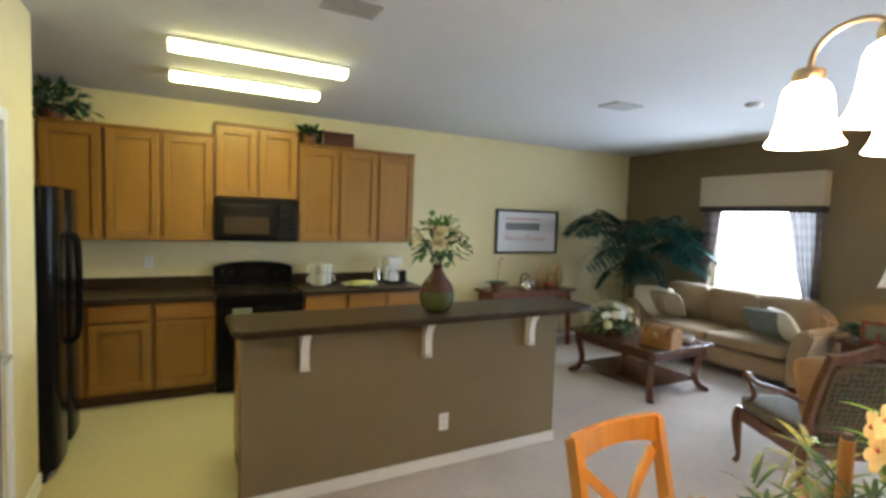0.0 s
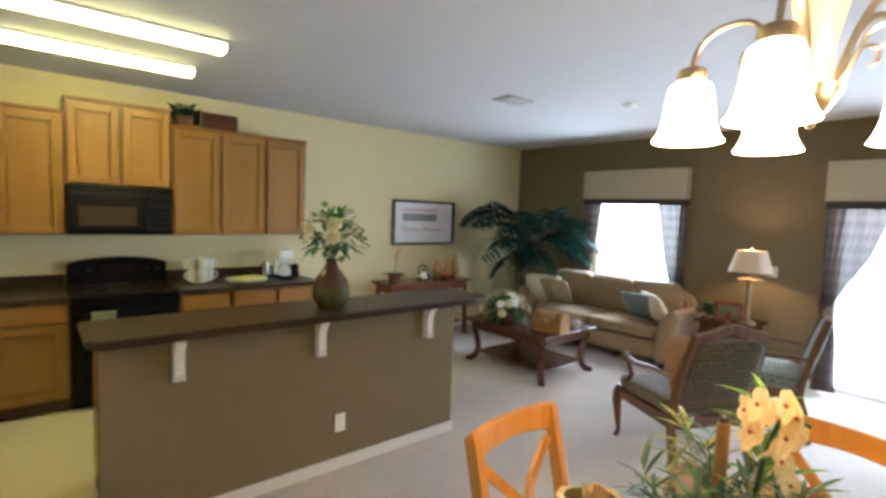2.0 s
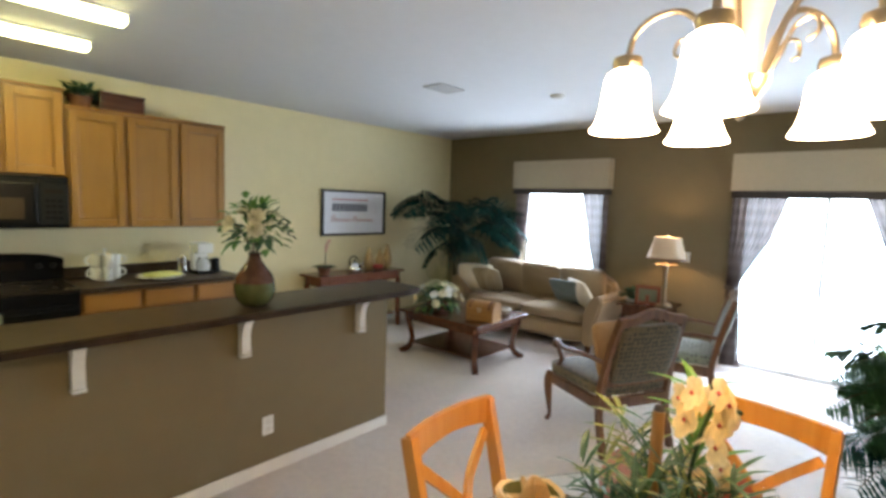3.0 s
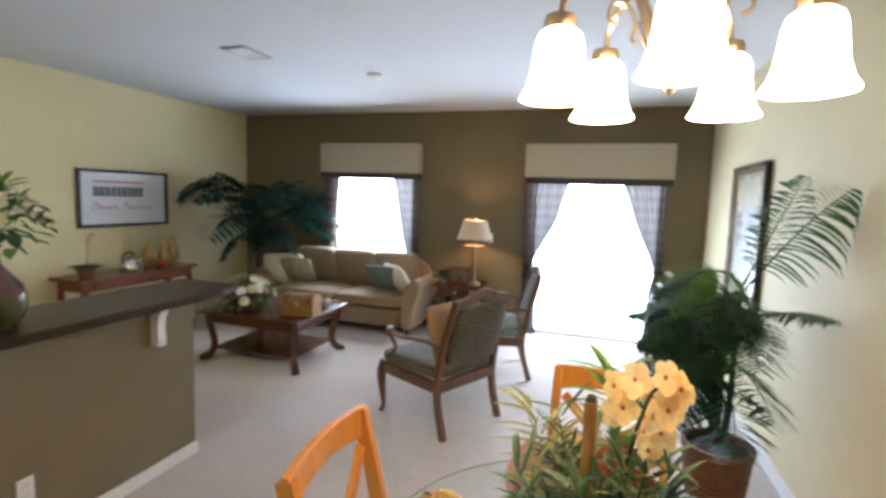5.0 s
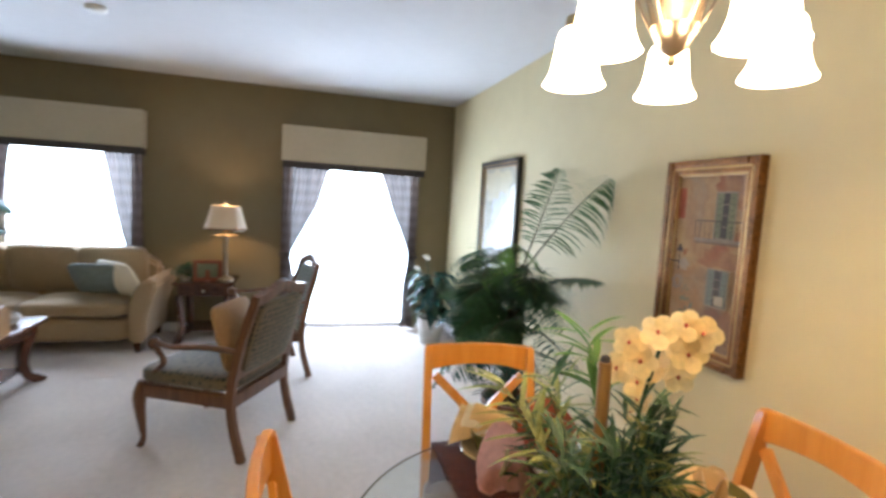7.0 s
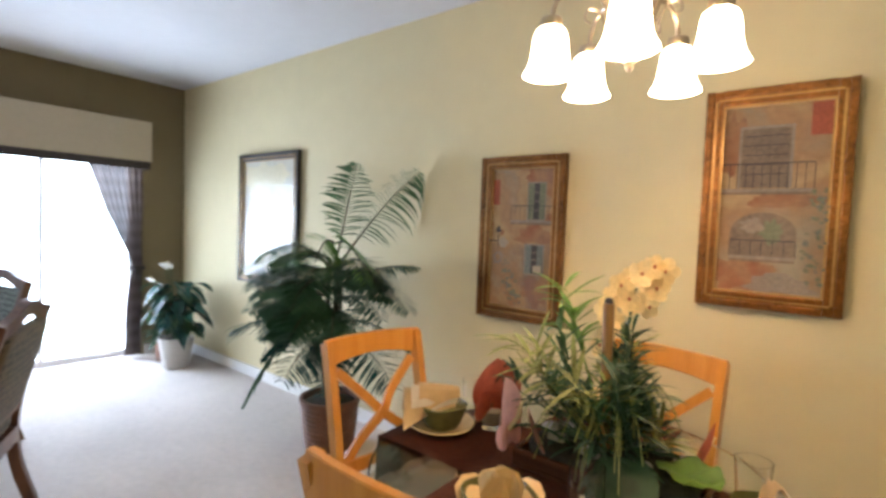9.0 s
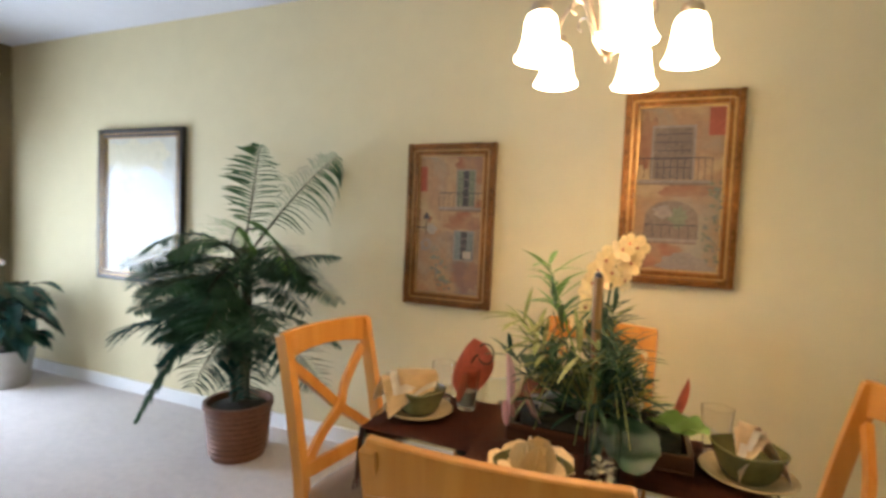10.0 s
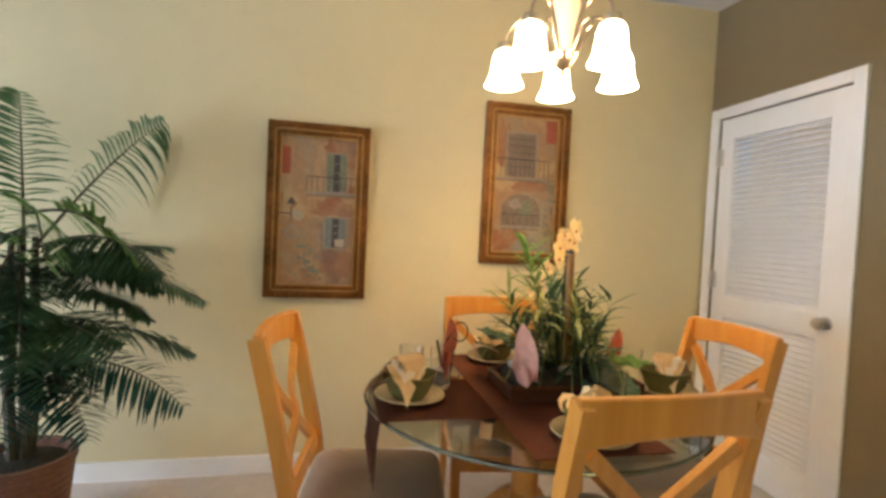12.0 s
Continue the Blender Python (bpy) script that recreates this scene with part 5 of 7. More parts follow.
    sw = thing("light_switch", "white switch plate on the olive wall", "light switch", pose(EAST, 2.40, 1.155, 0, 0, -90))
    part("plate", boxes((-0.055, 0.055, -0.006, -0.0005, -0.057, 0.057), bev=0.003), "white", sw)
    for x in (-0.024, 0.024):
        part("rocker", boxes((x - 0.014, x + 0.014, -0.010, -0.0062, -0.03, 0.03), bev=0.002), "ceramic", sw)


end_table()


def console():
    t = thing("console_table", "red brown console table with open shelf", "console table", pose(4.12, 5.76, 0))
    hw = 0.68
    part("tabletop", boxes((-hw, hw, -0.21, 0.21, 0.74, 0.77), bev=0.008), "console_wood", t)
    part("apron", boxes((-hw + 0.05, hw - 0.05, -0.17, 0.17, 0.64, 0.7395), bev=0.004), "console_wood", t)
    for x in (-0.3, 0.3):
        part("drawer_front", boxes((x - 0.22, x + 0.22, -0.180, -0.1705, 0.655, 0.725), bev=0.003), "console_wood", t)
    for x in (-1, 1):
        for y in (-1, 1):
            bm = bmesh.new()
            bar(bm, ((x * (hw - 0.07), y * 0.155, 0.6395), (x * (hw - 0.07), y * 0.155, 0.3), (x * (hw - 0.06), y * 0.16, 0.0)), 0.045, 0.045, (1, 0, 0))
            part("leg", bm, "console_wood", t)
    part("shelf", boxes((-hw + 0.095, hw - 0.095, -0.13, 0.13, 0.16, 0.18), bev=0.004), "console_wood", t)
    z = 0.7705
    k = thing("teapot", "polished steel kettle with black handle", "kettle", pose(4.06, 5.70, z))
    part("body", lathe([(0, 0), (0.085, 0), (0.095, 0.03), (0.085, 0.09), (0.05, 0.125), (0, 0.13)], 24), "silver", k, smooth=True)
    part("spout", tube(((0.08, 0, 0.05), (0.13, 0, 0.09), (0.15, 0, 0.125)), [0.022, 0.015, 0.01], 10), "silver", k, smooth=True)
    part("handle", tube(spline(((-0.08, 0, 0.08), (-0.07, 0, 0.17), (0, 0, 0.20), (0.06, 0, 0.15)), 5), 0.009, 8), "blackmat", k, smooth=True)
    part("lid_knob", lathe([(0, 0.13), (0.012, 0.132), (0.014, 0.15), (0, 0.155)], 12), "blackmat", k, smooth=True)
    for x, h, s in ((4.38, 0.30, 0.075), (4.57, 0.27, 0.07), (4.70, 0.33, 0.07)):
        v = thing("teardrop_vase", "gold lacquer teardrop vase on the console", "vase", pose(x, 5.80, z), "console vases")
        part("body", lathe([(0, 0), (s * 0.6, 0), (s, h * 0.25), (s * 0.9, h * 0.45), (s * 0.45, h * 0.8), (s * 0.12, h), (0, h)], 20), "goldvase", v, smooth=True)
    fr = thing("fruit_bowl", "low bowl of red fruit on the console", "fruit bowl", pose(4.42, 5.66, z))
    part("bowl", lathe([(0, 0), (0.05, 0), (0.09, 0.035), (0.085, 0.038), (0.045, 0.01), (0, 0.008)], 20), "wicker", fr, smooth=True)
    for i in range(5):
        part("apple", lathe([(0, 0.0), (0.02, 0.003), (0.032, 0.028), (0.026, 0.052), (0.006, 0.056), (0, 0.05)], 14, at=(0.042 * math.cos(i * 1.257), 0.042 * math.sin(i * 1.257), 0.022)), "petal_red", fr, smooth=True)
    o = thing("orchid_pot", "small orchid in a dark pot on the console", "plant", pose(3.62, 5.72, z))
    part("pot", lathe([(0, 0), (0.06, 0), (0.085, 0.09), (0.075, 0.09), (0, 0.08)], 18), "wicker", o, smooth=True)
    bm, rng = bmesh.new(), random.Random(2)
    for i in range(9):
        a = i * 0.7
        leaf(bm, (0, 0, 0.085), (0.17 * math.cos(a), 0.17 * math.sin(a), 0.14), 0.055, droop=0.05)
    part("leaves", bm, "leaf", o)
    part("flower_stem", tube(spline(((0, 0, 0.08), (0.02, 0, 0.22), (0.01, 0, 0.34), (0.05, 0, 0.40)), 4), 0.004, 6), "stem", o)
    for p in ((0.01, -0.01, 0.30), (0.02, -0.01, 0.35), (0.05, -0.01, 0.40)):
        part("blossom", blossom(bmesh.new(), p, 0.03, (0, -1, 0.2), rng), "pink", o)


console()


def framed_print():
    f = thing("framed_print", "black framed white print with grey and red lettering", "picture", pose(4.275, NORTH - 0.001, 1.511))
    hw, hh, e = 0.525, 0.296, 0.03
    part("frame", boxes((-hw, -hw + e, -0.035, 0, -hh, hh), (hw - e, hw, -0.035, 0, -hh, hh), (-hw + e, hw - e, -0.0348, 0, -hh, -hh + e), (-hw + e, hw - e, -0.0348, 0, hh - e, hh), bev=0.004), "frame_black", f)
    part("print_sheet", boxes((-hw + e, hw - e, -0.012, -0.002, -hh + e, hh - e)), "mat_white", f)
    part("ruled_line", boxes((-0.36, 0.22, -0.014, -0.0122, 0.165, 0.18)), "red_ink", f)
    for i in range(9):
        part("grey_bar", boxes((-0.36 + i * 0.064, -0.304 + i * 0.064, -0.014, -0.0122, 0.02, 0.12)), "grey_ink", f)
    for x0, n, tall in ((-0.36, 5, 0.085), (-0.02, 6, 0.075)):
        pts = [(x0 + 0.055 * i / 8 - 0.012 * math.sin(6.283 * i / 8), -0.0135, -0.12 + (tall if i < 9 else 0.035) * (0.5 - 0.5 * math.cos(6.283 * i / 8))) for i in range(n * 8 + 1)]
        part("script_stroke", tube(pts, 0.0045, 5, flat=1.0), "red_ink", f)
    part("glazing", boxes((-hw + e, hw - e, -0.022, -0.019, -hh + e, hh - e)), "picture_glass", f).visible_shadow = False


framed_print()


def keep_inside(bm):
    """Foliage bends along the walls instead of through them."""
    for v in bm.verts:
        v.co.y += max(0.0, 0.012 - v.co.y) - max(0.0, v.co.y - NORTH + 0.012)
        v.co.x -= max(0.0, v.co.x - EAST + 0.012)


def frond(bm, stem, base, yaw, length, rise, droop, leaflets, leaf_len, width, rng, bare=0.25, twist=0.0, face=(0, 0, 1)):
    """A feather palm frond: an arched midrib with pairs of drooping leaflets."""
    out = Vector((math.cos(yaw), math.sin(yaw), 0))
    pts = []
    for i in range(11):
        t = i / 10
        pts.append(Vector(base) + out * (length * (t - 0.12 * t * t)) + Vector((0, 0, rise * t - droop * t * t)))
    tube(pts, [0.006 * (1.05 - i / 10) + 0.0012 for i in range(11)], 5, stem)
    for k in range(leaflets):
        t = bare + (1 - bare) * k / (leaflets - 1)
        i = min(9, int(t * 10))
        p = pts[i].lerp(pts[i + 1], t * 10 - i)
        d = (pts[i + 1] - pts[i]).normalized()
        flat = d.cross(Vector((0, 0, 1))).normalized()
        side = flat * math.cos(twist) + flat.cross(d) * math.sin(twist)
        ll = leaf_len * (0.22 + 0.78 * math.sin(math.pi * min(1, (t - bare) / (1 - bare) * 0.85 + 0.12)))
        for s in (-1, 1):
            q = p + (side * s * 0.95 + d * 0.42 + Vector((0, 0, rng.uniform(-0.1, 0.2)))).normalized() * ll * rng.uniform(0.85, 1.1)
            leaf(bm, p, q, width, droop=ll * (rng.uniform(0.45, 0.65) if twist > 1 else rng.uniform(0.15, 0.42)), n=5 if twist > 1 else 3, fold=0.1, up=face)


def palm(name, label, x, y, pot, spec, seed, leaflets, width, trunk):
    rng = random.Random(seed)
    p = thing(name, label, "palm plant", pose(x, y, 0))
    r, h = pot
    pt = part("planter", lathe([(0, 0), (r * 0.82, 0), (r, h - 0.03), (r * 1.05, h - 0.03), (r * 1.05, h), (r * 0.93, h), (r * 0.9, h - 0.04), (0, h - 0.04)], 28), "wicker", p, "brown woven basket planter", True)
    for i in range(9):
        zz = 0.03 + i * (h - 0.07) / 8
        rr = r * (0.83 + 0.17 * zz / h) + 0.001
        part("weave_band", lathe([(rr, zz - 0.012), (rr + 0.006, zz), (rr, zz + 0.012)], 28), "wicker", pt, smooth=True)
    part("moss", lathe([(r * 0.88, h - 0.035), (r * 0.5, h - 0.01), (0, h)], 18), "soil", p, smooth=True)
    for i in range(trunk[0]):
        a = i * 6.283 / trunk[0]
        part("trunk", tube(((0.03 * math.cos(a), 0.03 * math.sin(a), h - 0.03), (0.05 * math.cos(a), 0.05 * math.sin(a), trunk[1] * 0.5), (0.04 * math.cos(a + 0.5), 0.04 * math.sin(a + 0.5), trunk[1])), [0.02, 0.016, 0.011], 8), "stem", p, smooth=True)
    for yaw, z, length, rise, droop, m, ratio in spec:
        lf, st = bmesh.new(), bmesh.new()
        frond(lf, st, (0.02 * math.cos(radians(yaw)), 0.02 * math.sin(radians(yaw)), z), radians(yaw), length, rise, droop, leaflets, length * ratio, width, rng, 0.25, radians({0.43: 66, 0.47: 38}[ratio]) if ratio in (0.43, 0.47) else rng.uniform(-0.45, 0.45), (0.3, 1.0, 0.3) if ratio in (0.43, 0.52) else (0, 0, 1))
        for b in (lf, st):
            bmesh.ops.translate(b, verts=b.verts[:], vec=(x, y, 0))
            keep_inside(b)
            bmesh.ops.translate(b, verts=b.verts[:], vec=(-x, -y, 0))
        f = part("frond", lf, m, p)
        part("midrib", st, "stem", f)


# areca palm by the south wall; fronds keep clear of the wall
rng = random.Random(21)
areca = []
for k in range(44):
    yaw = rng.choice((rng.uniform(-14, 45), rng.uniform(130, 194), rng.uniform(-10, 30), rng.uniform(45, 135)))
    side = 0.8 if 40 < yaw < 140 else 0.88 if yaw > 140 else 1.0
    z = 0.66 + 0.46 * k / 43
    areca.append((yaw, z, rng.uniform(0.55, 0.76) * side, rng.uniform(0.16, 0.32), rng.uniform(0.20, 0.34) + 0.05 * (z < 0.75), "leaf_blue" if z < 0.74 else "leaf", 0.32))
areca += [(20, 1.15, 0.62, 0.38, 0.40, "leaf", 0.30), (165, 1.12, 0.62, 0.34, 0.40, "leaf", 0.30), (5, 1.04, 0.85, 0.26, 0.34, "leaf", 0.26), (178, 1.0, 0.72, 0.26, 0.32, "leaf", 0.28), (217, 1.0, 0.57, 0.36, 0.22, "leaf", 0.32), (65, 0.72, 0.55, 0.2, 0.60, "leaf", 0.30)]
# two tall fresh fronds and a pair of pale ones that hang over
areca += [(222, 1.12, 0.55, 0.86, 0.25, "leaf_mid", 0.43), (-58, 1.12, 0.46, 0.84, 0.15, "leaf_mid", 0.52), (162, 1.27, 0.52, 0.16, 0.34, "leaf_light", 0.47), (125, 1.27, 0.46, 0.18, 0.34, "leaf_light", 0.47), (60, 1.16, 0.40, 0.24, 0.26, "leaf_mid", 0.40)]
for k in range(7):
    areca.append((rng.uniform(15, 165), rng.uniform(0.62, 1.0), rng.uniform(0.36, 0.48), rng.uniform(0.18, 0.34), rng.uniform(0.22, 0.36), "leaf", 0.42))
palm("areca_palm", "tall areca palm in a woven basket planter", 3.262, 0.385, (0.18, 0.31), areca, 4, 26, 0.0155, (5, 1.18))
kentia = []
for k in range(11):
    kentia.append((150 + 7 * k + rng.uniform(-5, 5), rng.uniform(1.18, 1.60), rng.uniform(0.90, 1.15), rng.uniform(0.66, 0.92), rng.uniform(0.58, 0.88), "leaf_blue", 0.34))
for k in range(10):
    kentia.append((228 + 9.5 * k + rng.uniform(-5, 5), rng.uniform(1.15, 1.58), rng.uniform(0.85, 1.10), rng.uniform(0.60, 0.88), rng.uniform(0.55, 0.90), "leaf_blue", 0.34))
for k in range(12):
    kentia.append((rng.uniform(150, 300), rng.uniform(0.98, 1.25), rng.uniform(0.55, 0.8), rng.uniform(0.45, 0.65), rng.uniform(0.50, 0.80), "leaf_blue", 0.34))
for k in range(5):
    kentia.append((rng.uniform(150, 300), rng.uniform(1.30, 1.50), rng.uniform(0.5, 0.6), rng.uniform(0.6, 0.8), rng.uniform(0.3, 0.45), "leaf_blue", 0.40))
palm("kentia_palm", "large dark green palm in the room corner", 5.62, 5.30, (0.19, 0.36), kentia, 7, 26, 0.030, (3, 1.55))


def peace_lily():
    p = thing("peace_lily", "peace lily with white blooms in a pale pot", "plant", pose(5.56, 0.33, 0))
    rng = random.Random(9)
    part("pot", lathe([(0, 0), (0.11, 0), (0.15, 0.26), (0.155, 0.28), (0.14, 0.28), (0.13, 0.25), (0, 0.25)], 24), "clay", p, smooth=True)
    part("moss", lathe([(0.129, 0.252), (0, 0.262)], 16), "soil", p)
    st = bmesh.new()
    for i in range(96):
        a, r = rng.uniform(0, 6.283), rng.uniform(0.05, 0.24)
        b = Vector((r * 0.8 * math.cos(a), r * 0.55 * math.sin(a), rng.uniform(0.40, 0.78)))
        tip = b + Vector((math.cos(a) * 0.25, math.sin(a) * 0.16, rng.uniform(-0.05, 0.10)))
        lf = leaf(bmesh.new(), b, tip, 0.092, droop=0.13, n=5)
        part("leaf", lf, "leaf_blue" if i % 3 else "leaf", p)
        tube(((0.02 * math.cos(a), 0.02 * math.sin(a), 0.255), b * 0.75 + Vector((0, 0, 0.08)), b), 0.0035, 5, st)
    part("stalks", st, "leaf", p)
    for x, y, z in ((0.10, 0.05, 0.92), (-0.06, 0.08, 0.94), (0.20, 0.12, 0.78)):
        f = part("bloom", leaf(bmesh.new(), (x, y, z - 0.02), (x + 0.13, y + 0.03, z + 0.02), 0.075, fold=0.3, n=6), "ceramic", p, "white spathe bloom")
        part("bloom_stalk", tube(((0, 0, 0.26), (x * 0.6, y * 0.6, z * 0.7), (x, y, z - 0.02)), 0.004, 5), "leaf", f)
        part("spadix", tube(((x + 0.02, y, z), (x + 0.05, y + 0.01, z + 0.05)), [0.007, 0.004], 6), "petal_white", f, smooth=True)
    q = thing("side_planter", "small brown planter by the patio door", "plant", pose(5.86, 0.30, 0))
    part("pot", lathe([(0, 0), (0.08, 0), (0.10, 0.20), (0.09, 0.20), (0, 0.18)], 20), "wicker", q, smooth=True)
    part("leaves", bush(random.Random(19), 60, 0.3, 0.12, 1.0, 0.05, 0.14, (0, 0, 0.24)), "leaf", q)


peace_lily()


# ---- paintings on the south wall (they face +y) ----
def painting(x0, x1, z0, z1, label, frame_mat, bw, canvas, draw):
    p = thing("framed_painting", label, "painting", pose((x0 + x1) / 2, 0.001, (z0 + z1) / 2), "paintings")
    hw, hh = (x1 - x0) / 2, (z1 - z0) / 2
    for s in (-1, 1):
        part("frame_side", boxes(tuple(sorted((s * hw, s * (hw - bw)))) + (0, 0.032, -hh, hh), tuple(sorted((s * hw, s * (hw - bw * 0.45)))) + (0.0325, 0.042, -hh, hh), bev=0.004), frame_mat, p)
        part("frame_rail", boxes((-hw + bw, hw - bw, 0, 0.0318) + tuple(sorted((s * hh, s * (hh - bw)))), (-hw + bw, hw - bw, 0.0325, 0.0418) + tuple(sorted((s * hh, s * (hh - bw * 0.45)))), bev=0.004), frame_mat, p)
    e = 0.008
    part("fillet", boxes((-hw + bw, -hw + bw + e, 0.014, 0.026, -hh + bw, hh - bw), (hw - bw - e, hw - bw, 0.014, 0.026, -hh + bw, hh - bw), (-hw + bw + e, hw - bw - e, 0.014, 0.0258, -hh + bw, -hh + bw + e), (-hw + bw + e, hw - bw - e, 0.014, 0.0258, hh - bw - e, hh - bw)), "frame_gilt", p)
    part("gilt_bead", boxes(*[tuple(sorted((q * (hw - bw * 0.55), q * (hw - bw * 0.68)))) + (0.0325, 0.037, -hh + bw * 0.68, hh - bw * 0.68) for q in (-1, 1)], *[(-hw + bw * 0.69, hw - bw * 0.69, 0.0325, 0.0368) + tuple(sorted((q * (hh - bw * 0.55), q * (hh - bw * 0.68)))) for q in (-1, 1)]), "frame_gilt", p)
    iw, ih = hw - bw, hh - bw
    part("canvas", boxes((-iw, iw, 0.004, 0.012, -ih, ih)), canvas, p)
    level = [0.0122]

    def paint(name, m, pts):
        """A painted shape; u runs from the viewer's left to right, v from bottom to top."""
        level[0] += 0.0003
        part(name, slab([(iw * (1 - 2 * u), ih * (2 * v - 1)) for u, v in pts], "y", level[0], level[0] + 0.0002), m, p)

    def rect(name, m, u0, u1, v0, v1):
        paint(name, m, [(u0, v0), (u1, v0), (u1, v1), (u0, v1)])

    def wash(name, m, u, v, ru, rv, seed):
        rg = random.Random(seed)
        ring = []
        for k in range(26):
            a = 6.283 * k / 26
            e = 1 + rg.uniform(-0.28, 0.28)
            ring.append((min(1, max(0, u + ru * e * math.cos(a))), min(1, max(0, v + rv * e * math.sin(a)))))
        paint(name, m, ring)

    draw(paint, rect, wash)
    return p, iw, ih


def shuttered(rect, u0, u1, v0, v1, m="paint_blue"):
    rect("window_frame", "paint_grey", u0 - 0.015, u1 + 0.015, v0 - 0.008, v1 + 0.008)
    rect("window_dark", "paint_dark", u0, u1, v0, v1)
    w = u1 - u0
    rect("shutter", m, u0, u0 + w * 0.34, v0, v1), rect("shutter", m, u1 - w * 0.34, u1, v0, v1)
    for k in range(1, 4):
        rect("glazing_bar", "paint_grey", u0 + w * 0.36, u1 - w * 0.36, v0 + (v1 - v0) * k / 4 - 0.002, v0 + (v1 - v0) * k / 4 + 0.002)
    for k in range(1, 8):
        for a, b in ((u0, u0 + w * 0.34), (u1 - w * 0.34, u1)):
            rect("shutter_slat", "paint_dark", a + 0.01, b - 0.01, v0 + (v1 - v0) * k / 8 - 0.0012, v0 + (v1 - v0) * k / 8 + 0.0012)


def railing(rect, u0, u1, v0, v1, n):
    rect("balcony_ledge", "paint_grey", u0, u1, v0 - 0.018, v0)
    rect("ledge_shadow", "paint_brown", u0, u1, v0 - 0.03, v0 - 0.019)
    rect("hand_rail", "paint_dark", u0, u1, v1 - 0.006, v1)
    for k in range(n + 1):
        u = u0 + (u1 - u0) * k / n
        rect("railing_bar", "paint_dark", max(0, u - 0.004), min(1, u + 0.004), v0, v1 - 0.0061)


def dabs(wash, name, u, v, r, seed):
    """Foliage brushed on in small strokes."""
    rg = random.Random(seed)
    for k in range(9):
        wash(name, rg.choice(("paint_green", "paint_teal", "paint_sage")), u + rg.uniform(-r, r), v + rg.uniform(-r, r) * 0.6, r * rg.uniform(0.16, 0.36), r * rg.uniform(0.07, 0.16), seed * 10 + k)


def balcony(paint, rect, wash):
    wash("pale_wall_wash", "plaster", 0.20, 0.78, 0.24, 0.30, 1), wash("pale_wall_wash", "plaster", 0.22, 0.30, 0.26, 0.24, 2)
    wash("red_wall_wash", "paint_rust", 0.80, 0.90, 0.22, 0.12, 3), wash("red_wall_wash", "paint_rust", 0.72, 0.53, 0.30, 0.06, 4), wash("red_wall_wash", "paint_rust", 0.78, 0.14, 0.24, 0.10, 5)
    rect("red_shutter", "paint_red", 0.0, 0.13, 0.74, 0.92)
    shuttered(rect, 0.60, 0.86, 0.64, 0.89, "paint_sage"), railing(rect, 0.34, 1.0, 0.632, 0.735, 9)
    shuttered(rect, 0.60, 0.88, 0.26, 0.46)
    rect("open_shutter", "paint_pale", 0.74, 0.86, 0.27, 0.32)
    rect("lamp_bracket", "paint_dark", 0.0, 0.17, 0.475, 0.483), rect("lamp_stem", "paint_dark", 0.155, 0.17, 0.43, 0.53)
    paint("lantern", "paint_dark", [(0.11, 0.54), (0.215, 0.54), (0.20, 0.565), (0.163, 0.59), (0.125, 0.565)])
    wash("lamp_glow", "paint_pale", 0.25, 0.47, 0.07, 0.035, 6), wash("wreath", "paint_grey", 0.17, 0.36, 0.09, 0.045, 7), wash("wreath_heart", "plaster", 0.17, 0.36, 0.05, 0.025, 8)
    for k, (u, v, r) in enumerate(((0.32, 0.30, 0.07), (0.36, 0.22, 0.09), (0.44, 0.15, 0.09), (0.50, 0.09, 0.08), (0.38, 0.10, 0.06))):
        dabs(wash, "painted_shrub", u, v, r, 20 + k)


def archway(paint, rect, wash):
    wash("rust_wash", "paint_rust", 0.25, 0.10, 0.30, 0.10, 1), wash("rust_wash", "paint_rust", 0.62, 0.50, 0.30, 0.05, 2), wash("rust_wash", "paint_rust", 0.12, 0.80, 0.14, 0.16, 3), wash("grey_wash", "paint_grey", 0.62, 0.06, 0.32, 0.05, 4)
    rect("red_shutter", "paint_red", 0.80, 1.0, 0.82, 0.985)
    rect("door_frame", "paint_grey", 0.17, 0.67, 0.56, 0.885), rect("upper_door", "paint_brown", 0.20, 0.64, 0.56, 0.87)
    for k in range(1, 6):
        rect("door_slat", "paint_dark", 0.22, 0.62, 0.58 + 0.05 * k, 0.584 + 0.05 * k)
    railing(rect, 0.02, 0.86, 0.555, 0.69, 11)
    for name, m, r in (("arch_surround", "plaster", 1.0), ("arch_shadow", "paint_brown", 0.84)):
        paint(name, m, [(0.44 + 0.36 * r, 0.19), (0.44 + 0.36 * r, 0.32)] + [(0.44 + 0.36 * r * math.cos(a), 0.32 + 0.13 * r * math.sin(a)) for a in (math.pi * k / 14 for k in range(15))] + [(0.44 - 0.36 * r, 0.32), (0.44 - 0.36 * r, 0.19)])
    wash("arch_light", "paint_sage", 0.52, 0.33, 0.11, 0.06, 9), wash("arch_light", "paint_grey", 0.34, 0.36, 0.10, 0.04, 10)
    railing(rect, 0.14, 0.74, 0.20, 0.285, 6)
    for k, (u, v, r) in enumerate(((0.90, 0.50, 0.09), (0.93, 0.42, 0.07), (0.90, 0.30, 0.09), (0.86, 0.20, 0.07), (0.92, 0.12, 0.08))):
        dabs(wash, "painted_vine", u, v, r, 40 + k)


def landscape(paint, rect, wash):
    wash("golden_field", "mist_gold", 0.45, 0.84, 0.46, 0.15, 3), wash("misty_hill", "mist_blue", 0.58, 0.60, 0.30, 0.16, 1), wash("grey_lake", "mist_blue", 0.42, 0.32, 0.36, 0.14, 4), wash("pale_shore", "mist_gold", 0.62, 0.14, 0.34, 0.10, 5)


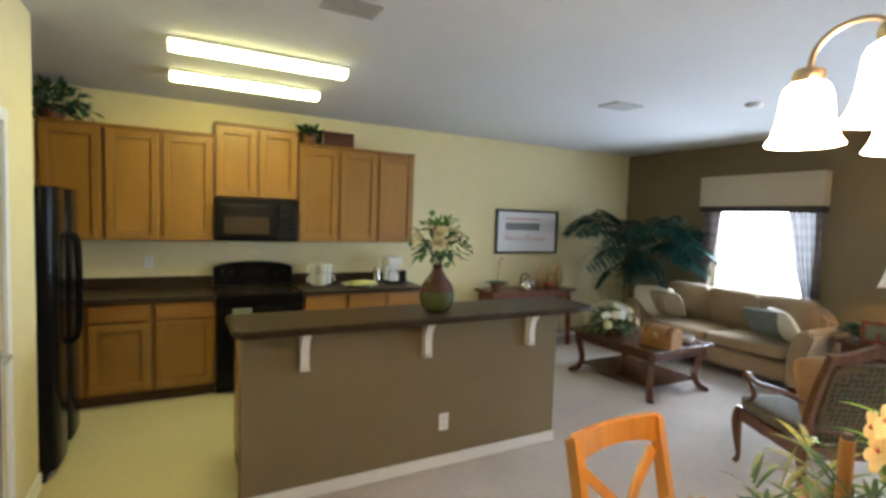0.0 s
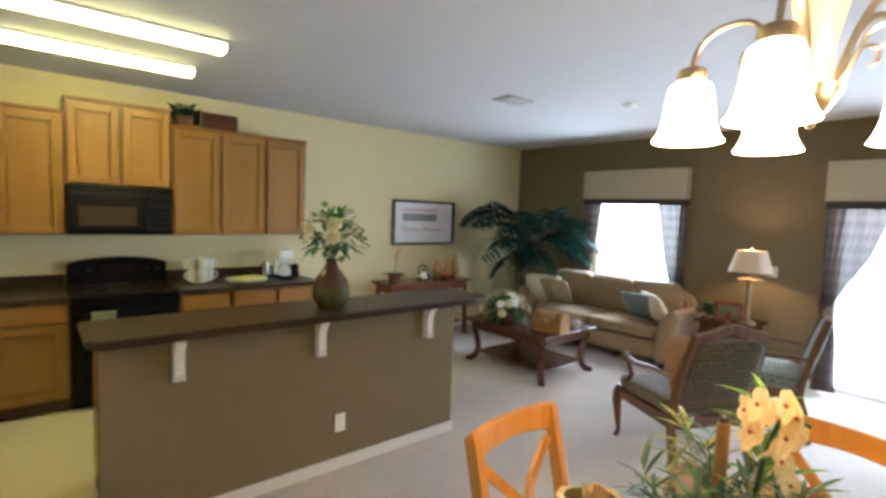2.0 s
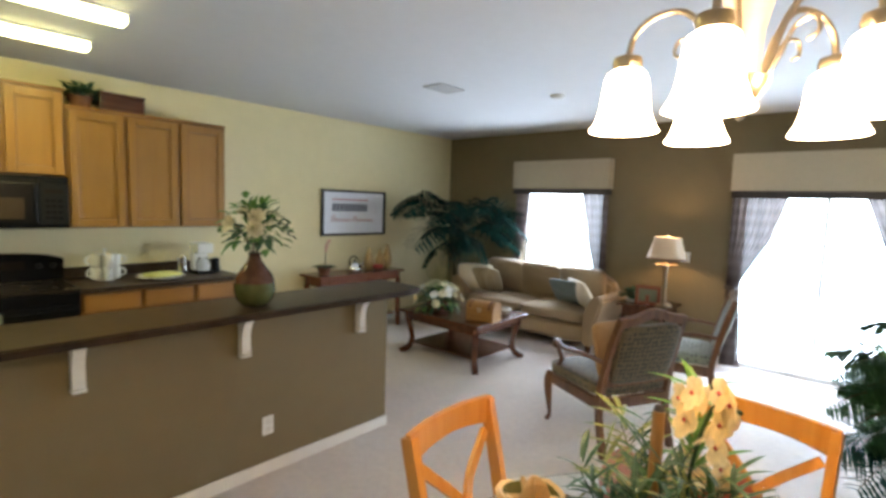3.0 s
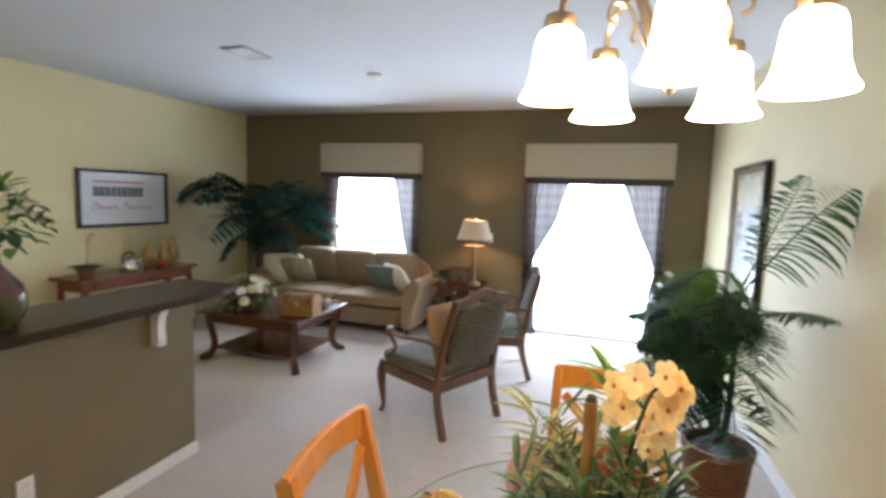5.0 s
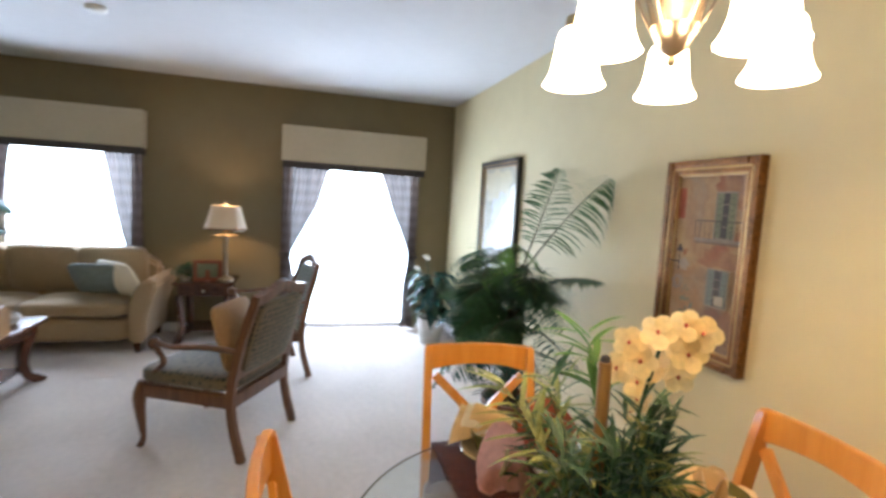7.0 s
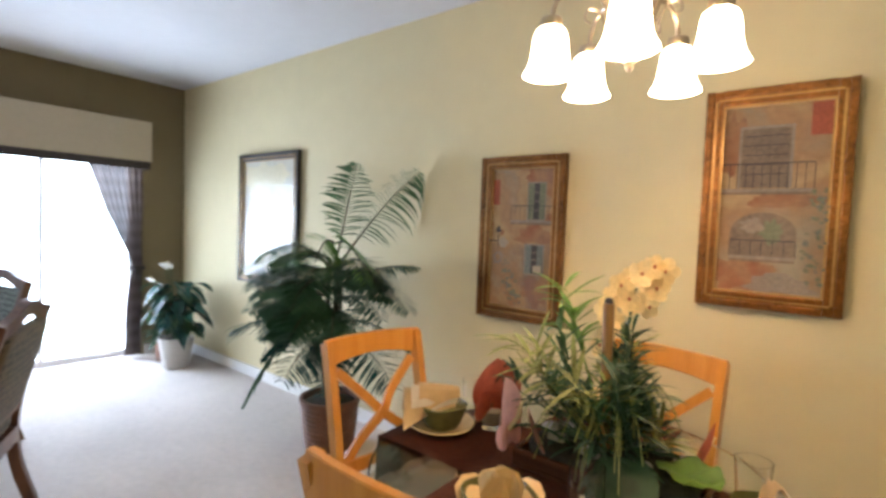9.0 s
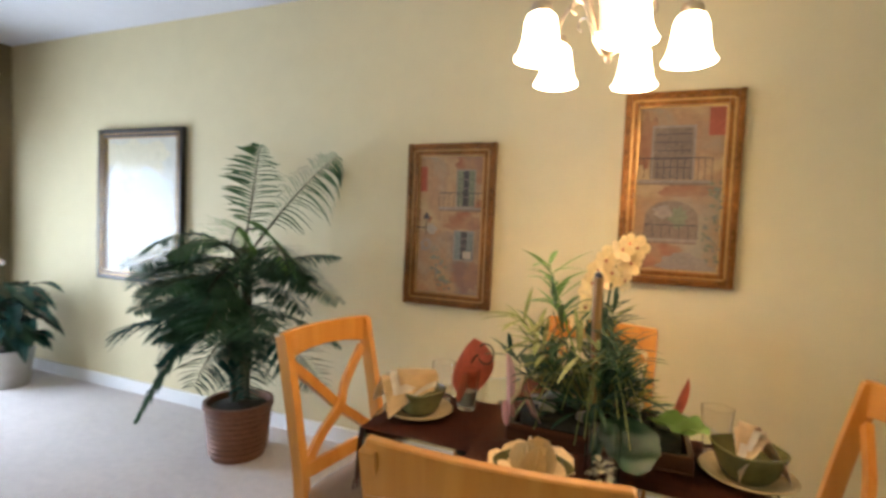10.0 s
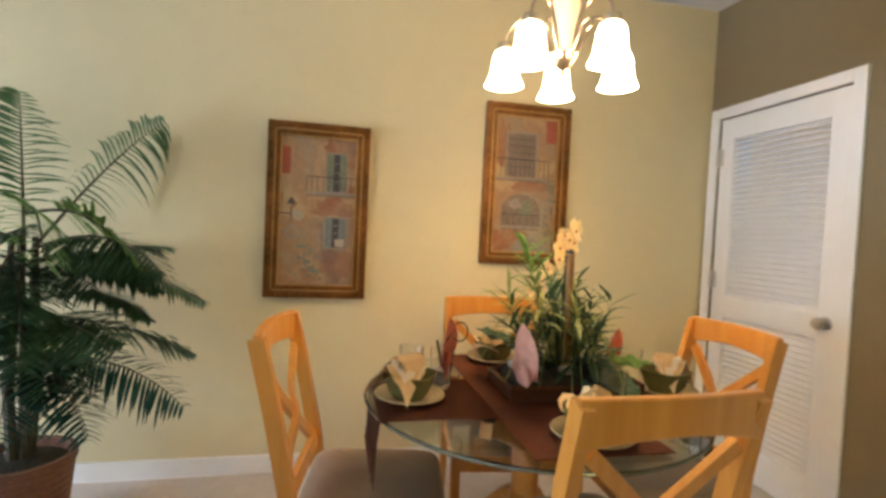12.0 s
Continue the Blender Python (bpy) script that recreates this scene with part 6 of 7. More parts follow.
painting(1.915, 2.42, 0.908, 1.795, "bronze framed painting of a balcony and shutters", "frame_gold", 0.062, "terra", balcony)
painting(0.80, 1.295, 1.12, 2.005, "bronze framed painting of an archway and balcony", "frame_gold", 0.062, "plaster", archway)
pc, iw, ih = painting(4.16, 5.03, 0.84, 1.957, "dark framed misty landscape print under glass", "frame_black", 0.06, "paint_mist", landscape)
part("glazing", boxes((-iw, iw, 0.028, 0.030, -ih, ih)), "picture_glass", pc).visible_shadow = False


# ---- dining corner ----
def dining_chair(m):
    c = thing("dining_chair", "honey orange wooden dining chair with crossed back", "chair", m, "chairs round the table")
    hw, by, fy, top = 0.208, -0.20, 0.21, 0.972

    def back(z):
        return by - 0.005 - 0.10 * max(0.0, (z - 0.45) / 0.5) ** 1.3

    for x in (-1, 1):
        bm = bmesh.new()
        bar(bm, spline([(x * hw, y, z) for y, z in ((by - 0.05, 0.0), (by - 0.01, 0.22), (by, 0.45), (back(0.65), 0.65), (back(0.80), 0.80), (back(top - 0.012), top - 0.012))], 4), 0.046, 0.030, (1, 0, 0))
        part("back_post", bm, "orange", c)
        bm = bmesh.new()
        bar(bm, ((x * (hw - 0.005), fy - 0.02, 0.0), (x * (hw - 0.002), fy - 0.02, 0.425)), 0.036, 0.036, (1, 0, 0))
        part("front_leg", bm, "orange", c)
        part("side_rail", boxes((x * (hw - 0.004) - 0.011, x * (hw - 0.004) + 0.011, by + 0.02, fy - 0.04, 0.365, 0.425), bev=0.003), "orange", c)
    zc = top - 0.045
    bm = bmesh.new()
    rows = []
    for i in range(13):
        u = -1 + i / 6
        y = back(zc) - 0.026 * (1 - u * u)
        lo = top - 0.105 + 0.028 * (1 - u * u)
        hi = top + 0.004 * (1 - u * u)
        rows.append([bm.verts.new((u * (hw + 0.012), y + dy, z)) for dy, z in ((-0.012, lo), (0.012, lo), (0.008, hi), (-0.016, hi))])
    for a, b in zip(rows, rows[1:]):
        for k in range(4):
            bm.faces.new((a[k], a[(k + 1) % 4], b[(k + 1) % 4], b[k]))
    bm.faces.new(rows[0][::-1]), bm.faces.new(rows[-1])
    bmesh.ops.bevel(bm, geom=bm.edges[:], offset=0.003, segments=1, affect="EDGES")
    part("top_rail", bm, "orange", c)
    bm = bmesh.new()
    bar(bm, ((-hw + 0.014, back(0.52) + 0.004, 0.52), (hw - 0.014, back(0.52) + 0.004, 0.52)), 0.045, 0.02, (0, 1, 0.2))
    part("lower_back_rail", bm, "orange", c)
    for s in (-1, 1):
        pts = [(s * hw * 0.86, back(0.855) - 0.01, 0.855), (s * hw * 0.30, back(0.75) - 0.012, 0.745), (0, back(0.68) - 0.006 * s, 0.68), (-s * hw * 0.45, back(0.61) - 0.006, 0.605), (-s * hw * 0.88, back(0.53), 0.53)]
        bm = bmesh.new()
        bar(bm, spline(pts, 5), 0.034, 0.018 + 0.001 * s, (0, 1, 0.2))
        part("cross_brace", bm, "orange", c)
    part("front_rail", boxes((-hw + 0.02, hw - 0.02, fy - 0.032, fy - 0.01, 0.365, 0.425), bev=0.003), "orange", c)
    part("seat", cushion(2 * hw + 0.03, fy - by + 0.03, 0.065, 0.3, 10, 6, (0, (fy + by) / 2 + 0.015, 0.42)), "seat", c, "brown suede upholstered seat", "all")
    return c


TX, TY, TR, TZ = 1.40, 1.05, 0.56, 0.735
north_chair = dining_chair(pose(1.413, 1.462, 0, 0, 0, 183))
copy_thing(north_chair, pose(1.938, 1.052, 0, 0, 0, 82))
copy_thing(north_chair, pose(0.889, 1.028, 0, 0, 0, -92))
copy_thing(north_chair, pose(1.364, 0.665, 0, 0, 0, -7))


def dining_table():
    t = thing("dining_table", "round glass dining table on a wooden base", "table", pose(TX, TY, 0))
    g = part("glass_top", lathe([(0.0, TZ - 0.012), (TR - 0.004, TZ - 0.012), (TR, TZ - 0.008), (TR, TZ - 0.004), (TR - 0.004, TZ), (0.0, TZ)], 72), "tableglass", t, "clear glass top with rounded edge", True)
    g.visible_shadow = False
    part("glass_edge", lathe([(TR + 0.0005, TZ - 0.0105), (TR + 0.003, TZ - 0.006), (TR + 0.0005, TZ - 0.0015)], 72), "glass_rim", t, "green tinted polished glass edge", True)
    part("column", lathe([(0, 0.30), (0.05, 0.30), (0.06, 0.36), (0.045, 0.42), (0.05, 0.57), (0.07, 0.62), (0.07, 0.645), (0, 0.645)], 20), "orange", t, smooth=True)
    for i in range(4):
        a = radians(45 + 90 * i)
        ca, sa = math.cos(a), math.sin(a)
        bm = bmesh.new()
        bar(bm, spline([(r * ca, r * sa, z) for r, z in ((0.34, 0.0), (0.26, 0.14), (0.10, 0.33), (0.03, 0.38))], 5), 0.055, 0.045, (-sa, ca, 0))
        part("leg", bm, "orange", t)
        bm = bmesh.new()
        bar(bm, spline([(r * ca, r * sa, z) for r, z in ((0.03, TZ - 0.175), (0.12, TZ - 0.125), (0.26, TZ - 0.052), (0.32, TZ - 0.0375))], 5), 0.045, 0.04, (-sa, ca, 0))
        part("support_arm", bm, "orange", t)
        part("glass_pad", lathe([(0, 0), (0.018, 0), (0.018, 0.004), (0, 0.004)], 12, at=(0.30 * ca, 0.30 * sa, TZ - 0.0165)), "blackmat", t)


dining_table()


def runner(m, label, length, w):
    r = thing("table_runner", label, "table runner", m, "table runners")
    bm = bmesh.new()
    prof = [(-length - 0.012, -0.16), (-length - 0.008, -0.05), (-length - 0.002, 0.0)] + [(length * (-1 + 2 * i / 20), 0.002) for i in range(1, 20)] + [(length + 0.002, 0.0), (length + 0.008, -0.05), (length + 0.012, -0.16)]
    rows = []
    for x, z in prof:
        rows.append([bm.verts.new((x, w * (-1 + 2 * j / 12) * (1 + 0.02 * math.sin(x * 9)), z + 0.004 + (0.006 * math.sin(j * 1.7 + x * 5) if z < -0.01 else 0.0008 * math.sin(j * 2.1 + x * 23)))) for j in range(13)])
    for a, b in zip(rows, rows[1:]):
        for j in range(12):
            bm.faces.new((a[j], a[j + 1], b[j + 1], b[j]))
    ret = bmesh.ops.solidify(bm, geom=bm.faces[:], thickness=0.0025)
    part("cloth", bm, "runner", r, smooth="all")
    for sx in (-1, 1):
        fr = bmesh.new()
        rg = random.Random(4)
        for j in range(60):
            y = -w + 2 * w * j / 59
            tube(((sx * (length + 0.012), y, -0.155), (sx * (length + 0.014 + rg.uniform(-0.004, 0.004)), y + rg.uniform(-0.005, 0.005), -0.19)), 0.0016, 4, fr)
        part("fringe", fr, "runner", r)


runner(pose(TX, TY + 0.04, TZ + 0.001), "russet brown woven runner hanging over the table edge", TR - 0.03, 0.19)
r2 = thing("table_mat", "russet brown woven mat across the table", "table runner", pose(TX, TY, TZ + 0.0075))
part("cloth", boxes((-0.19, 0.19, -0.50, 0.50, 0.0, 0.003), bev=0.001), "runner", r2)


def napkin_fold(parent, seed, folds, r, h):
    rng = random.Random(seed)
    for i in range(folds):
        a = 6.283 * i / folds + rng.uniform(-0.3, 0.3)
        d = Vector((math.cos(a), math.sin(a), 0))
        up = Vector((0, 0, rng.uniform(0.75, 1.05)))
        part("cloth_fold", petal(bmesh.new(), (0.012 * d.x, 0.012 * d.y, 0.008), d * 0.8 + up, up - d * 0.6, r * 1.15, r * 1.25, rng.uniform(-0.35, -0.1)), "napkin", parent, smooth="all")
        part("cloth_fold", petal(bmesh.new(), (0.01 * d.y, -0.01 * d.x, 0.015), d * 0.4 + up, up * 0.3 - d, r * 1.05, r * 0.9, rng.uniform(0.1, 0.4)), "napkin", parent, smooth="all")


def napkin_drape(parent, out, length, spread):
    """A pleated napkin that stands in the bowl and spills over its rim towards out."""
    d = Vector((math.cos(out), math.sin(out), 0))
    side = Vector((-d.y, d.x, 0))
    for layer in range(3):
        bm = bmesh.new()
        rows = []
        for i in range(9):
            v = i / 8
            row = []
            for j in range(11):
                u = -1 + j / 5
                w = spread * (0.35 + 0.65 * v) * (1 - 0.12 * layer)
                pleat = 0.006 * math.cos(u * 9 + layer)
                p = d * (length * (v - 0.25) * (1 - 0.10 * layer) - 0.012 * layer) + side * (w * u) + Vector((0, 0, 0.062 + 0.012 * layer + 0.045 * (1 - u * u) * (0.5 + 0.5 * v) - 0.055 * v * v * abs(u) + pleat))
                row.append(bm.verts.new(p))
            rows.append(row)
        for a, b in zip(rows, rows[1:]):
            for j in range(10):
                bm.faces.new((a[j], a[j + 1], b[j + 1], b[j]))
        bmesh.ops.solidify(bm, geom=bm.faces[:], thickness=0.002)
        part("cloth_fold", bm, "napkin" if layer != 1 else "pillow_cream", parent, smooth="all")


def place_setting(x, y, turn, z, seed):
    m = pose(x, y, z, 0, 0, turn)
    p = thing("dinner_plate", "cream glazed plate under a green bowl", "plate", m, "dinner plates")
    part("dish", lathe([(0.0, 0.0), (0.07, 0.0), (0.105, 0.014), (0.112, 0.018), (0.109, 0.022), (0.068, 0.006), (0, 0.006)], 32), "plate", p, smooth=True)
    b = thing("soup_bowl", "olive green glazed square bowl", "bowl", m @ pose(0, 0, 0.0065), "soup bowls")
    part("bowl", lathe([(0.0, 0.0), (0.05, 0.0), (0.065, 0.02), (0.085, 0.075), (0.08, 0.077), (0.06, 0.024), (0.045, 0.008), (0, 0.007)], 32, wobble=0.05, lobes=4), "bowl", b, smooth=True)
    n = thing("folded_napkin", "gold cream cloth napkin folded in the bowl", "napkin", m @ pose(0, 0, 0.02), "napkins")
    if seed == 1:
        napkin_drape(n, radians(25), 0.17, 0.085)
    elif seed == 2:
        napkin_drape(n, radians(40), 0.10, 0.062)
    else:
        napkin_fold(n, seed, 5, 0.098, 0.085)


ZT = TZ + 0.0115
place_setting(1.825, 1.095, 20, TZ + 0.009, 1)
place_setting(0.91, 1.10, 70, TZ + 0.009, 2)
place_setting(1.385, 1.445, 10, ZT, 3)
place_setting(TX, TY - 0.40, 50, ZT, 4)


def tumbler(x, y, z, flower, label):
    g = thing("water_glass", label, "glass", pose(x, y, z), "water glasses")
    part("glass", lathe([(0.0, 0.0), (0.03, 0.0), (0.032, 0.01), (0.042, 0.13), (0.040, 0.13), (0.030, 0.014), (0.0, 0.012)], 24), "clear", g, smooth=True)
    if not flower:
        return
    part("gel_beads", lathe([(0.0, 0.0135), (0.029, 0.0145), (0.033, 0.06), (0.0, 0.066)], 16), "clay", g)
    f = thing("anthurium_flower", "coral red anthurium bloom standing in a glass", "flowers", pose(x, y, z + 0.07))
    part("stalk", tube(((0, 0, 0), (0.01, 0.0, 0.05), (0.02, 0.0, 0.09)), 0.004, 6), "leaf", f)
    bm = bmesh.new()
    leaf(bm, (0.0, -0.01, -0.02), (-0.02, 0.01, 0.17), 0.18, up=(-0.85, 0.5, 0.1), fold=0.10, n=10)
    petal(bm, (-0.004, -0.01, 0.0), (0.1, -0.9, 0.35), (-0.85, 0.5, 0.1), 0.09, 0.10, 0.1)
    petal(bm, (-0.004, 0.01, 0.0), (0.1, 0.9, 0.35), (-0.85, 0.5, 0.1), 0.09, 0.10, 0.1)
    part("spathe", bm, "anthurium", f, smooth="all")
    cu = [(-0.06 - 0.028 * math.cos(a), 0.0, 0.12 + 0.034 * math.sin(a)) for a in (0.6 * i - 3.0 for i in range(10))]
    part("tendril", tube([(0.0, 0, 0.07)] + cu, 0.003, 5), "stem", f)


tumbler(1.70, 0.985, TZ + 0.009, True, "clear glass tumbler holding a red bloom")
tumbler(0.965, 0.974, TZ + 0.009, False, "clear empty glass tumbler")
tumbler(1.80, 0.945, TZ + 0.009, False, "clear empty glass tumbler")


def centrepiece():
    c = thing("centrepiece", "tropical flower arrangement on a wooden tray", "flower arrangement", pose(1.275, 1.047, ZT))
    part("tray", boxes((-0.24, 0.24, -0.12, 0.12, 0.0, 0.012), (-0.24, 0.24, -0.12, -0.105, 0.0122, 0.05), (-0.24, 0.24, 0.105, 0.12, 0.0122, 0.05), (-0.24, -0.225, -0.1048, 0.1048, 0.0122, 0.05), (0.225, 0.24, -0.1048, 0.1048, 0.0122, 0.05), bev=0.003), "cherry", c)
    part("moss_bed", cushion(0.43, 0.20, 0.08, 0.5, 8, 7, (0, 0, 0.0125)), "soil", c, smooth="all")
    rng = random.Random(14)
    for i in range(9):
        a = i * 0.7
        part("river_stone", cushion(0.05, 0.04, 0.03, 0.6, 4, i, (0.18 * math.cos(a), 0.08 * math.sin(a), 0.075)), "clay", c, smooth="all")
    part("bamboo_cane", tube(((0.01, 0.04, 0.06), (0.015, 0.04, 0.2), (0.02, 0.04, 0.475)), 0.014, 10), "bamboo", c, "upright bamboo cane", True)
    part("cane_tip", lathe([(0, 0), (0.012, 0.0), (0.009, 0.012), (0, 0.016)], 10, at=(0.02, 0.04, 0.476)), "paint_dark", c)

    def east(a):
        # the foliage is fuller on the east side
        return math.cos(a) * (1.0 if math.cos(a) > 0 else 0.5)

    def spray(name, base, tip, n, ll, w, m):
        bm = bmesh.new()
        b, t = Vector(base), Vector(tip)
        pts = [b.lerp(t, i / 8) + Vector((0, 0, -0.03 * (i / 8) ** 2)) for i in range(9)]
        tube(pts, [0.004 - 0.0003 * i for i in range(9)], 5, bm)
        d = (t - b).normalized()
        for k in range(n):
            p = b.lerp(t, 0.58 + 0.42 * k / (n - 1))
            v = Vector((rng.uniform(-1, 1), rng.uniform(-1, 1), rng.uniform(-0.3, 0.5))).normalized()
            leaf(bm, p, p + (d * 0.65 + v).normalized() * ll * rng.uniform(0.9, 1.4), w * 0.62, droop=ll * 0.28, n=5)
        part(name, bm, m, c)

    for k in range(20):
        a = rng.uniform(0, 6.283)
        e = rng.uniform(0.10, 0.22)
        spray("leaf_spray", (0.06 * math.cos(a), 0.05 * math.sin(a), 0.07), (e * east(a), e * math.sin(a), rng.uniform(0.14, 0.36)), 12, 0.095, 0.019, rng.choice(("leaf_var", "leaf", "leaf", "leaf_mid")))
    for k in range(9):
        a = rng.uniform(0, 6.283)
        spray("upright_leaf_spray", (0.03 * math.cos(a), 0.03 * math.sin(a), 0.07), (0.02 + 0.09 * east(a), 0.09 * math.sin(a), rng.uniform(0.28, 0.42)), 11, 0.09, 0.018, rng.choice(("leaf_var", "leaf", "leaf_mid")))
    spray("tall_leaf_spray", (0.02, -0.02, 0.08), (0.165, -0.01, 0.50), 24, 0.115, 0.030, "leaf_light")
    spray("tall_leaf_spray", (0.05, 0.0, 0.08), (0.20, 0.19, 0.37), 18, 0.11, 0.024, "leaf_var")
    for tip, m in (((0.24, 0.03, 0.34), "leaf_var"), ((0.20, -0.07, 0.29), "leaf_mid"), ((-0.06, 0.06, 0.33), "leaf"), ((0.13, 0.11, 0.41), "leaf_mid"), ((0.05, 0.17, 0.30), "leaf_var"), ((-0.08, -0.03, 0.25), "leaf"), ((0.25, 0.10, 0.24), "leaf")):
        spray("side_leaf_spray", (tip[0] * 0.2, tip[1] * 0.2, 0.08), tip, 13, 0.105, 0.022, m)
    part("dark_leaves", bush(rng, 90, 0.13, 0.16, 1.0, 0.026, 0.10, (0, 0, 0.09)), "leaf", c)
    gr = bmesh.new()
    for _ in range(44):
        a, e = rng.uniform(0, 6.283), rng.uniform(0.12, 0.30)
        tube(curve((0.03 * math.cos(a), 0.03 * math.sin(a), 0.08), (e * 0.5 * east(a), e * 0.5 * math.sin(a), rng.uniform(0.26, 0.40)), (e * east(a), e * math.sin(a), rng.uniform(0.03, 0.2)), 6), 0.0018, 4, gr)
    part("arching_grass", gr, "leaf_var", c)
    # orchid spray leaning to the south-west, its lower blooms hanging
    sp = spline(((0.0, -0.02, 0.08), (0.0, -0.03, 0.30), (-0.01, -0.05, 0.45), (-0.02, -0.08, 0.54), (-0.07, -0.13, 0.55)), 5)
    part("orchid_stem", tube(sp, 0.004, 6), "leaf", c)
    for x, y, z, r in ((-0.13, -0.13, 0.54, 0.044), (-0.10, -0.10, 0.55, 0.038), (-0.08, -0.11, 0.50, 0.042), (-0.05, -0.06, 0.515, 0.038), (-0.055, -0.07, 0.445, 0.046), (-0.01, -0.03, 0.47, 0.038),
                       (0.02, -0.08, 0.39, 0.042), (-0.09, -0.10, 0.44, 0.038), (0.04, -0.09, 0.35, 0.038), (0.05, -0.10, 0.31, 0.040), (-0.11, -0.11, 0.49, 0.042), (-0.03, 0.0, 0.50, 0.040), (-0.08, -0.04, 0.53, 0.042), (0.01, 0.0, 0.43, 0.040), (-0.05, -0.02, 0.46, 0.040)):
        f = Vector((rng.uniform(-1.0, 0.2), 0.75 + rng.uniform(-0.4, 0.3), rng.uniform(-0.05, 0.35)))
        q = Vector(((x + 0.045) * 0.84, -0.01 + y * 0.86, z + 0.02))
        b = part("orchid_bloom", blossom(bmesh.new(), q, r * 0.92, f, rng, 5, 0.25, 0.92), "petal_gold", c)
        part("orchid_lip", lathe([(0, -0.005), (0.005, 0.0), (0, 0.006)], 8, at=q + f.normalized() * 0.012), "petal_red", b, smooth=True)
    for x, y, z, s in ((0.15, 0.10, 0.12, 0.6), (-0.18, -0.03, 0.14, 0.7)):
        bm = bmesh.new()
        d = Vector((x, y, 0)).normalized()
        leaf(bm, (x, y, z - 0.06), (x + d.x * 0.05, y + d.y * 0.05, z + 0.10 * s), 0.10 * s, up=d, fold=0.2, n=8)
        a = part("anthurium_spathe", bm, "pink" if x > 0 else "anthurium", c, smooth="all")
        part("spadix", tube(((x + d.x * 0.01, y + d.y * 0.01, z - 0.04), (x + d.x * 0.05, y + d.y * 0.05, z + 0.03)), 0.005, 6), "petal_white", a, smooth=True)
    bm = bmesh.new()
    face = Vector((-0.9, -0.1, 0.25))
    leaf(bm, (0.23, 0.165, 0.075), (0.235, 0.185, 0.265), 0.145, up=face, fold=0.12, n=10)
    petal(bm, (0.23, 0.165, 0.13), (0, 1, -0.75), face, 0.075, 0.07, 0.1)
    petal(bm, (0.23, 0.165, 0.13), (0, -1, -0.75), face, 0.075, 0.07, 0.1)
    a = part("anthurium_spathe", bm, "pink", c, "broad pale pink spathe", "all")
    part("spadix", tube(((0.228, 0.165, 0.12), (0.20, 0.168, 0.16), (0.19, 0.17, 0.205)), [0.006, 0.006, 0.004], 6), "petal_white", a, smooth=True)
    part("spathe_stalk", tube(curve((0.08, 0.05, 0.07), (0.17, 0.11, 0.16), (0.232, 0.165, 0.12), 6), 0.004, 6), "leaf", a, smooth=True)
    for x, y, tx, ty, tz in ((-0.06, 0.09, -0.11, 0.27, 0.02), (-0.14, 0.03, -0.27, 0.11, 0.09), (0.10, -0.10, 0.28, -0.16, 0.16)):
        bm = bmesh.new()
        leaf(bm, (x, y, 0.10), (tx, ty, tz), 0.15, fold=0.15, droop=-0.02, n=10)
        for v in bm.verts:
            v.co.z += 0.012 * math.sin(v.co.x * 90) * math.cos(v.co.y * 70)
        part("broad_leaf", bm, "leaf_light" if tx < -0.2 else "leaf", c, "broad split green leaf", "all")
    g = thing("cylinder_vase", "clear glass cylinder vase with seed heads", "vase", pose(1.246, 1.306, ZT))
    part("glass", lathe([(0, 0), (0.04, 0), (0.04, 0.14), (0.0375, 0.14), (0.0375, 0.006), (0, 0.006)], 24), "clear", g, smooth=True)
    part("seed_heads", bush(rng, 30, 0.03, 0.025, 1.0, 0.015, 0.02, (0, 0, 0.03)), "petal_white", g)


centrepiece()


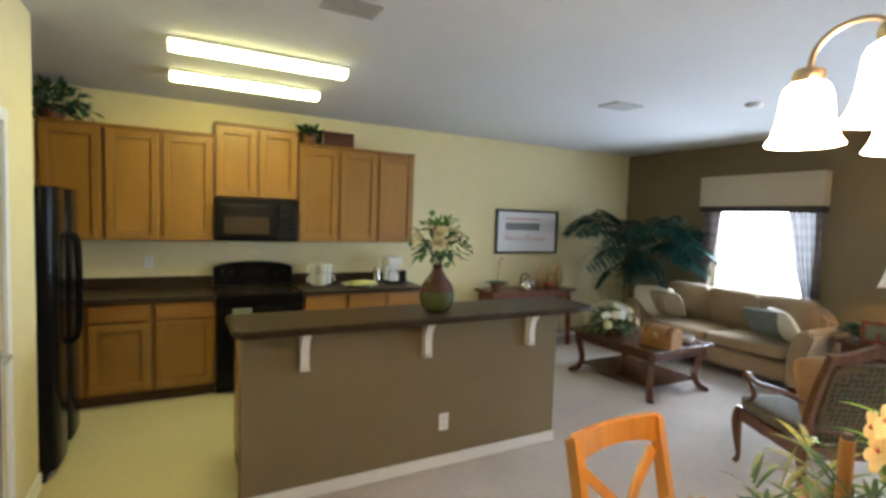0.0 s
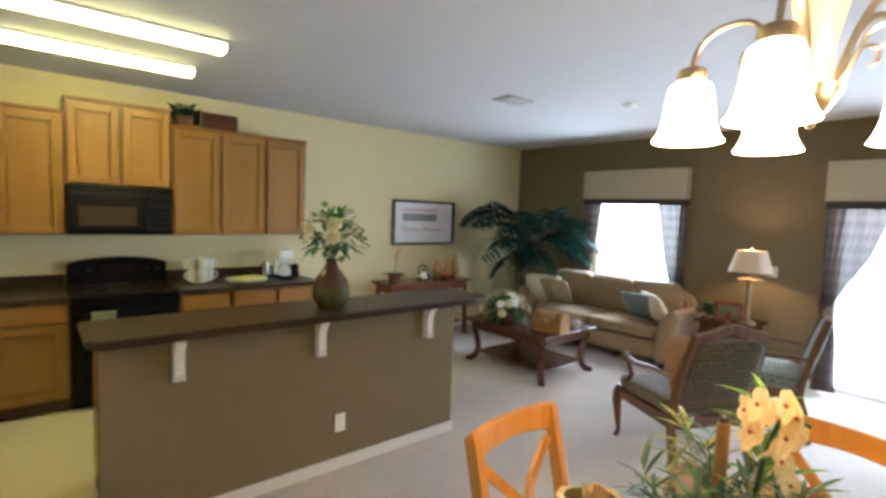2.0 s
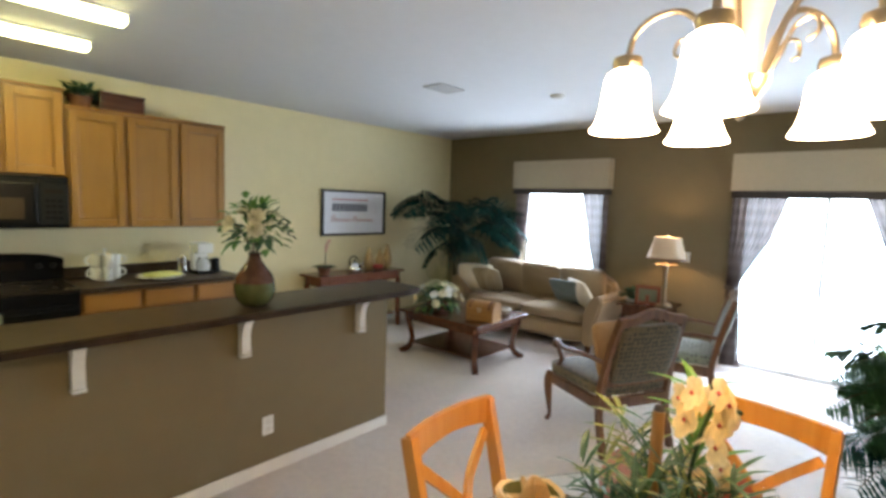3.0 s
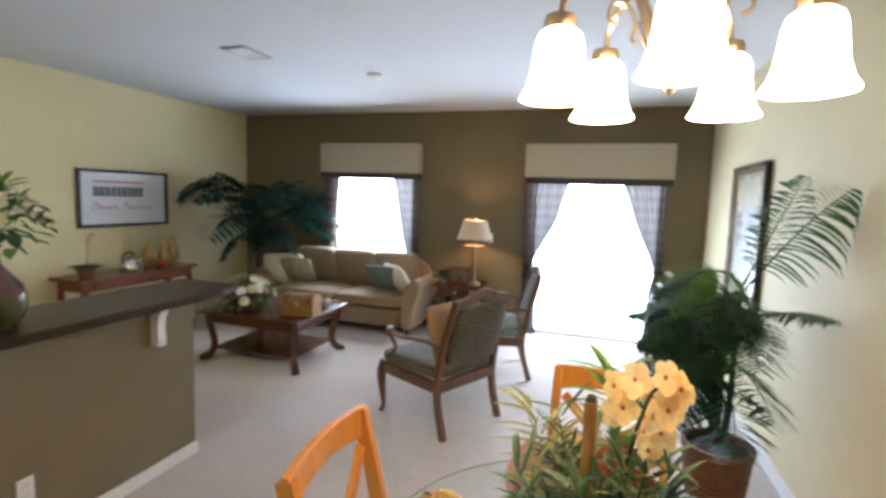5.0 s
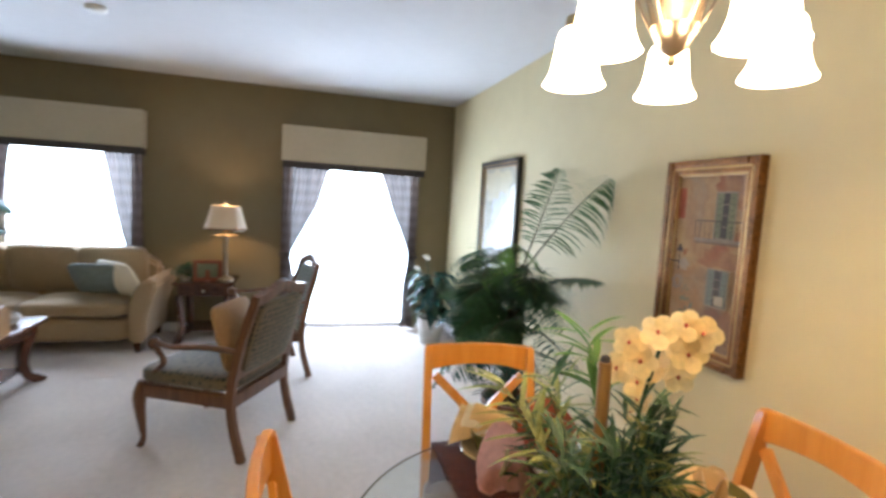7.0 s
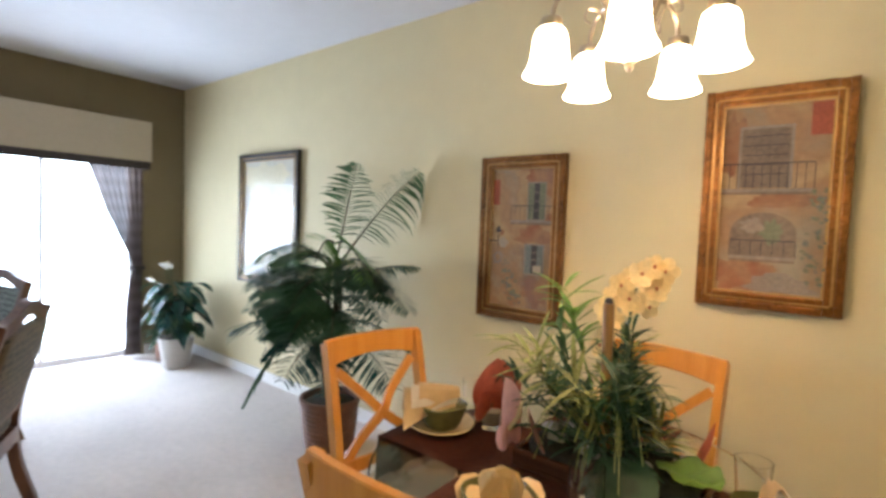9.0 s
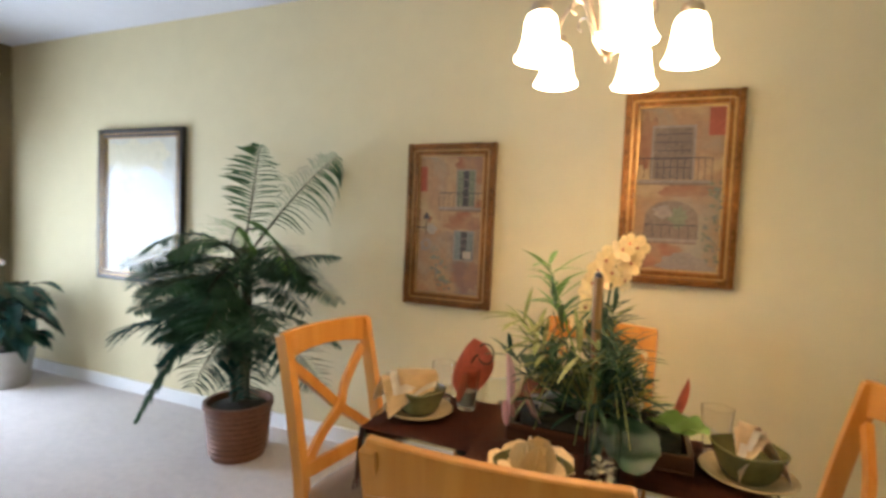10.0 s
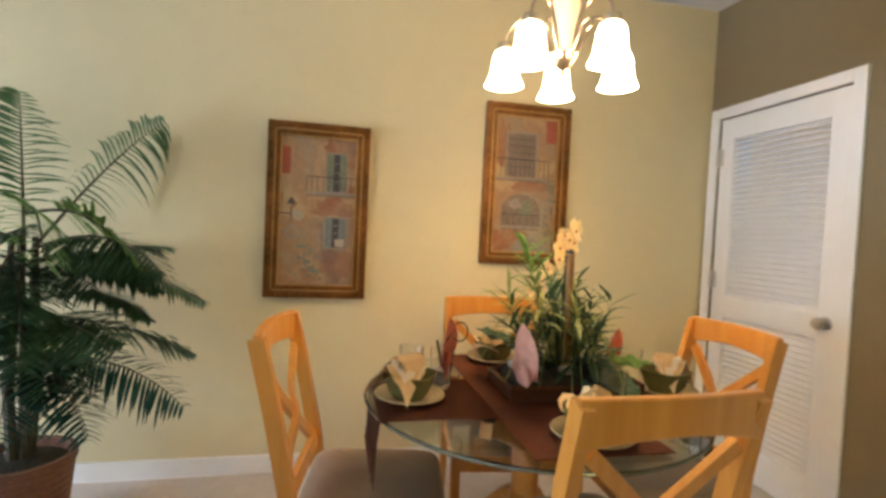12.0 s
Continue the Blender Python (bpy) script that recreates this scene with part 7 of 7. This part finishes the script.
def chandelier():
    CX, CY, K, Z0 = 1.312, 0.983, 0.87, 1.863

    def up(z):
        return Z0 + (z - 1.785) * K

    def turned(profile):
        return [(r * K, up(z)) for r, z in profile]

    c = thing("chandelier", "brass chandelier with five lit frosted bell shades", "chandelier", pose(CX, CY, 0))
    part("hub", lathe(turned([(0.0, 1.763), (0.009, 1.769), (0.012, 1.78), (0.007, 1.788), (0.03, 1.803), (0.052, 1.84), (0.056, 1.856), (0.045, 1.860), (0, 1.860)]), 24), "brass", c, smooth=True)
    part("glass_column", lathe(turned([(0.035, 1.8605), (0.032, 1.90), (0.036, 1.96), (0.052, 2.03), (0.056, 2.06), (0.048, 2.09), (0.022, 2.105), (0, 2.106)]), 28), "vaseglass", c, "cream frosted glass column", True)
    part("top_cap", lathe(turned([(0.024, 2.1065), (0.032, 2.12), (0.018, 2.135), (0.009, 2.15), (0.009, 2.17), (0, 2.17)]), 20), "brass", c, smooth=True)
    for i in range(13):
        z = 2.25 + i * 0.031
        k = part("chain_link", tube([(0.010 * math.cos(a) , 0, z + 0.020 * math.sin(a)) for a in (6.283 * j / 12 for j in range(13))], 0.0025, 5), "brass", c, smooth=True)
        k.rotation_euler = (0, 0, (i % 2) * 1.571)
    part("canopy", lathe([(0.0, 2.645), (0.02, 2.645), (0.05, 2.66), (0.062, CEIL - 0.0005), (0, CEIL - 0.0005)], 24), "brass", c, smooth=True)
    for i in range(5):
        a = radians(251 + 72 * i)
        ca, sa = math.cos(a), math.sin(a)

        def at(r, z):
            return (r * K * ca, r * K * sa, up(z))

        arm = part("arm", tube(spline([at(r, z) for r, z in ((0.045, 1.85), (0.058, 1.90), (0.085, 1.97), (0.13, 2.02), (0.195, 2.015), (0.236, 1.975), (0.248, 1.923))], 5), 0.0065, 8), "brass", c, smooth=True)
        part("scroll", tube(spline([at(r, z) for r, z in ((0.05, 1.85), (0.078, 1.90), (0.10, 1.945), (0.135, 1.955), (0.145, 1.925), (0.125, 1.91))], 4), 0.004, 6), "brass", arm, smooth=True)
        ctr = (0.248 * K * ca, 0.248 * K * sa, 0)
        part("socket_cup", lathe(turned([(0.012, 1.933), (0.032, 1.925), (0.036, 1.910), (0.031, 1.898), (0.03, 1.885), (0.0, 1.885)]), 20, at=ctr), "brass", arm, smooth=True)
        prof = [(0.033, 1.895), (0.045, 1.886), (0.052, 1.866), (0.056, 1.83), (0.061, 1.795), (0.070, 1.768), (0.082, 1.748), (0.0795, 1.7465), (0.067, 1.768), (0.058, 1.795), (0.053, 1.83), (0.049, 1.866)]
        part("bell_shade", lathe(turned(prof), 36, at=ctr, wobble=0.012, lobes=12), "shade", arm, "lit frosted glass bell shade", True)
        bulb = new("chandelier_bulb", bpy.data.lights.new("chandelier_bulb", "POINT"))
        bulb.data.energy, bulb.data.color, bulb.data.shadow_soft_size = 3.0, (1.0, 0.62, 0.28), 0.025
        bulb.location = (CX + ctr[0], CY + ctr[1], up(1.80))


chandelier()
